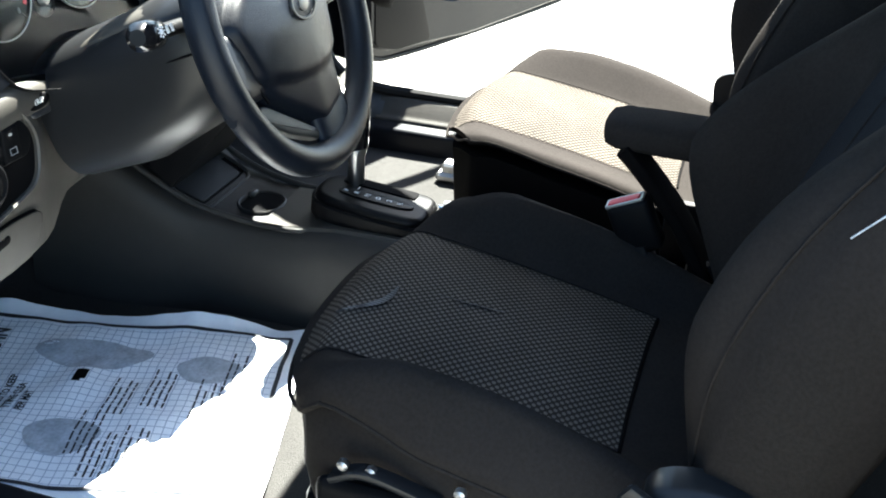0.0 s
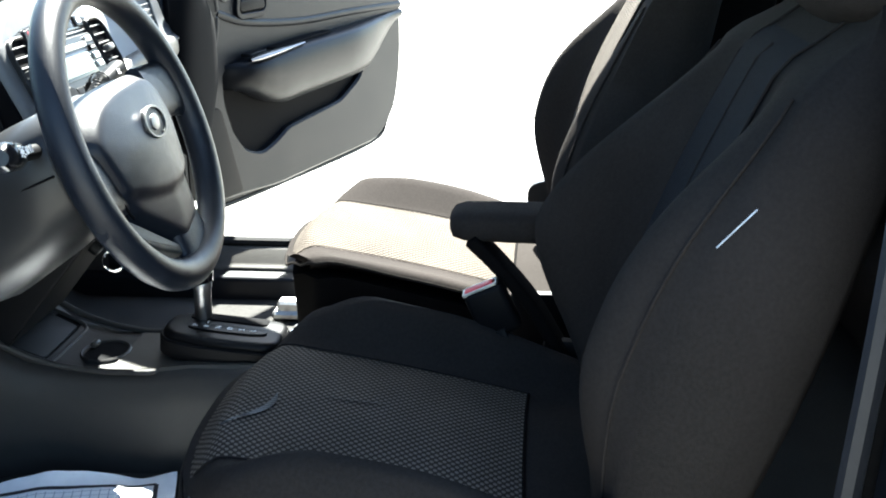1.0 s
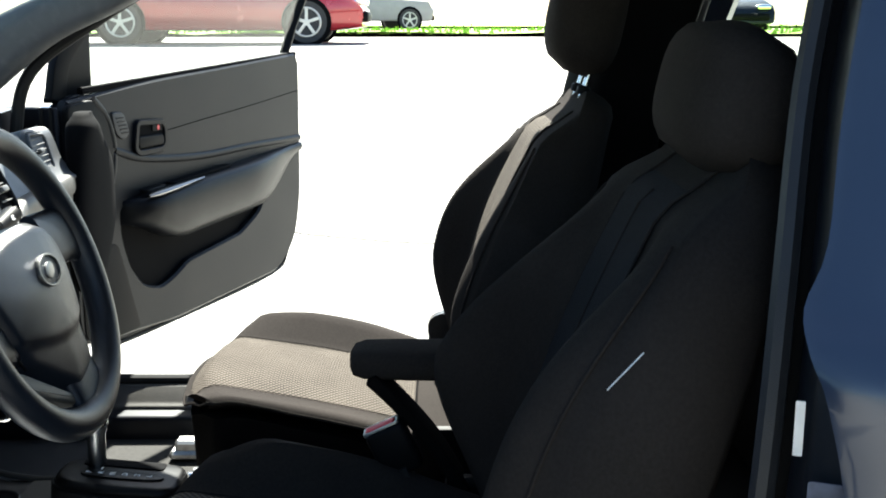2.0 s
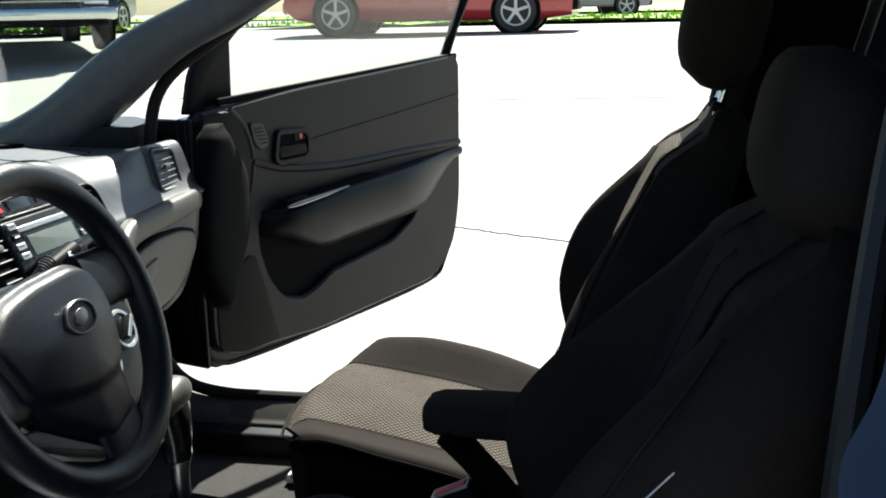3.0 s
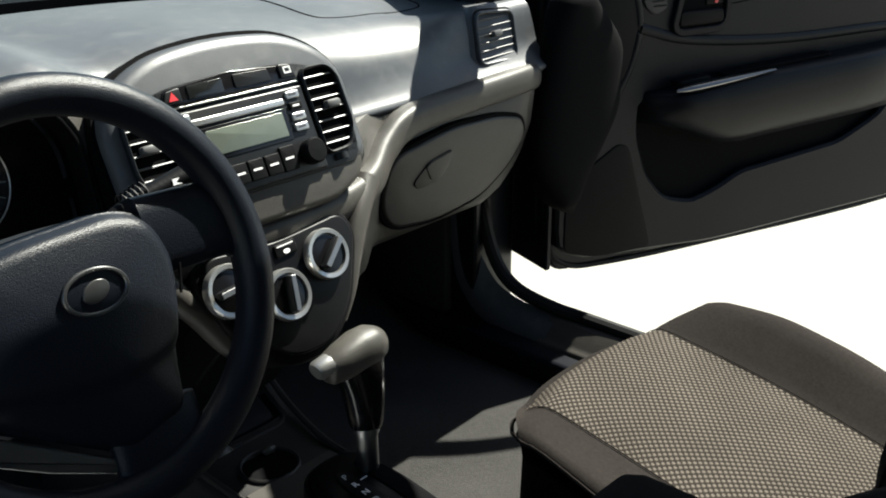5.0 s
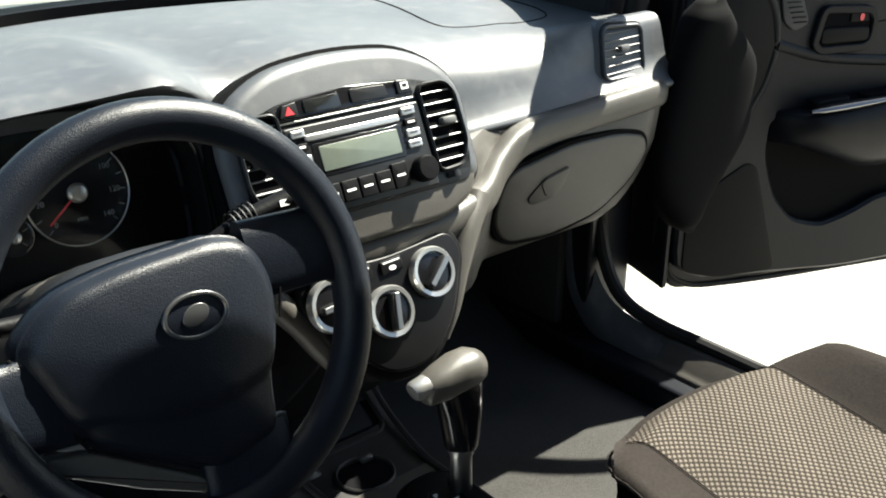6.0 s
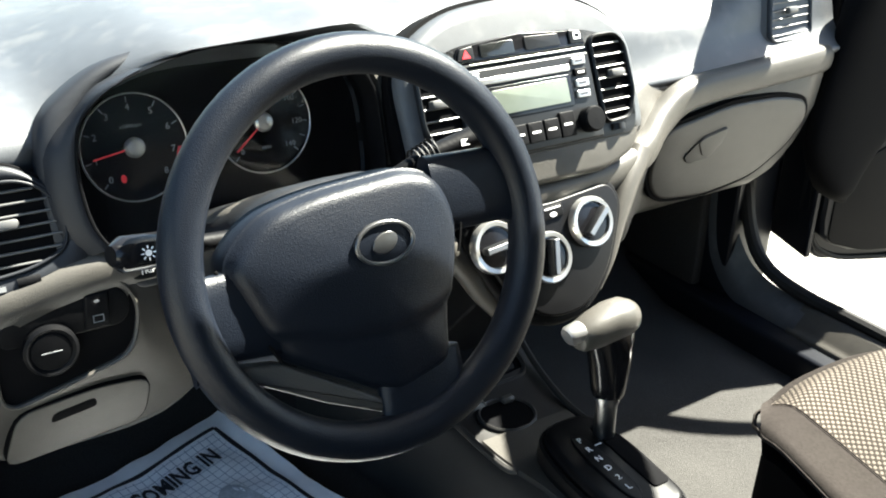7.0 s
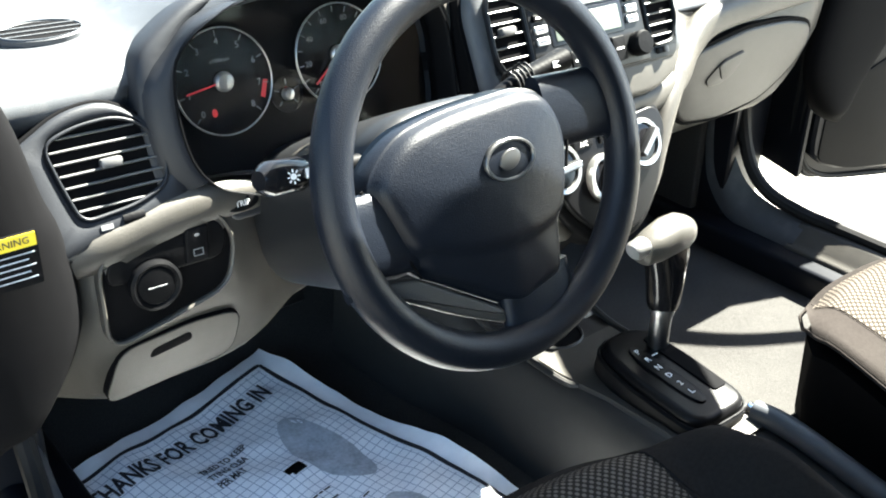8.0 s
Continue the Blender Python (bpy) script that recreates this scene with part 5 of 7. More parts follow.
# selector plate
Q = frame_at((0.002, 0.044, 0.490), (1, 0, 0), (0, 0.993, 0.09))
so = rounded([(-0.050, -0.094), (0.049, -0.094), (0.053, 0.02), (0.042, 0.094), (-0.040, 0.094), (-0.054, 0.02)], [0.03, 0.03, 0.06, 0.04, 0.04, 0.06], 5)
gear = thing("gear_selector", "automatic gear selector with a T-shaped lever in park", "gear lever", T(0.012, 0.03, 0.45))


def gsub(name, bm, mat, parent=gear, label="", sharp=40):
    ob = part(name, bm, mat, parent, label, sharp=sharp)
    ob.matrix_basis = T(-0.012, -0.03, -0.45) if parent is gear else Matrix()
    return ob


gp = gsub("selector_plate", plate(so, -0.04, 0.003, 0.010, Q), SELECT, label="satin black selector surround")
gsub("selector_rim", add_ring_plate(bmesh.new(), shrink(so, -0.006), so, -0.035, -0.008, Q, 0.004), BLACK, gp)
gsub("gate_slot", plate(rounded([(0.017, -0.060), (0.041, -0.060), (0.041, 0.062), (0.017, 0.062)], 0.006), 0.003, 0.0052, 0.0005, Q), MATTE, gp)
gsub("letter_window", plate(oval(-0.012, -0.006, 0.0130, 0.062, 32, 2.6), 0.003, 0.0062, 0.001, Q), SELECT, gp, "dark letter window")
for i, ch in enumerate(("P", "R", "N", "D", "2", "L")):
    text_mesh("letter", ch, 0.0120, WHITE, gp, Q @ T(-0.012, 0.044 - 0.0180 * i, 0.0066))
gsub("gate_mark", box((0.005, 0.030, 0.0050), (0.012, 0.0016, 0.0006), 0, 1, Q), WHITE, gp)
shaft = gsub("lever_shaft", lathe([(0.0135, 0), (0.0135, 0.066), (0.0155, 0.067), (0.0155, 0.078), (0.014, 0.080)], 28, frame_at((0.030, 0.088, 0.484), (1, 0, 0), (0, 1, 0.05)) @ pose(0, 0, 0, 0, -4)), BRUSHED, label="satin steel lever shaft")
bm = bmesh.new()
loft(bm, [[(0.024 + dx + x, 0.088 + y, z) for x, y in oval(0, 0, a, b, 24, 2.3)] for z, a, b, dx in ((0.556, 0.0185, 0.0185, 0.004), (0.562, 0.0205, 0.0205, 0.004), (0.58, 0.0225, 0.022, 0.003), (0.61, 0.027, 0.0235, 0.001), (0.635, 0.032, 0.0235, -0.002), (0.656, 0.034, 0.022, -0.006))])
gsub("grip_neck", bm, GLOSSB, label="gloss black grip neck", sharp=60)
bm = bmesh.new()
loft(bm, [[(x, 0.086 + y, 0.658 + dz + z) for y, z in oval(0, 0, b, c, 24, 2.4)] for x, b, c, dz in ((-0.032, 0.015, 0.014, -0.004), (-0.028, 0.0185, 0.017, -0.003), (-0.01, 0.0215, 0.021, 0.0), (0.015, 0.0235, 0.024, 0.004), (0.036, 0.023, 0.023, 0.005), (0.050, 0.018, 0.018, 0.004), (0.056, 0.009, 0.009, 0.003))])
gk = gsub("grip", bm, TAUPE, label="taupe grained T-handle", sharp=70)
gsub("release_button", sweep([(-0.028, 0.085, 0.664), (-0.044, 0.085, 0.661), (-0.048, 0.085, 0.660)], oval(0, 0, 0.0135, 0.0115, 20), scale=lambda t: 1.0 if t < 0.9 else 0.82), SILVER, gk, "silver release button")
# handbrake
hb = thing("handbrake", "dark grey handbrake lever with a silver button", "handbrake", T(0.058, -0.066, 0.428))
part("lever", sweep(curve_through([(0, 0.012, 0.032), (0.001, -0.03, 0.036), (0.0, -0.10, 0.030), (0.0, -0.22, 0.01), (0, -0.30, -0.02)], 6), oval(0, 0, 0.014, 0.016, 16)), DASH, hb, sharp=70)
part("button", lathe([(0.008, 0), (0.008, 0.012), (0.006, 0.014), (0.001, 0.014)], 16, pose(0, 0.010, 0.033, -90)), CHROME, hb, "chrome release button")
part("boot", box((0, -0.24, -0.005), (0.05, 0.16, 0.03), 0.012, 2), BLACK, hb)

# ---- seats ----


def insert_patch(name, fn, us, vs, mat, parent):
    """A patch of cloth over the surface fn(u, v), with a UV map in metres."""
    bm = bmesh.new()
    uvl = bm.loops.layers.uv.new("UVMap")
    acc_v, grid, uvs = [0.0], [], []
    for a, b in zip(vs, vs[1:]):
        acc_v.append(acc_v[-1] + (fn(0, b) - fn(0, a)).length)
    for j, v in enumerate(vs):
        grid.append([bm.verts.new(fn(u, v)) for u in us])
        uvs.append([(fn(u, v).x, acc_v[j]) for u in us])
    for j in range(len(vs) - 1):
        for i in range(len(us) - 1):
            f = bm.faces.new((grid[j][i], grid[j][i + 1], grid[j + 1][i + 1], grid[j + 1][i]))
            for lp, (jj, ii) in zip(f.loops, ((j, i), (j, i + 1), (j + 1, i + 1), (j + 1, i))):
                lp[uvl].uv = uvs[jj][ii]
    return part(name, bm, mat, parent, sharp=80)


def seat(cx, fy, zc, lean, back_y, H, head_gap, label, inner, wf=0.140, low=1.0, dip=0.028, amp=0.052, rise=0.075, bulge=0.0, hw=0.122, iw=0.098, bside=0.125, cloth=None, near=0.0, head=(0.152, 0.104, 0.064), sash=0.74, bx=0.0, taper=(0.66, 0.42), lay=0.0):
    """A front seat; fy is the front edge, lean the backrest's degrees, inner the side of the tunnel."""
    s = thing("bucket_seat", label, "seat", T(cx, fy, 0.30), group="front seats")
    o = Vector((0, 0, -0.30))
    LEN = 0.54

    def half(v):
        return 0.205 + 0.045 * math.sqrt(min(1.0, v / 0.30))

    def wl(v):
        return half(v) - near * (0.4 + 0.6 * math.sqrt(min(1.0, v / 0.30)))

    def ins(v):
        return wf + (0.140 - wf) * smooth01(v / 0.5)

    def cush(u, v, lift=0.0):
        x = u * (wl(v) if u < 0 else half(v))
        roll = 0.038 * (1 - smooth01(v / 0.13)) ** 2 * (1 - 0.7 * smooth01((-u - 0.5) / 0.4) * (near > 0))
        z = zc - roll - dip * v + 0.010 * math.sin(math.pi * min(1, v * 1.1))
        au = abs(x)
        wi = ins(v) - 0.005
        up = min(1.0, 1.12 * max(0.0, au - wi) / rise) if near and x > 0 else smooth01((au - wi) / rise)
        bol = up * (1 - 0.9 * smooth01((au - wi - rise + 0.005) / 0.055))
        z += bol * amp * (low if x * inner > 0 else 1.0) * (0.20 + 0.80 * smooth01(v / 0.30) if not near else 0.36 + 0.64 * math.sin(math.pi / 2 * min(1.0, v / 0.34))) * (1 - (0.35 + 6 * (amp - 0.052)) * smooth01((v - 0.45) / 0.45))
        z += 0.007 * (1 - (min(au, wi) / wi) ** 2)
        z -= 0.012 * smooth01((au - 0.215) / 0.03)
        y = -LEN * v - (0.050 + 0.8 * near * (u < 0)) * (abs(u) ** 3) * (1 - v)
        return o + Vector((x, y, z + lift))

    us = [i / 16 - 1 for i in range(33)]
    rings, skirt = [], []
    for k in range(29):
        v = (k / 28) ** 1.25
        row = [cush(u, v) for u in us]
        w, wn = half(v), wl(v)
        zb = 0.40 + 0.015 * v
        a, b = row[-1], row[0]
        rings.append([tuple(p) for p in row + [o + Vector((w + 0.005, a.y, a.z - o.z - 0.018)), o + Vector((w - 0.012, a.y, a.z - o.z - 0.034)), o + Vector((0, row[16].y - 0.01, zb + 0.05)), o + Vector((-wn + 0.012, b.y, b.z - o.z - 0.034 + 0.8 * near)), o + Vector((-wn - 0.005, b.y, b.z - o.z - 0.018 + 0.45 * near))]])
        tops, lows = [], []
        for u in us[::2]:
            p = cush(u, v)
            tops.append((u * (wn if u < 0 else w) * 0.995, p.y - 0.007, p.z - 0.026 - 0.4 * near * (u < 0)))
            lows.append((u * (wn if u < 0 else w) * 0.96, p.y - 0.012, zb + o.z))
        (xl, yl, zl), (xr, yr, zr) = tops[0], tops[-1]
        skirt.append(tops + [(xr + 0.003, yr, (zr + zb + o.z) / 2)] + lows[::-1] + [(xl - 0.003, yl, (zl + zb + o.z) / 2)])
    bm = bmesh.new()
    loft(bm, rings)
    cushion = part("cushion", bm, CLOTH, s, "dark cloth seat cushion with raised bolsters", sharp=70)
    bm = bmesh.new()
    loft(bm, skirt)
    # Passenger's skirt: the same brown cloth, with its shade painted in as black.
    part("cushion_skirt", bm, CLOTH if cloth else SKIRT, s, "cloth skirt of the cushion, the passenger's darkened for shade", sharp=60)
    insert_patch("cushion_insert", lambda u, v: cush(u * ins(v) / (wl(v) if u < 0 else half(v)), v, 0.0026 - 0.0022 * max(abs(u) ** 6, 1 - smooth01((v - 0.02) / 0.06))), [i / 10 - 1 for i in range(21)], [0.02 + (sash - 0.02) * (k / 30) ** 1.2 for k in range(31)], WEAVE, cushion)
    # cross seam where the woven field ends
    part("cross_seam", tube([cush(u * ins(sash) / half(sash), sash + 0.004, 0.0005) for u in [i / 10 - 1 for i in range(21)]], 0.0022, 8), SKIRT, cushion)
    for sg in XS:
        path = [cush(sg * (ins(v) + 0.001) / (wl(v) if sg < 0 else half(v)), v, 0.002) for v in [0.03 + (sash - 0.03) * k / 24 for k in range(25)]]
        part("seam", tube(path, 0.0006 if near else 0.0013, 6), CLOTH, cushion)
    vs_p = [0.95 * q / 24 for q in range(25)]
    path = [o + Vector((-wl(v) - 0.004, cush(-1, v).y, cush(-1, v).z - o.z - 0.017 + 0.45 * near)) for v in vs_p[::-1]]
    path += [o + Vector((u * ((wl(0) if u < 0 else half(0)) + 0.004), cush(u, 0).y + 0.003, cush(u, 0).z - o.z - 0.015)) for u in us[1:-1]]
    path += [o + Vector((half(v) + 0.004, cush(1, v).y, cush(1, v).z - o.z - 0.017)) for v in vs_p]
    part("piping", tube(path, 0.0026, 6), CLOTH, cushion)
    # plinth, rails and lever
    part("valance", box((0, -0.26, 0.085), (0.42, 0.42, 0.06), 0.02, 2), BLACK, s)
    for sg in XS:
        part("rail", box((sg * 0.19, -0.22, 0.02), (0.035, 0.62, 0.035), 0.006, 1), STEEL, s, "worn steel seat rail")
        part("rail_foot", box((sg * 0.19, 0.07, 0.008), (0.05, 0.06, 0.02), 0.006, 1), STEEL, s)
        part("rail_bolt", lathe([(0.010, 0), (0.010, 0.008), (0.004, 0.010)], 8, T(sg * 0.19, 0.075, 0.018)), STEEL, s)
    ox = -inner
    part("adjuster_cover", box((ox * 0.248, -0.22, 0.150), (0.022, 0.26, 0.060), 0.012, 3), BLACK, s, "black seat adjuster cover")
    part("height_lever", sweep(curve_through([(ox * 0.262, -0.115, 0.196), (ox * 0.266, -0.150, 0.214), (ox * 0.266, -0.190, 0.208), (ox * 0.262, -0.230, 0.192)], 4), rounded([(-0.004, -0.010), (0.004, -0.010), (0.004, 0.010), (-0.004, 0.010)], 0.003, 2), up=(1, 0, 0)), RADIO, s, "dull dark adjuster lever")
    for q in (-0.128, -0.158, -0.250):
        part("adjuster_bolt", lathe([(0.006, 0), (0.006, 0.007), (0.003, 0.009)], 10, pose(ox * 0.262, q, 0.216, 0, 90 * ox)), STEEL, s)
    part("recliner_cover", loft(bmesh.new(), [[(ox * x, -0.500 + k * dy, 0.226 + k * dz) for dy, dz in rounded([(0.085, 0.050), (0.030, 0.066), (-0.040, 0.052), (-0.066, 0.0), (-0.050, -0.060), (0.070, -0.070)], 0.03, 4)] for x, k in ((0.235, 1.0), (0.262, 1.0), (0.272, 0.93), (0.276, 0.80))]), RADIO, s, "dark grey recliner cover", sharp=50)
    part("recliner_disc", lathe([(0.047, 0), (0.047, 0.010), (0.042, 0.015), (0.001, 0.018)], 32, pose(ox * 0.270, -0.517, 0.215, 0, 90 * ox)), BLACK, s)
    if cloth:
        part("recline_lever", box((0, 0, 0), (0.012, 0.100, 0.026), 0.006, 2, pose(ox * 0.284, -0.445, 0.256, 32)), RADIO, s, "dark grey recline lever")
    part("hinge_cover", box((inner * 0.258, -0.45, 0.19), (0.02, 0.10, 0.10), 0.01, 2), BLACK, s)
    if cloth:
        for u0, v0, u1, v1, w in ((-0.62, 0.075, -0.05, 0.165, 0.010), (0.02, 0.24, 0.10, 0.40, 0.012)):
            def streak(u, v):
                k = (v + 1) / 2
                c = cush((u0 + (u1 - u0) * k) * ins(0.2) / half(0.2), v0 + (v1 - v0) * k + 0.03 * math.sin(math.pi * k), 0.0042)
                return c + Vector((0.25, 1, 0)) * (u * w * 0.5 * math.sin(math.pi * (0.06 + 0.88 * k)))
            insert_patch("scuff_mark", streak, [-1, 0, 1], [i / 8 - 1 for i in range(17)], SCUFF, cushion)
    # backrest
    a = radians(lean)
    axis, fwd = Vector((0, -math.sin(a), math.cos(a))), Vector((0, math.cos(a), math.sin(a)))
    base = Vector((bx, back_y, zc - 0.30 - 0.06 - 0.3 * (dip - 0.028)))

    def bw(v):
        return (0.225 + 0.03 * math.sin(math.pi * min(1, v * 1.25))) * (1 - 0.40 * smooth01((v - taper[0]) / taper[1]))

    def back(u, v, lift=0.0):
        w = bw(v)
        x = u * w
        au = abs(x) / (w / 0.25)
        f = 0.052 + (0.020 + bulge) * math.sin(math.pi * v) - 0.035 * smooth01((v - 0.86) / 0.14)
        bol = smooth01((au - 0.125) / 0.055) * (1 - 0.85 * smooth01((au - 0.195) / 0.055))
        full = smooth01(v / 0.36) ** 0.8 * (1 - smooth01((v - 0.30) / 0.65))
        f += bol * full * (bside if x * inner > 0 else 0.072 + 0.035 * smooth01((v - 0.3) / 0.4))
        return base + axis * (H * v) + fwd * (f + lift) + Vector((x, 0, 0))

    rings = []
    for k in range(31):
        v = k / 30
        row = [back(u, v) for u in us]
        w = bw(v)
        c = base + axis * (H * v)
        tb = 0.060 - 0.020 * v
        edge = [c + fwd * 0.020 + Vector((w + 0.010, 0, 0)), c - fwd * tb * 0.6 + Vector((w + 0.004, 0, 0)), c - fwd * tb + Vector((w - 0.03, 0, 0)), c - fwd * (tb + 0.012), c - fwd * tb + Vector((-w + 0.03, 0, 0)), c - fwd * tb * 0.6 + Vector((-w - 0.004, 0, 0)), c + fwd * 0.020 + Vector((-w - 0.010, 0, 0))]
        rings.append([tuple(p) for p in row + edge])
    mid = base + axis * H
    for g, up in ((0.86, 0.016), (0.6, 0.024), (0.25, 0.028)):
        rings.append([tuple(mid + (Vector(p) - mid) * g + axis * up) for p in rings[30]])
    bm = bmesh.new()
    loft(bm, rings)
    br = part("backrest", bm, CLOTH, s, "dark cloth backrest with deep side bolsters", sharp=70)
    insert_patch("backrest_insert", lambda u, v: back(u * iw / bw(v) * (1 - 0.25 * v), v, 0.0035 - 0.012 * smooth01((v - 0.90) / 0.08)), [i / 8 - 1 for i in range(17)], [0.06 + 0.92 * k / 26 for k in range(27)], cloth or WEAVE, br)
    if cloth:
        part("centre_seam", tube([back(0.0, v, 0.0038) for v in [0.08 + 0.82 * k / 22 for k in range(23)]], 0.0016, 6), CLOTH, br)
    for sg in XS:
        if iw < 0.1:
            insert_patch("side_panel", lambda u, v: back(sg * ((0.122 + 0.024 * u) * (1 - 0.22 * v)) / bw(v), v, 0.003), [i / 4 - 1 for i in range(9)], [0.10 + 0.88 * k / 22 for k in range(23)], CLOTHL, br)
        part("seam", tube([back(sg * (iw + 0.001) / bw(v) * (1 - 0.25 * v), v, 0.003) for v in [0.06 + 0.92 * k / 22 for k in range(23)]], 0.0018, 6), CLOTH, br)
        part("seam", tube([back(sg * 0.90, v, 0.002) for v in [0.05 + 0.80 * k / 22 for k in range(23)]], 0.0018, 6), CLOTH, br)
    # headrest on two posts
    hb_c = base + axis * (H + head[0]) + fwd * (0.045 + lay)
    rings = []
    for k in range(13):
        t = k / 12 * 2 - 1
        q = math.sqrt(max(0.0, 1 - abs(t) ** 3.2))
        rings.append([tuple(hb_c + axis * (head[1] * t) + Vector((x, 0, 0)) + fwd * (y + 0.012 * t)) for x, y in oval(0, 0, hw * (0.35 + 0.65 * q) * (1 - 0.10 * t), head[2] * (0.25 + 0.75 * q), 28, 2.8)])
    bm = bmesh.new()
    loft(bm, rings)
    part("headrest", bm, CLOTH, s, "dark cloth headrest", sharp=70)
    for sg in XS:
        p0 = base + axis * (H - 0.02) + Vector((sg * 0.038, 0, 0)) + fwd * 0.01
        part("headrest_post", tube([p0, p0 + axis * (head_gap + 0.11)], 0.0055, 12, up=(1, 0, 0)), CHROME, s, "chrome headrest post")
        part("post_sleeve", lathe([(0.012, 0), (0.012, 0.012), (0.008, 0.016)], 16, Matrix.Translation(p0 + axis * 0.038) @ pose(0, 0, 0, lean)), BLACK, s)
    return s, back, br


driver, d_back, d_br = seat(-0.368, -0.045, 0.572, 20, -0.503, 0.560, 0.008, "dark cloth driver's seat with a folding armrest", 1, 0.148, 1.0, 0.10, 0.062, 0.075, hw=0.150, iw=0.115, cloth=CLOTHL, head=(0.058, 0.076, 0.060), sash=0.70, taper=(0.78, 0.32), lay=-0.022)
passenger, p_back, p_br = seat(0.328, 0.006, 0.572, 18, -0.520, 0.555, 0.040, "dark cloth passenger seat with a light woven centre", -1, 0.135, 0.30, 0.105, 0.048, 0.115, 0.018, iw=0.125, bside=0.035, near=0.022, bx=0.045)

# armrest on the driver's backrest
bm = bmesh.new()
loft(bm, [[(0.285 + x, y + 0.012, 0.398 + 0.64 * z + 0.01 * (y + 0.5)) for x, z in oval(0, 0, a, b, 24, 3.4)] for y, a, b in ((-0.282, 0.020, 0.016), (-0.287, 0.038, 0.026), (-0.302, 0.044, 0.033), (-0.36, 0.046, 0.035), (-0.50, 0.046, 0.036), (-0.56, 0.040, 0.032))])
part("armrest", bm, CLOTH, driver, "dark cloth armrest folded down", sharp=60)
part("armrest_bracket", sweep(curve_through([(0.262, -0.300, 0.385), (0.262, -0.335, 0.350), (0.262, -0.385, 0.290), (0.255, -0.430, 0.215)], 5), rounded([(-0.009, -0.030), (0.009, -0.030), (0.009, 0.030), (-0.009, 0.030)], 0.006, 3), up=(1, 0, 0)), SKIRT, driver, "black bracket under the armrest", sharp=60)
# sewn label on the outer bolster
lp = Vector((-0.619, -0.600, 0.862)) - Vector((-0.368, -0.045, 0.30))
part("sewn_label", box((0, 0, 0), (0.0010, 0.0014, 0.046), 0.0003, 1, Matrix.Translation(lp) @ pose(0, 0, 0, 42)), GREYINK, driver, "white sewn label")

# buckles
def buckle(x, y, z, foot, label):
    """A buckle on its stalk: the foot is given from the buckle's top, in metres."""
    b = thing("seat_belt_buckle", label, "buckle", T(x, y + foot[0], z + foot[1]), group="seat belt buckles")
    top_p, low_p = Vector((0, -foot[0], -foot[1])), Vector((0, 0, 0))
    ax = (top_p - low_p).normalized()
    M = frame_at(top_p, (1, 0, 0), (0, ax.z, -ax.y))
    part("housing", box((0, 0, -0.036), (0.034, 0.056, 0.072), 0.008, 3, M), BLACK, b)
    part("press_button", box((0, 0.004, 0.0005), (0.016, 0.042, 0.006), 0.0022, 2, M), REDP, b, "red press button")
    part("button_edge", add_ring_plate(bmesh.new(), rounded([(-0.0125, -0.023), (0.0125, -0.023), (0.0125, 0.028), (-0.0125, 0.028)], 0.004), rounded([(-0.0095, -0.019), (0.0095, -0.019), (0.0095, 0.025), (-0.0095, 0.025)], 0.003), -0.002, 0.0022, M, 0.0006), SILVER, b)
    part("stalk", sweep([top_p - ax * 0.06, top_p * 0.35, low_p], rounded([(-0.007, -0.022), (0.007, -0.022), (0.007, 0.022), (-0.007, 0.022)], 0.004, 2), up=(1, 0, 0)), RUBBER, b)
    return b


buckle(-0.150, -0.362, 0.628, (-0.075, -0.16), "black seat belt buckle with a red button beside the armrest")
buckle(0.098, -0.470, 0.488, (-0.03, -0.14), "black seat belt buckle with a red button beside the tunnel")

# rear bench
bench = thing("rear_bench", "dark cloth rear bench seat behind the front seats", "seat", T(0, -1.3, 0.33))
part("cushion", box((0, 0.08, 0.11), (1.16, 0.48, 0.16), 0.05, 3), CLOTH, bench)
part("backrest", box((0, -0.24, 0.40), (1.16, 0.14, 0.58), 0.05, 3, pose(0, 0, 0, -14)), CLOTH, bench)
for x in (-0.32, 0.32):
    part("headrest", box((x, -0.33, 0.72), (0.24, 0.09, 0.13), 0.04, 3), CLOTH, bench)

# interior mirror
mir = thing("interior_mirror", "black-framed interior mirror under the windscreen top", "mirror", T(0.0, 0.19, 1.305))
part("housing", box((0, 0.012, 0), (0.23, 0.03, 0.062), 0.014, 3), BLACK, mir)
part("mirror_glass", box((0, -0.0045, 0), (0.215, 0.003, 0.050), 0.001, 1), CHROME, mir, "silvered mirror glass")
part("stem", tube([(0, 0.02, 0.02), (0, 0.04, 0.06)], 0.009, 10), BLACK, mir)

# ---- doors, both standing open ----


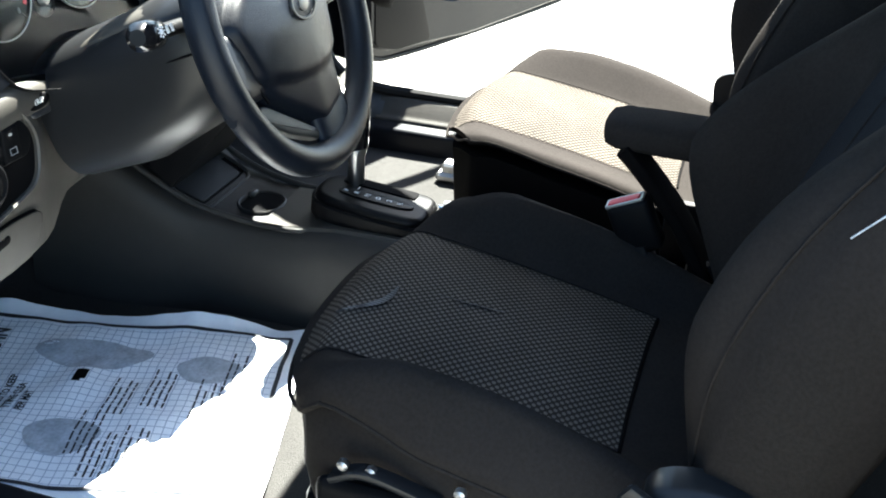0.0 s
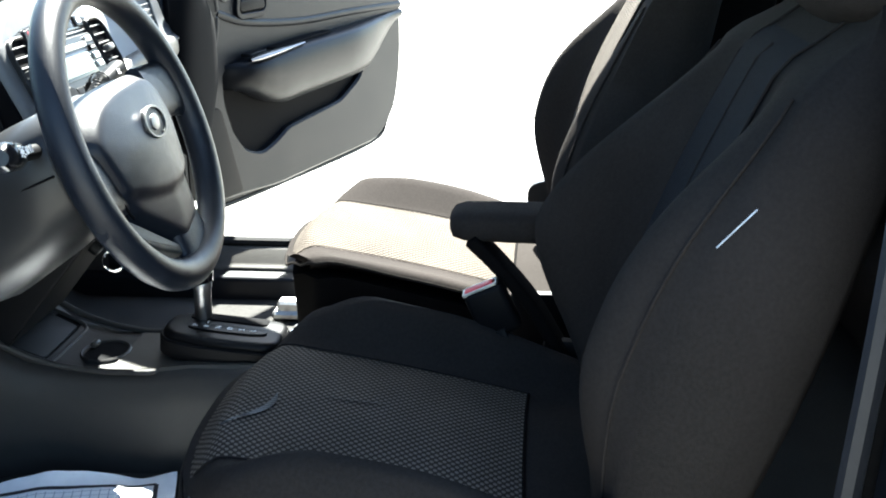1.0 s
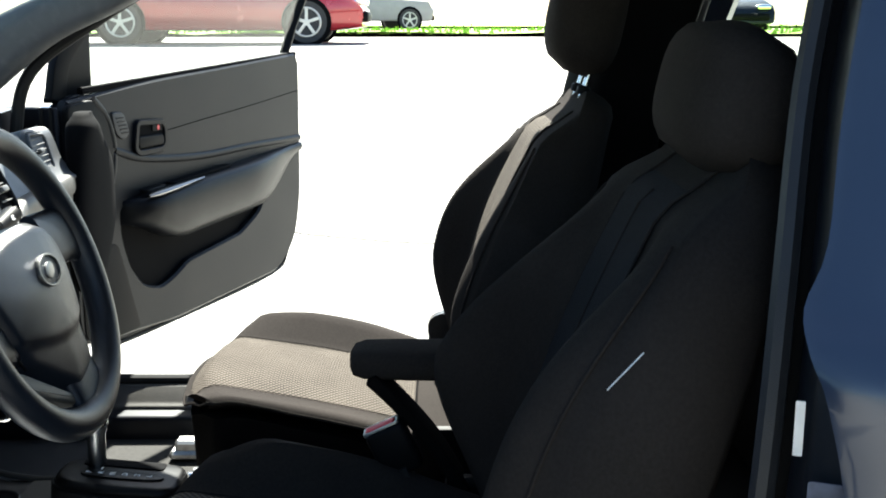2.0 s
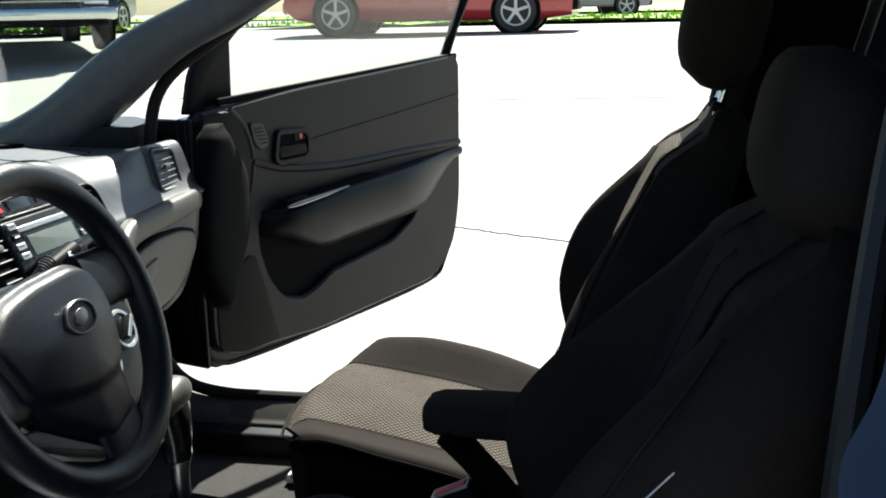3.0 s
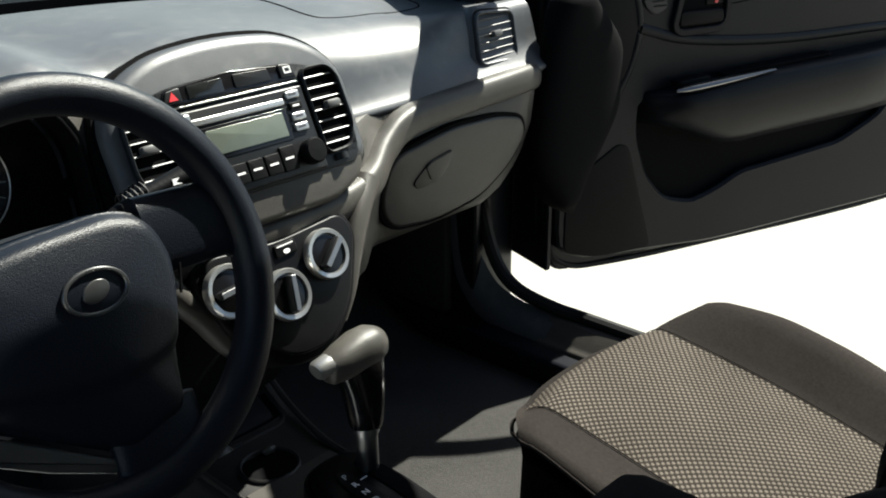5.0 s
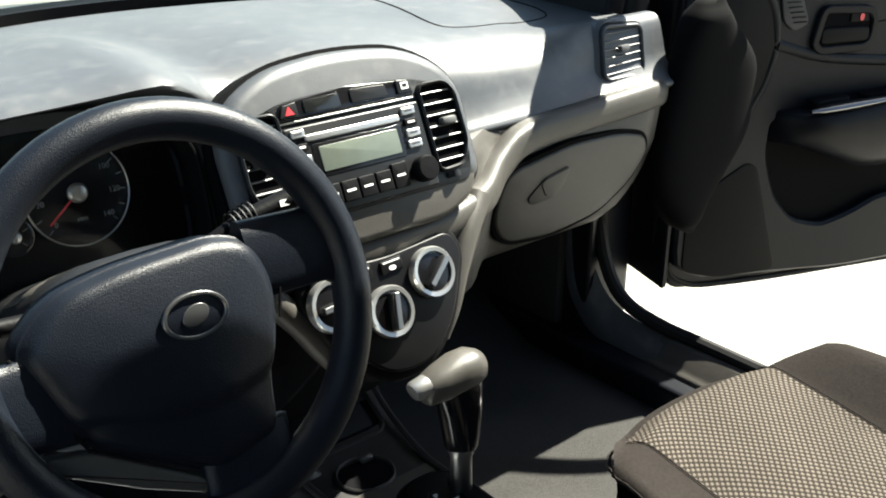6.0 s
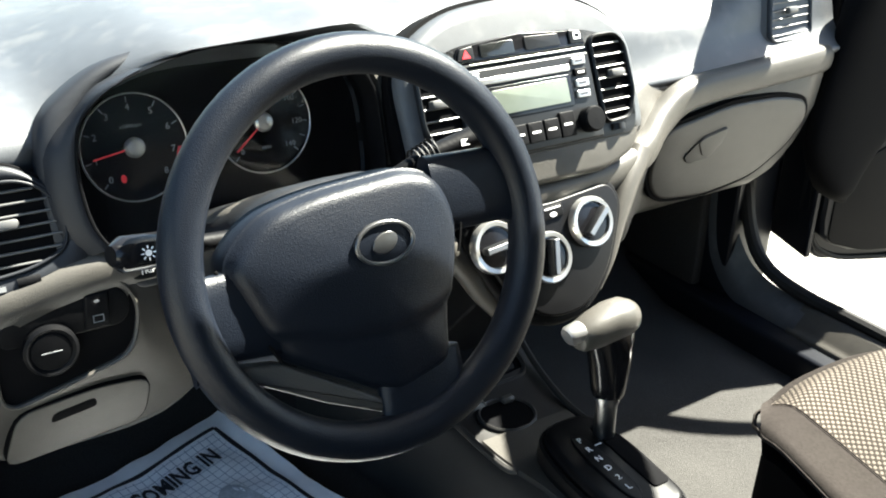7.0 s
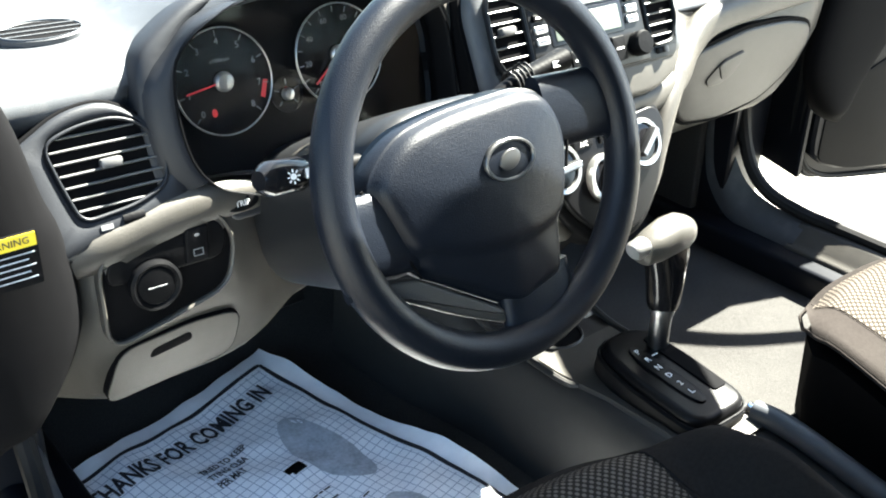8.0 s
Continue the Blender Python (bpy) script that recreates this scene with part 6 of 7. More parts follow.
def car_door(s, label):
    F = Matrix.Diagonal((s, 1, 1, 1)) @ frame_at((0.80, 0.385, 0.0), (0.952, -0.306, 0), (0, 0, 1))
    d = thing("door_1" if s > 0 else "door_2", label, "car door", T(s * 0.80, 0.385, 0.35), kind="structure")
    inv = T(-s * 0.80, -0.385, -0.35)

    def ds(name, bm, mat, parent=None, lab="", sharp=40):
        ob = part(name, bm, mat, parent or d, lab, sharp=sharp)
        ob.matrix_basis = inv if parent is None else Matrix()
        return ob

    shell = rounded([(0.0, 0.40), (1.02, 0.385), (1.13, 0.46), (1.20, 0.62), (1.21, 1.045), (1.19, 1.075), (0.05, 1.005), (0.0, 0.97)], [0.05, 0.04, 0.08, 0.1, 0.02, 0.01, 0.03, 0.03], 5)
    ds("outer_skin", plate([(u + 0.03 * (1 - min(1, u / 0.2)), z - 0.035 * smooth01((z - 0.9) / 0.06)) for u, z in shell], -0.125, -0.03, 0.012, F), BLUE, None, "blue painted outer skin")
    ds("inner_frame", plate(shrink(shell, 0.006), -0.04, -0.012, 0.006, F), JAMB, None, "inner frame, blue paint darkened for shade")
    edge = rounded([(0.075, 0.43), (0.30, 0.412), (0.40, 0.402), (1.00, 0.402), (1.12, 0.48), (1.165, 0.62), (1.175, 1.035), (1.165, 1.066), (0.70, 1.040), (0.34, 1.022), (0.12, 1.002), (0.003, 0.992), (0.003, 0.46)], [0.03, 0.05, 0.05, 0.05, 0.06, 0.08, 0.02, 0.01, 0.1, 0.1, 0.03, 0.02, 0.03], 4)
    pocket = rounded([(0.185, 0.735), (0.185, 0.66), (0.215, 0.58), (0.265, 0.525), (0.34, 0.503), (0.41, 0.520), (0.47, 0.545), (0.76, 0.565), (0.88, 0.61), (0.945, 0.69), (0.965, 0.765), (0.60, 0.75), (0.30, 0.745)], 0.02, 3)
    c = (0.56, 0.68)
    n = 120
    bm = bmesh.new()
    add_ring_plate(bm, ray_outline(edge, c, n), ray_outline(pocket, c, n), -0.012, 0.012, F, 0.006)
    panel = ds("trim_panel", bm, DOORP, None, "grey plastic trim panel")
    # Matte black back puts the pocket's shade into the colour.
    ds("pocket_back", plate(shrink(pocket, -0.004), -0.014, -0.008, 0, F), MATTE, panel, "map pocket with its shade painted black")
    # thin seam across the upper field
    ds("upper_seam", tube([F @ p for p in curve_through([(0.384, 0.893, 0.0120), (0.55, 0.905, 0.0120), (0.85, 0.925, 0.0120), (1.168, 0.950, 0.0120)], 6)], 0.0013, 6), MATTE, panel)
    ds("belt_strip", sweep([F @ Vector((u, 1.012 + 0.048 * u, 0.0)) for u in [0.08 + 1.09 * k / 10 for k in range(11)]], rounded([(-0.009, -0.014), (0.006, -0.014), (0.006, 0.002), (-0.009, 0.002)], 0.004, 2)), MATTE, None, "black window seal strip")
    # armrest: a long bulge that fades to the rear
    rings = []
    for k in range(21):
        t = k / 20
        u = 0.185 + 0.985 * t
        zt = 0.742 + 0.028 * t + 0.012 * smooth01(t / 0.3)
        hgt = 0.055 + 0.085 * smooth01(t / 0.25) - 0.115 * smooth01((t - 0.70) / 0.3)
        out = (0.070 * smooth01(t / 0.08) ** 0.5 + 0.004) * (1 - 0.72 * smooth01((t - 0.55) / 0.45))
        rings.append([(u, zt, -0.006), (u, zt + 0.004, out * 0.5), (u, zt + 0.001, out * 0.85), (u, zt - 0.010, out), (u, zt - hgt * 0.45, out * 0.98), (u, zt - hgt * 0.8, out * 0.80), (u, zt - hgt, out * 0.45), (u, zt - hgt, -0.006)])
    bm = bmesh.new()
    loft(bm, rings, True, True, F)
    arm = ds("armrest", bm, ARMP, None, "grey plastic door armrest", sharp=70)
    # Flat black patch on the armrest stands for the shade in the pull.
    ds("pull_recess", plate(rounded([(0.36, 0.022), (0.66, 0.018), (0.66, 0.046), (0.36, 0.050)], 0.012), 0, 0.006, 0.002, F @ Matrix(((1, 0, 0, 0), (0.03, 0, 1, 0.752), (0, 1, 0, 0), (0, 0, 0, 1)))), MATTE, arm, "pull recess painted as a flat black patch of shade")
    ds("switch_bank", plate(rounded([(0.245, 0.022), (0.33, 0.020), (0.33, 0.046), (0.25, 0.048)], 0.008), 0, 0.008, 0.002, F @ Matrix(((1, 0, 0, 0), (0.03, 0, 1, 0.751), (0, 1, 0, 0), (0, 0, 0, 1)))), BLACK, arm)
    ds("pull_trim", sweep([F @ Vector((u, 0.7505 + 0.046 * (u - 0.185) + 0.003, 0.064)) for u in [0.225 + 0.023 * k for k in range(12)]], oval(0, 0, 0.010, 0.006, 12), scale=lambda t: 0.5 + 0.75 * math.sin(math.pi * min(1, max(0, t)) ** 0.6)), GLOSSTRIM, arm, "gloss black pull trim")
    # ridge from the armrest up to the pod
    ds("sweep_line", sweep([F @ Vector(p) for p in curve_through([(0.175, 0.868, 0.012), (0.30, 0.835, 0.014), (0.55, 0.812, 0.014), (0.85, 0.808, 0.013), (1.165, 0.800, 0.012)], 6)], oval(0, 0, 0.006, 0.010, 10)), DOORP, panel)
    # inside handle
    hz_o = rounded([(0.248, 0.862), (0.262, 0.928), (0.372, 0.922), (0.386, 0.905), (0.384, 0.862), (0.365, 0.848), (0.265, 0.848)], 0.016, 4)
    hd = ds("handle_bezel", add_ring_plate(bmesh.new(), shrink(hz_o, -0.004), shrink(hz_o, 0.010), 0.006, 0.022, F), ARMP, None, "rounded bezel of the inside handle")
    ds("handle_recess", plate(hz_o, 0.004, 0.0155, 0, F), MATTE, hd)
    ds("handle_lever", plate(rounded([(0.262, 0.862), (0.262, 0.892), (0.372, 0.890), (0.374, 0.862)], 0.012), 0.012, 0.021, 0.004, F), BLACK, hd, "black pull lever")
    ds("lock_button", plate(rounded([(0.325, 0.898), (0.325, 0.916), (0.366, 0.914), (0.368, 0.898)], 0.004), 0.012, 0.019, 0.002, F), BLACK, hd)
    ds("lock_mark", plate(oval(0.350, 0.907, 0.005, 0.007, 10), 0.018, 0.0202, 0, F), REDP, hd, "red unlocked mark")
    # tweeter
    tw = rounded([(0.165, 0.958), (0.212, 0.955), (0.236, 0.902), (0.205, 0.888), (0.178, 0.908)], 0.012, 4)
    t_ob = ds("tweeter", plate(tw, 0.004, 0.017, 0.003, F), GREYTRIM, None, "small grey tweeter grille")
    for k in range(5):
        ds("grille_bar", box((0.194 + 0.005 * k, 0.942 - 0.009 * k, 0.0178), (0.028, 0.002, 0.002), 0, 1, F), BLACK, t_ob)
    # speaker field low at the front
    ds("speaker_grille", plate(rounded([(0.02, 0.455), (0.10, 0.43), (0.238, 0.425), (0.165, 0.645), (0.14, 0.655), (0.02, 0.59)], 0.02), 0.010, 0.0145, 0.002, F), BLACK, None, "black speaker grille field")
    # front field: the darker panel ahead of the ridge, beside the dashboard
    ridge = [(0.10, 0.992), (0.148, 0.945), (0.168, 0.875), (0.152, 0.80), (0.112, 0.735), (0.045, 0.645), (0.004, 0.605)]
    ds("front_field", plate(rounded([(0.002, 0.985)] + ridge[::1], 0.02, 3), 0.006, 0.020, 0.006, F), BLACK, panel, "black front field of the door trim")
    ds("ridge", sweep([F @ Vector((u, z, 0.016)) for u, z, _ in curve_through([(u, z, 0) for u, z in ridge], 5)], oval(0, 0, 0.006, 0.009, 10)), DOORP, panel)
    ds("front_end", box((-0.006, 0.70, -0.060), (0.014, 0.56, 0.125), 0.004, 1, F), JAMB, None, "front end of the door, paint darkened for shade")
    for n0, rr in ((-0.012, 0.006), (-0.035, 0.007)):
        ds("door_rubber", tube([F @ Vector((u, z, n0)) for u, z, _ in curve_through([(-0.010, 0.98, 0), (-0.010, 0.60, 0), (0.0, 0.47, 0), (0.045, 0.418, 0), (0.14, 0.402, 0), (0.40, 0.393, 0), (0.98, 0.390, 0), (1.10, 0.44, 0), (1.165, 0.56, 0)], 5)], rr, 8), RUBBER, None, "black rubber door seal")
    # window frame and glass
    fr = curve_through([(0.04, 0.99, -0.04), (0.085, 1.10, -0.036), (0.26, 1.24, -0.018), (0.45, 1.325, 0.024), (0.65, 1.375, 0.045), (0.85, 1.40, 0.055), (1.12, 1.405, 0.055), (1.26, 1.40, 0.054)], 6)
    ds("window_frame", sweep([F @ p for p in fr], rounded([(-0.012, -0.022), (0.012, -0.022), (0.012, 0.022), (-0.012, 0.022)], 0.005, 2)), BLACK, None, "black window frame")
    ds("rear_frame_post", sweep([F @ Vector(p) for p in ((1.160, 1.05, -0.035), (1.20, 1.15, -0.018), (1.24, 1.28, 0.020), (1.26, 1.40, 0.054))], rounded([(-0.010, -0.014), (0.010, -0.014), (0.010, 0.014), (-0.010, 0.014)], 0.004, 2), up=(0, 1, 0)), BLACK, None, "black rear post of the window frame")
    ds("mirror_sail", plate(rounded([(0.02, 0.985), (0.165, 1.005), (0.172, 1.185), (0.10, 1.13), (0.05, 1.06)], 0.01), -0.055, -0.03, 0.004, F), BLACK, None, "black triangular mirror sail")
    bm = bmesh.new()
    g = [(0.15, 1.005, -0.03), (1.17, 1.06, -0.03), (1.20, 1.15, -0.016), (1.25, 1.395, 0.052), (0.85, 1.395, 0.052), (0.55, 1.345, 0.034), (0.26, 1.23, -0.020), (0.165, 1.14, -0.032)]
    loft(bm, [g, [(x, y, z - 0.004) for x, y, z in g]], True, True, F)
    pane = ds("window_pane", bm, GLASS, None, "raised clear window glass")
    pane.visible_shadow = False
    return d, ds, F


pdoor, pds, PF = car_door(1, "grey-trimmed passenger door standing wide open")
ddoor, dds, DF = car_door(-1, "grey-trimmed driver's door standing wide open")
# thick rounded front edge of the driver's door, beside the dashboard's end
for sg, put in ((-1, dds), (1, pds)):
    rings = []
    prof = [(0.575, 0.735), (0.60, 0.695), (0.66, 0.650), (0.71, 0.636), (0.79, 0.645), (0.83, 0.657), (0.90, 0.672), (0.945, 0.690), (0.975, 0.72)]
    for z, xi, _ in curve_through([(a, b, 0) for a, b in prof], 4):
        xo = 0.885 - 0.13 * smooth01((0.76 - z) / 0.19) - 0.11 * smooth01((z - 0.84) / 0.14)
        a = (xo - xi) / 2
        rings.append([(sg * ((xi + xo) / 2 + x), 0.297 + (0.018 if sg > 0 else 0.0) + y * (1 if sg < 0 else 0.6), z) for x, y in oval(0, 0, a, 0.026 + 0.024 * smooth01((z - 0.575) / 0.03) * (1 - smooth01((z - 0.945) / 0.03)), 28, 2.6)])
    bm = bmesh.new()
    loft(bm, rings)
    put("front_edge", bm, MATTE, None, "black rounded front edge of the door", 70)
# warning label on the driver's door edge
WL = frame_at((-0.694, 0.2385, 0.803), (1, 0.0, 0), (-0.06, 0.0, 0.99))
wl = dds("warning_label", plate(rounded([(-0.05, -0.035), (0.012, -0.035), (0.012, 0.018), (-0.05, 0.018)], 0.002), -0.002, 0.0005, 0, WL), BLACK, None, "black and yellow warning label")
dds("label_header", plate(rounded([(-0.049, 0.004), (0.011, 0.004), (0.011, 0.017), (-0.049, 0.017)], 0.001), 0.0, 0.0012, 0, WL), YELLOW, wl)
text_mesh("label_text", "WARNING", 0.0095, INK, wl, WL @ T(-0.018, 0.0105, 0.0014))
for k in range(5):
    dds("label_line", box((-0.018 - 0.003 * (k % 2), -0.002 - 0.0062 * k, 0.0006), (0.052 - 0.006 * (k % 2), 0.0012, 0.0006), 0, 1, WL), GREYINK, wl)
# sticker and plug cover on the driver's pillar
PN = ((-0.33, -0.93, 0), (-0.25, -0.1, 1))
stk = tagged(part("tyre_placard", plate(rounded([(-0.015, -0.036), (0.015, -0.036), (0.015, 0.036), (-0.015, 0.036)], 0.003), 0, 0.001, 0, frame_at((-0.764, -0.727, 0.792), *PN)), PLACARD), "small printed blue-grey placard on the door pillar", "sticker")
tagged(part("label_strip", plate(rounded([(-0.0035, -0.024), (0.0035, -0.024), (0.0035, 0.024), (-0.0035, 0.024)], 0.001), 0, 0.001, 0, frame_at((-0.738, -0.711, 0.857), *PN)), WHITE), "narrow white printed label on the door pillar", "sticker")

# ---- paper floor mat ----
MO, ME1, ME2 = Vector((-0.28, 0.60, 0.318)), Vector((-0.965, -0.262, 0)), Vector((0.262, -0.965, 0))
MW, ML = 0.41, 0.53


def mat_at(p, q, lift=0.0):
    """The mat's surface: p metres from its right edge, q from its front edge."""
    w = noise.noise(Vector((p * 7, q * 7, 0.3))) * 0.010 + noise.noise(Vector((p * 22, q * 22, 2.0))) * 0.005
    hole = math.exp(-(((p - 0.160) / 0.035) ** 2 + ((q - 0.222) / 0.03) ** 2))
    edge = 0.010 * math.exp(-p / 0.03) * (1 + math.sin(q * 22))
    toe = 0.012 * smooth01((0.12 - q) / 0.16)
    return MO + ME1 * p + ME2 * q + Vector((0, 0, w + 0.012 * hole + edge + toe + lift))


def paper_material():
    mt = material("printed_paper", (0.88, 0.90, 0.93), 0.8, vary=0.07, scale=14, grain=0.25, grain_scale=45)
    nt = mt.node_tree
    b = nt.nodes["Principled BSDF"]
    src = b.inputs["Base Color"].links[0].from_socket
    uv = nt.nodes.new("ShaderNodeUVMap")
    br = nt.nodes.new("ShaderNodeTexBrick")
    br.offset, br.squash = 0.0, 1.0
    for k, v in (("Scale", 1.0), ("Mortar Size", 0.00075), ("Mortar Smooth", 0.4), ("Brick Width", 0.0125), ("Row Height", 0.0125)):
        br.inputs[k].default_value = v
    nt.links.new(uv.outputs[0], br.inputs["Vector"])
    mx = nt.nodes.new("ShaderNodeMixRGB")
    mx.inputs[2].default_value = (0.40, 0.44, 0.52, 1)
    sep = nt.nodes.new("ShaderNodeSeparateXYZ")
    nt.links.new(uv.outputs[0], sep.inputs[0])
    # the printed grid stops at the border
    prod = None
    for axis, lo, hi in ((0, 0.034, MW - 0.034), (1, 0.034, ML - 0.034)):
        for op, lim in (('GREATER_THAN', lo), ('LESS_THAN', hi)):
            c = nt.nodes.new("ShaderNodeMath")
            c.operation = op
            nt.links.new(sep.outputs[axis], c.inputs[0])
            c.inputs[1].default_value = lim
            if prod is None:
                prod = c.outputs[0]
            else:
                m2 = nt.nodes.new("ShaderNodeMath")
                m2.operation = 'MULTIPLY'
                nt.links.new(prod, m2.inputs[0])
                nt.links.new(c.outputs[0], m2.inputs[1])
                prod = m2.outputs[0]
    m3 = nt.nodes.new("ShaderNodeMath")
    m3.operation = 'MULTIPLY'
    nt.links.new(br.outputs["Fac"], m3.inputs[0])
    nt.links.new(prod, m3.inputs[1])
    nt.links.new(m3.outputs[0], mx.inputs[0])
    nt.links.new(src, mx.inputs[1])
    nt.links.new(mx.outputs[0], b.inputs["Base Color"])
    return mt


bm = bmesh.new()
uvl = bm.loops.layers.uv.new("UVMap")
NP, NQ = 70, 90
vv = [[bm.verts.new(mat_at(MW * i / NP, ML * j / NQ)) for i in range(NP + 1)] for j in range(NQ + 1)]
for j in range(NQ):
    for i in range(NP):
        p, q = MW * (i + 0.5) / NP, ML * (j + 0.5) / NQ
        if ((p - 0.160) / 0.017) ** 2 + ((q - 0.226) / 0.011) ** 2 < 1 + 0.5 * noise.noise(Vector((p * 90, q * 90, 0))):
            continue
        f = bm.faces.new((vv[j][i], vv[j][i + 1], vv[j + 1][i + 1], vv[j + 1][i]))
        for lp, (jj, ii) in zip(f.loops, ((j, i), (j, i + 1), (j + 1, i + 1), (j + 1, i))):
            lp[uvl].uv = (MW * ii / NP, ML * jj / NQ)
paper = tagged(part("paper_mat", bm, paper_material(), sharp=80), "crumpled printed paper mat with a torn hole on the floor", "floor mat")


def mat_strip(name, p0, q0, p1, q1, w, mat, lift=0.0012):
    """A printed bar on the mat, following its creases."""
    a, b = Vector((p0, q0)), Vector((p1, q1))
    d = (b - a).normalized()
    nrm = Vector((-d.y, d.x)) * (w / 2)
    n = max(2, int((b - a).length / 0.008))
    bm = bmesh.new()
    rows = []
    for k in range(n + 1):
        c = a + (b - a) * (k / n)
        rows.append((bm.verts.new(mat_at(c.x + nrm.x, c.y + nrm.y, lift)), bm.verts.new(mat_at(c.x - nrm.x, c.y - nrm.y, lift))))
    for x, y in zip(rows, rows[1:]):
        bm.faces.new((x[0], x[1], y[1], y[0]))
    return part(name, bm, mat, paper)


def mat_text(body, size, p, q, squeeze=1.0):
    """A printed line that starts at p (measured from the right edge) and reads towards it."""
    ob = text_mesh("print", body, size, INK, paper, Matrix(), 'LEFT', 0.0, bold=size * 0.03)
    for v in ob.data.vertices:
        v.co = mat_at(p - v.co.x * squeeze, q - v.co.y, 0.0014)
    return ob


B = 0.028
mat_strip("border", B, B, MW - B, B, 0.0065, INK)
mat_strip("border", B, ML - B, MW - B, ML - B, 0.0065, INK)
mat_strip("border", B, B, B, ML - B, 0.0065, INK)
mat_strip("border", MW - B, B, MW - B, ML - B, 0.0065, INK)
mat_text("THANKS FOR COMING IN", 0.042, MW - 0.042, 0.072, 0.63)
mat_text("TRIED TO KEEP", 0.0155, 0.245, 0.135, 0.75)
mat_text("TTING CLEA", 0.0155, 0.245, 0.153, 0.75)
mat_text("PER MAT", 0.0155, 0.245, 0.171, 0.75)
for q0, q1, p0 in ((0.29, 0.31, 0.36), (0.33, 0.35, 0.35), (0.28, 0.30, 0.24), (0.33, 0.35, 0.22), (0.40, 0.42, 0.24), (0.43, 0.44, 0.17), (0.26, 0.27, 0.32)):
    for k in range(4):
        a0, n0 = p0, 0
        while a0 > p0 - 0.082 + 0.007 * ((k * 3) % 4):
            w0 = 0.007 + 0.0045 * ((n0 * 5 + k * 3) % 4)
            mat_strip("print_bar", a0 - w0, q0 + 0.0095 * k, a0, q0 + 0.0095 * k, 0.0030, INK)
            a0 -= w0 + 0.0028
            n0 += 1
for pc, qc, a, b in ((0.105, 0.225, 0.036, 0.085), (0.13, 0.40, 0.032, 0.045), (0.29, 0.245, 0.036, 0.05)):
    bm = bmesh.new()
    c = bm.verts.new(mat_at(pc, qc, 0.0009))
    prev = None
    loops = []
    for ring in (0.25, 0.5, 0.75, 1.0):
        loops.append([bm.verts.new(mat_at(pc + a * ring * math.cos(t), qc + b * ring * math.sin(t) * (1 - 0.25 * math.cos(t)), 0.0009)) for t in [2 * math.pi * i / 28 for i in range(28)]])
    for i in range(28):
        bm.faces.new((c, loops[0][i], loops[0][(i + 1) % 28]))
        for u, w in zip(loops, loops[1:]):
            bm.faces.new((u[i], w[i], w[(i + 1) % 28], u[(i + 1) % 28]))
    part("shoe_print", bm, GREYINK, paper, "grey printed shoe sole")

# ---- parked vehicles ----


def wheel_parts(parent, x, y, r, w, out):
    """A wheel with tyre, rim and five spokes; out is the side that its face looks to."""
    M = T(x, y, r) @ Matrix(((0, 0, out, 0), (1, 0, 0, 0), (0, 1, 0, 0), (0, 0, 0, 1)))
    ty = part("wheel", lathe([(r * 0.62, -w / 2), (r * 0.95, -w / 2), (r, -w * 0.36), (r, w * 0.36), (r * 0.95, w / 2), (r * 0.66, w / 2)], 32, M), TYRE, parent, "black tyre on a bright alloy rim")
    part("rim", add_ring_plate(bmesh.new(), oval(0, 0, r * 0.70, r * 0.70, 32), oval(0, 0, r * 0.60, r * 0.60, 32), 0, w * 0.5 + 0.01, M, 0.01), SILVER, ty)
    for k in range(5):
        a = 2 * math.pi * k / 5 + 0.3
        part("spoke", box((r * 0.32, 0, w * 0.46), (r * 0.62, r * 0.16, 0.03), 0.008, 1, M @ pose(0, 0, 0, 0, 0, math.degrees(a))), SILVER, ty)
    part("hub", lathe([(r * 0.16, 0), (r * 0.16, w * 0.52), (0.001, w * 0.54)], 16, M), SILVER, ty)


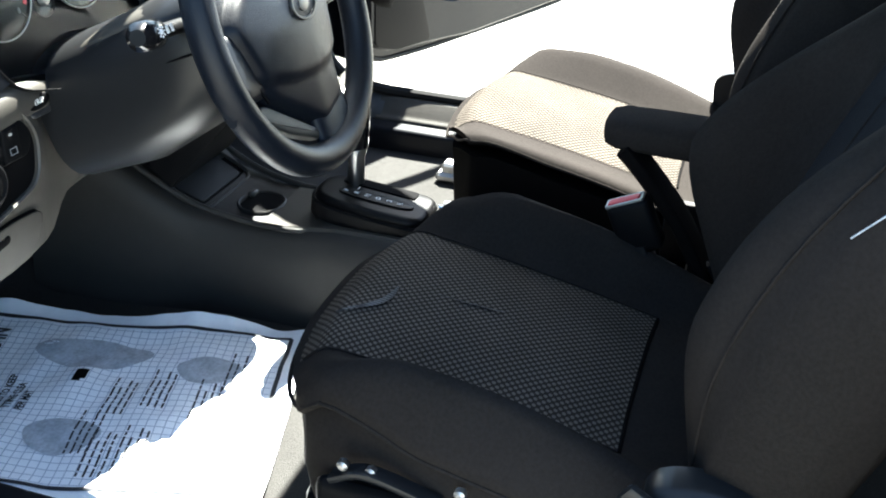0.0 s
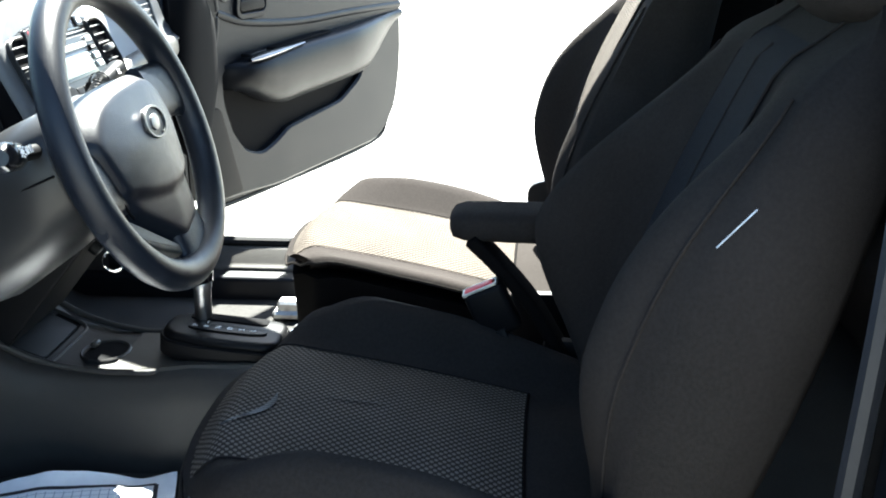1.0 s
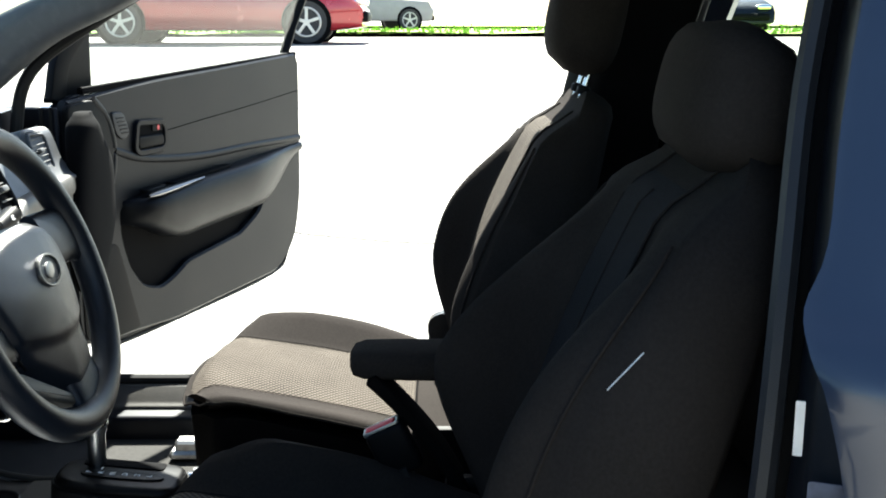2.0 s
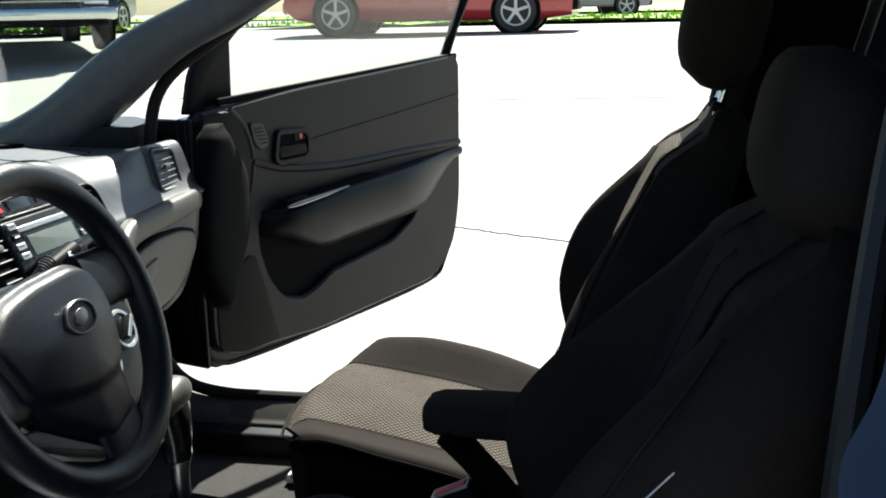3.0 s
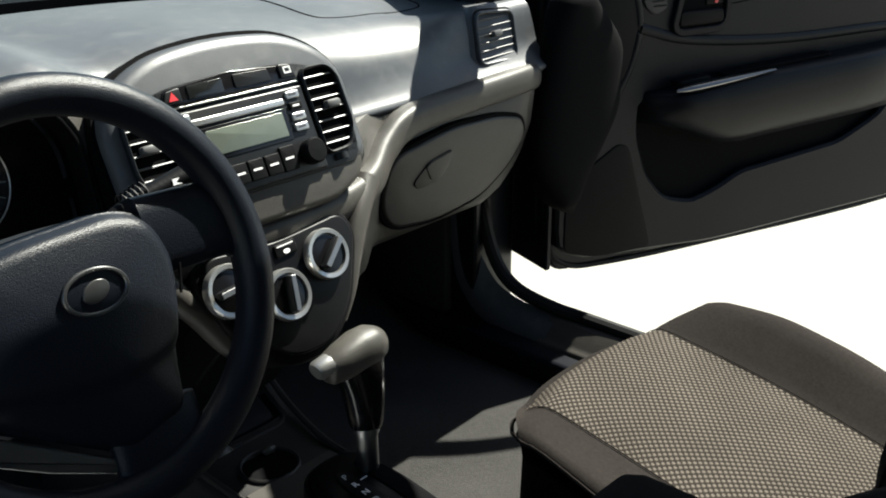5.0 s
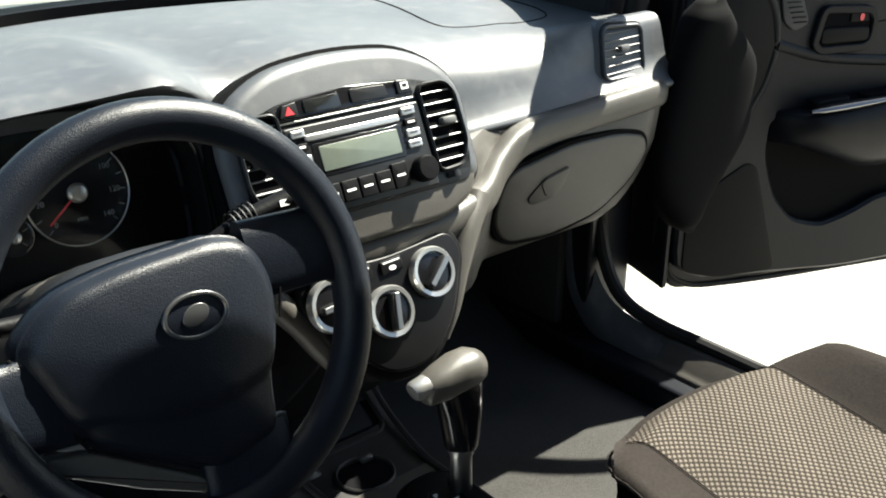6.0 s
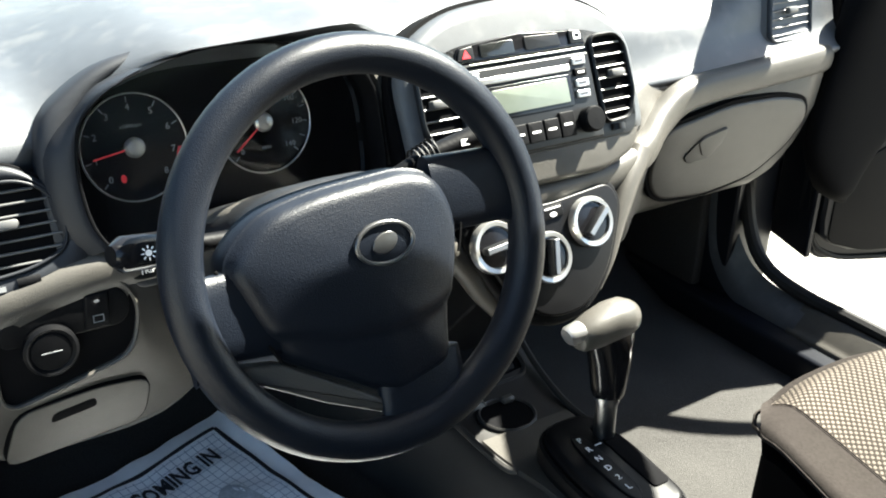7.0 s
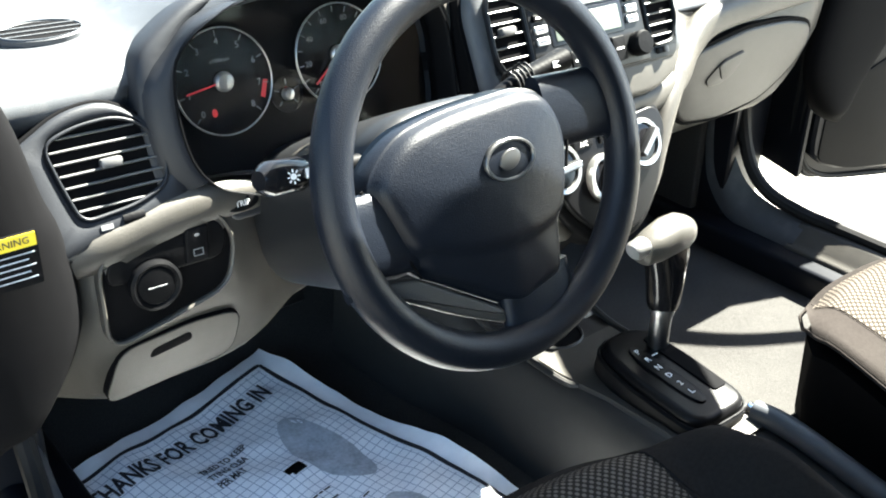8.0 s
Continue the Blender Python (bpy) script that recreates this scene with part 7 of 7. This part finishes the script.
def vehicle(name, label, m, length, width, low, cabin, paint, r=0.33, base=None, glass=TINT):
    """A parked car: lower body and cabin lofted from side outlines; its nose points along +y."""
    v = thing(name, label, "car", m, group="parked vehicles")
    hw = width / 2
    rings = []
    for k, f in ((-1.0, 0.86), (-0.97, 0.95), (-0.86, 1.0), (0, 1.0), (0.86, 1.0), (0.97, 0.95), (1.0, 0.86)):
        cz = sum(p[1] for p in low) / len(low)
        rings.append([(k * hw, y * (0.97 + 0.03 * (1 - abs(k))), cz + (z - cz) * f) for y, z in low])
    bm = bmesh.new()
    loft(bm, rings)
    part("body", bm, paint, v, sharp=50)
    rings = []
    for k, f in ((-0.90, 0.0), (-0.84, 0.35), (-0.74, 0.8), (-0.66, 1.0), (0.66, 1.0), (0.74, 0.8), (0.84, 0.35), (0.90, 0.0)):
        zb = min(p[1] for p in cabin)
        rings.append([(k * hw, y, zb + (z - zb) * f) for y, z in cabin])
    bm = bmesh.new()
    loft(bm, rings)
    part("cabin", bm, paint, v, sharp=50)
    zb, zt = min(p[1] for p in cabin), max(p[1] for p in cabin)
    ys = sorted(p[0] for p in cabin)
    for s in XS:
        # side glass lies just proud of the sloping cabin side
        def side_pt(y, t):
            return (s * hw * (0.90 - 0.20 * t + 0.012), y, zb + (zt - zb) * t)
        y0, y1 = ys[0], ys[-1]
        a0, a1 = y0 + (y1 - y0) * 0.16, y1 - (y1 - y0) * 0.10
        b0, b1 = y0 + (y1 - y0) * 0.34, y1 - (y1 - y0) * 0.36
        mid = (b0 + b1) / 2 - 0.1
        for q in (((a0, 0.12), (mid - 0.04, 0.12), (mid - 0.04, 0.86), (b0, 0.86)), ((mid + 0.04, 0.12), (a1, 0.12), (b1, 0.86), (mid + 0.04, 0.86))):
            bm = bmesh.new()
            ring = [side_pt(*p) for p in q]
            loft(bm, [ring, [(x - s * 0.02, y, z) for x, y, z in ring]])
            part("side_window", bm, GLOSSB, v)
        for y in base:
            # Black disc on the body side paints the wheel well's shade.
            part("arch_shade", lathe([(r * 1.16, 0), (r * 1.16, 0.02), (0.001, 0.02)], 32, T(s * (hw - 0.012), y, r) @ Matrix(((0, 0, s, 0), (1, 0, 0, 0), (0, 1, 0, 0), (0, 0, 0, 1)))), MATTE, v)
            wheel_parts(v, s * (hw - 0.10), y, r, 0.22, s)
        front = max(p[0] for p in low)
        part("headlight", box((s * hw * 0.70, front - 0.13, 0.66), (0.34, 0.22, 0.13), 0.05, 2), CHROME, v, "clear headlight")
        back = min(p[0] for p in low)
        part("tail_light", box((s * hw * 0.72, back + 0.08, 0.80), (0.30, 0.14, 0.14), 0.04, 2), REDP, v, "red tail light")
    part("front_bumper", box((0, max(p[0] for p in low) - 0.06, 0.42), (width * 0.86, 0.14, 0.18), 0.05, 2), BLACK, v)
    part("rear_bumper", box((0, min(p[0] for p in low) + 0.06, 0.45), (width * 0.86, 0.14, 0.20), 0.05, 2), paint, v)
    return v


COUPE_LOW = [(-2.35, 0.42), (-2.32, 0.90), (-2.05, 1.00), (-1.2, 0.99), (0.8, 0.94), (1.5, 0.86), (2.2, 0.70), (2.38, 0.52), (2.36, 0.26), (1.9, 0.20), (-1.9, 0.20), (-2.2, 0.26)]
COUPE_CAB = [(-1.75, 0.96), (-0.95, 1.36), (-0.4, 1.42), (0.15, 1.38), (1.05, 0.92)]
TRUCK_LOW = [(-2.7, 0.55), (-2.7, 1.12), (-0.9, 1.12), (0.9, 1.14), (2.4, 1.08), (2.62, 0.9), (2.65, 0.55), (2.4, 0.40), (-2.5, 0.42)]
TRUCK_CAB = [(-1.0, 1.10), (-0.85, 1.75), (-0.2, 1.82), (0.5, 1.74), (1.05, 1.10)]
WAGON_LOW = [(-2.3, 0.45), (-2.32, 1.05), (-1.0, 1.05), (0.9, 1.02), (2.1, 0.95), (2.28, 0.6), (2.2, 0.32), (-2.1, 0.34)]
WAGON_CAB = [(-2.25, 1.02), (-2.0, 1.60), (-0.6, 1.70), (0.4, 1.62), (1.0, 1.02)]


def spot(x, y, turn):
    return T(x, y, ground_z(x, y)) @ pose(0, 0, 0, 0, 0, turn)


vehicle("red_coupe", "red two-door car with five-spoke alloy wheels on the concrete", spot(16.1, 3.12, 182), 4.75, 1.8, COUPE_LOW, COUPE_CAB, RED, 0.335, (-1.43, 1.43))
tk = vehicle("pickup_truck", "black pickup truck with a chrome grille on the concrete", spot(13.6, 9.0, 128), 5.3, 1.95, TRUCK_LOW, TRUCK_CAB, TRUCK, 0.40, (-1.75, 1.70))
for k in range(6):
    part("grille_bar", box((0, 2.67, 0.66 + 0.06 * k), (1.1, 0.03, 0.022), 0.006, 1), CHROME, tk, "chrome grille bar")
part("bumper_bar", box((0, 2.72, 0.50), (1.85, 0.12, 0.16), 0.04, 2), CHROME, tk)
vehicle("dark_wagon", "dark estate car parked beside the grass", spot(20.5, 12.6, 95), 4.6, 1.8, WAGON_LOW, WAGON_CAB, TRUCK, 0.36, (-1.4, 1.4))
vehicle("blue_wagon", "dark blue estate car parked behind the red car", spot(27.5, 4.3, 175), 4.6, 1.8, WAGON_LOW, WAGON_CAB, DARKBLUE, 0.36, (-1.4, 1.4))
vehicle("tan_wagon", "tan estate car parked far off on the concrete", spot(33.0, 2.2, 200), 4.6, 1.8, WAGON_LOW, WAGON_CAB, HEADLINER, 0.36, (-1.4, 1.4))
vehicle("dark_saloon", "dark saloon car parked far off beside the road", spot(27.0, -7.6, 90), 4.6, 1.8, COUPE_LOW, COUPE_CAB, DARKBLUE, 0.33, (-1.4, 1.4))

# the car's own wheels
for sx in XS:
    for y in (1.42, -1.55):
        wh = thing("road_wheel", "steel-rimmed road wheel with a black tyre under the blue car", "wheel", T(sx * 0.74, y, 0.29), group="wheels of the blue car")
        M = pose(0, 0, 0, 0, 90 * sx)
        part("tyre", lathe([(0.19, -0.085), (0.27, -0.088), (0.288, -0.06), (0.29, 0.06), (0.27, 0.088), (0.19, 0.085)], 36, M), TYRE, wh)
        part("rim", lathe([(0.19, -0.05), (0.19, 0.078), (0.17, 0.07), (0.12, 0.045), (0.05, 0.05), (0.002, 0.055)], 36, M), SILVER, wh)
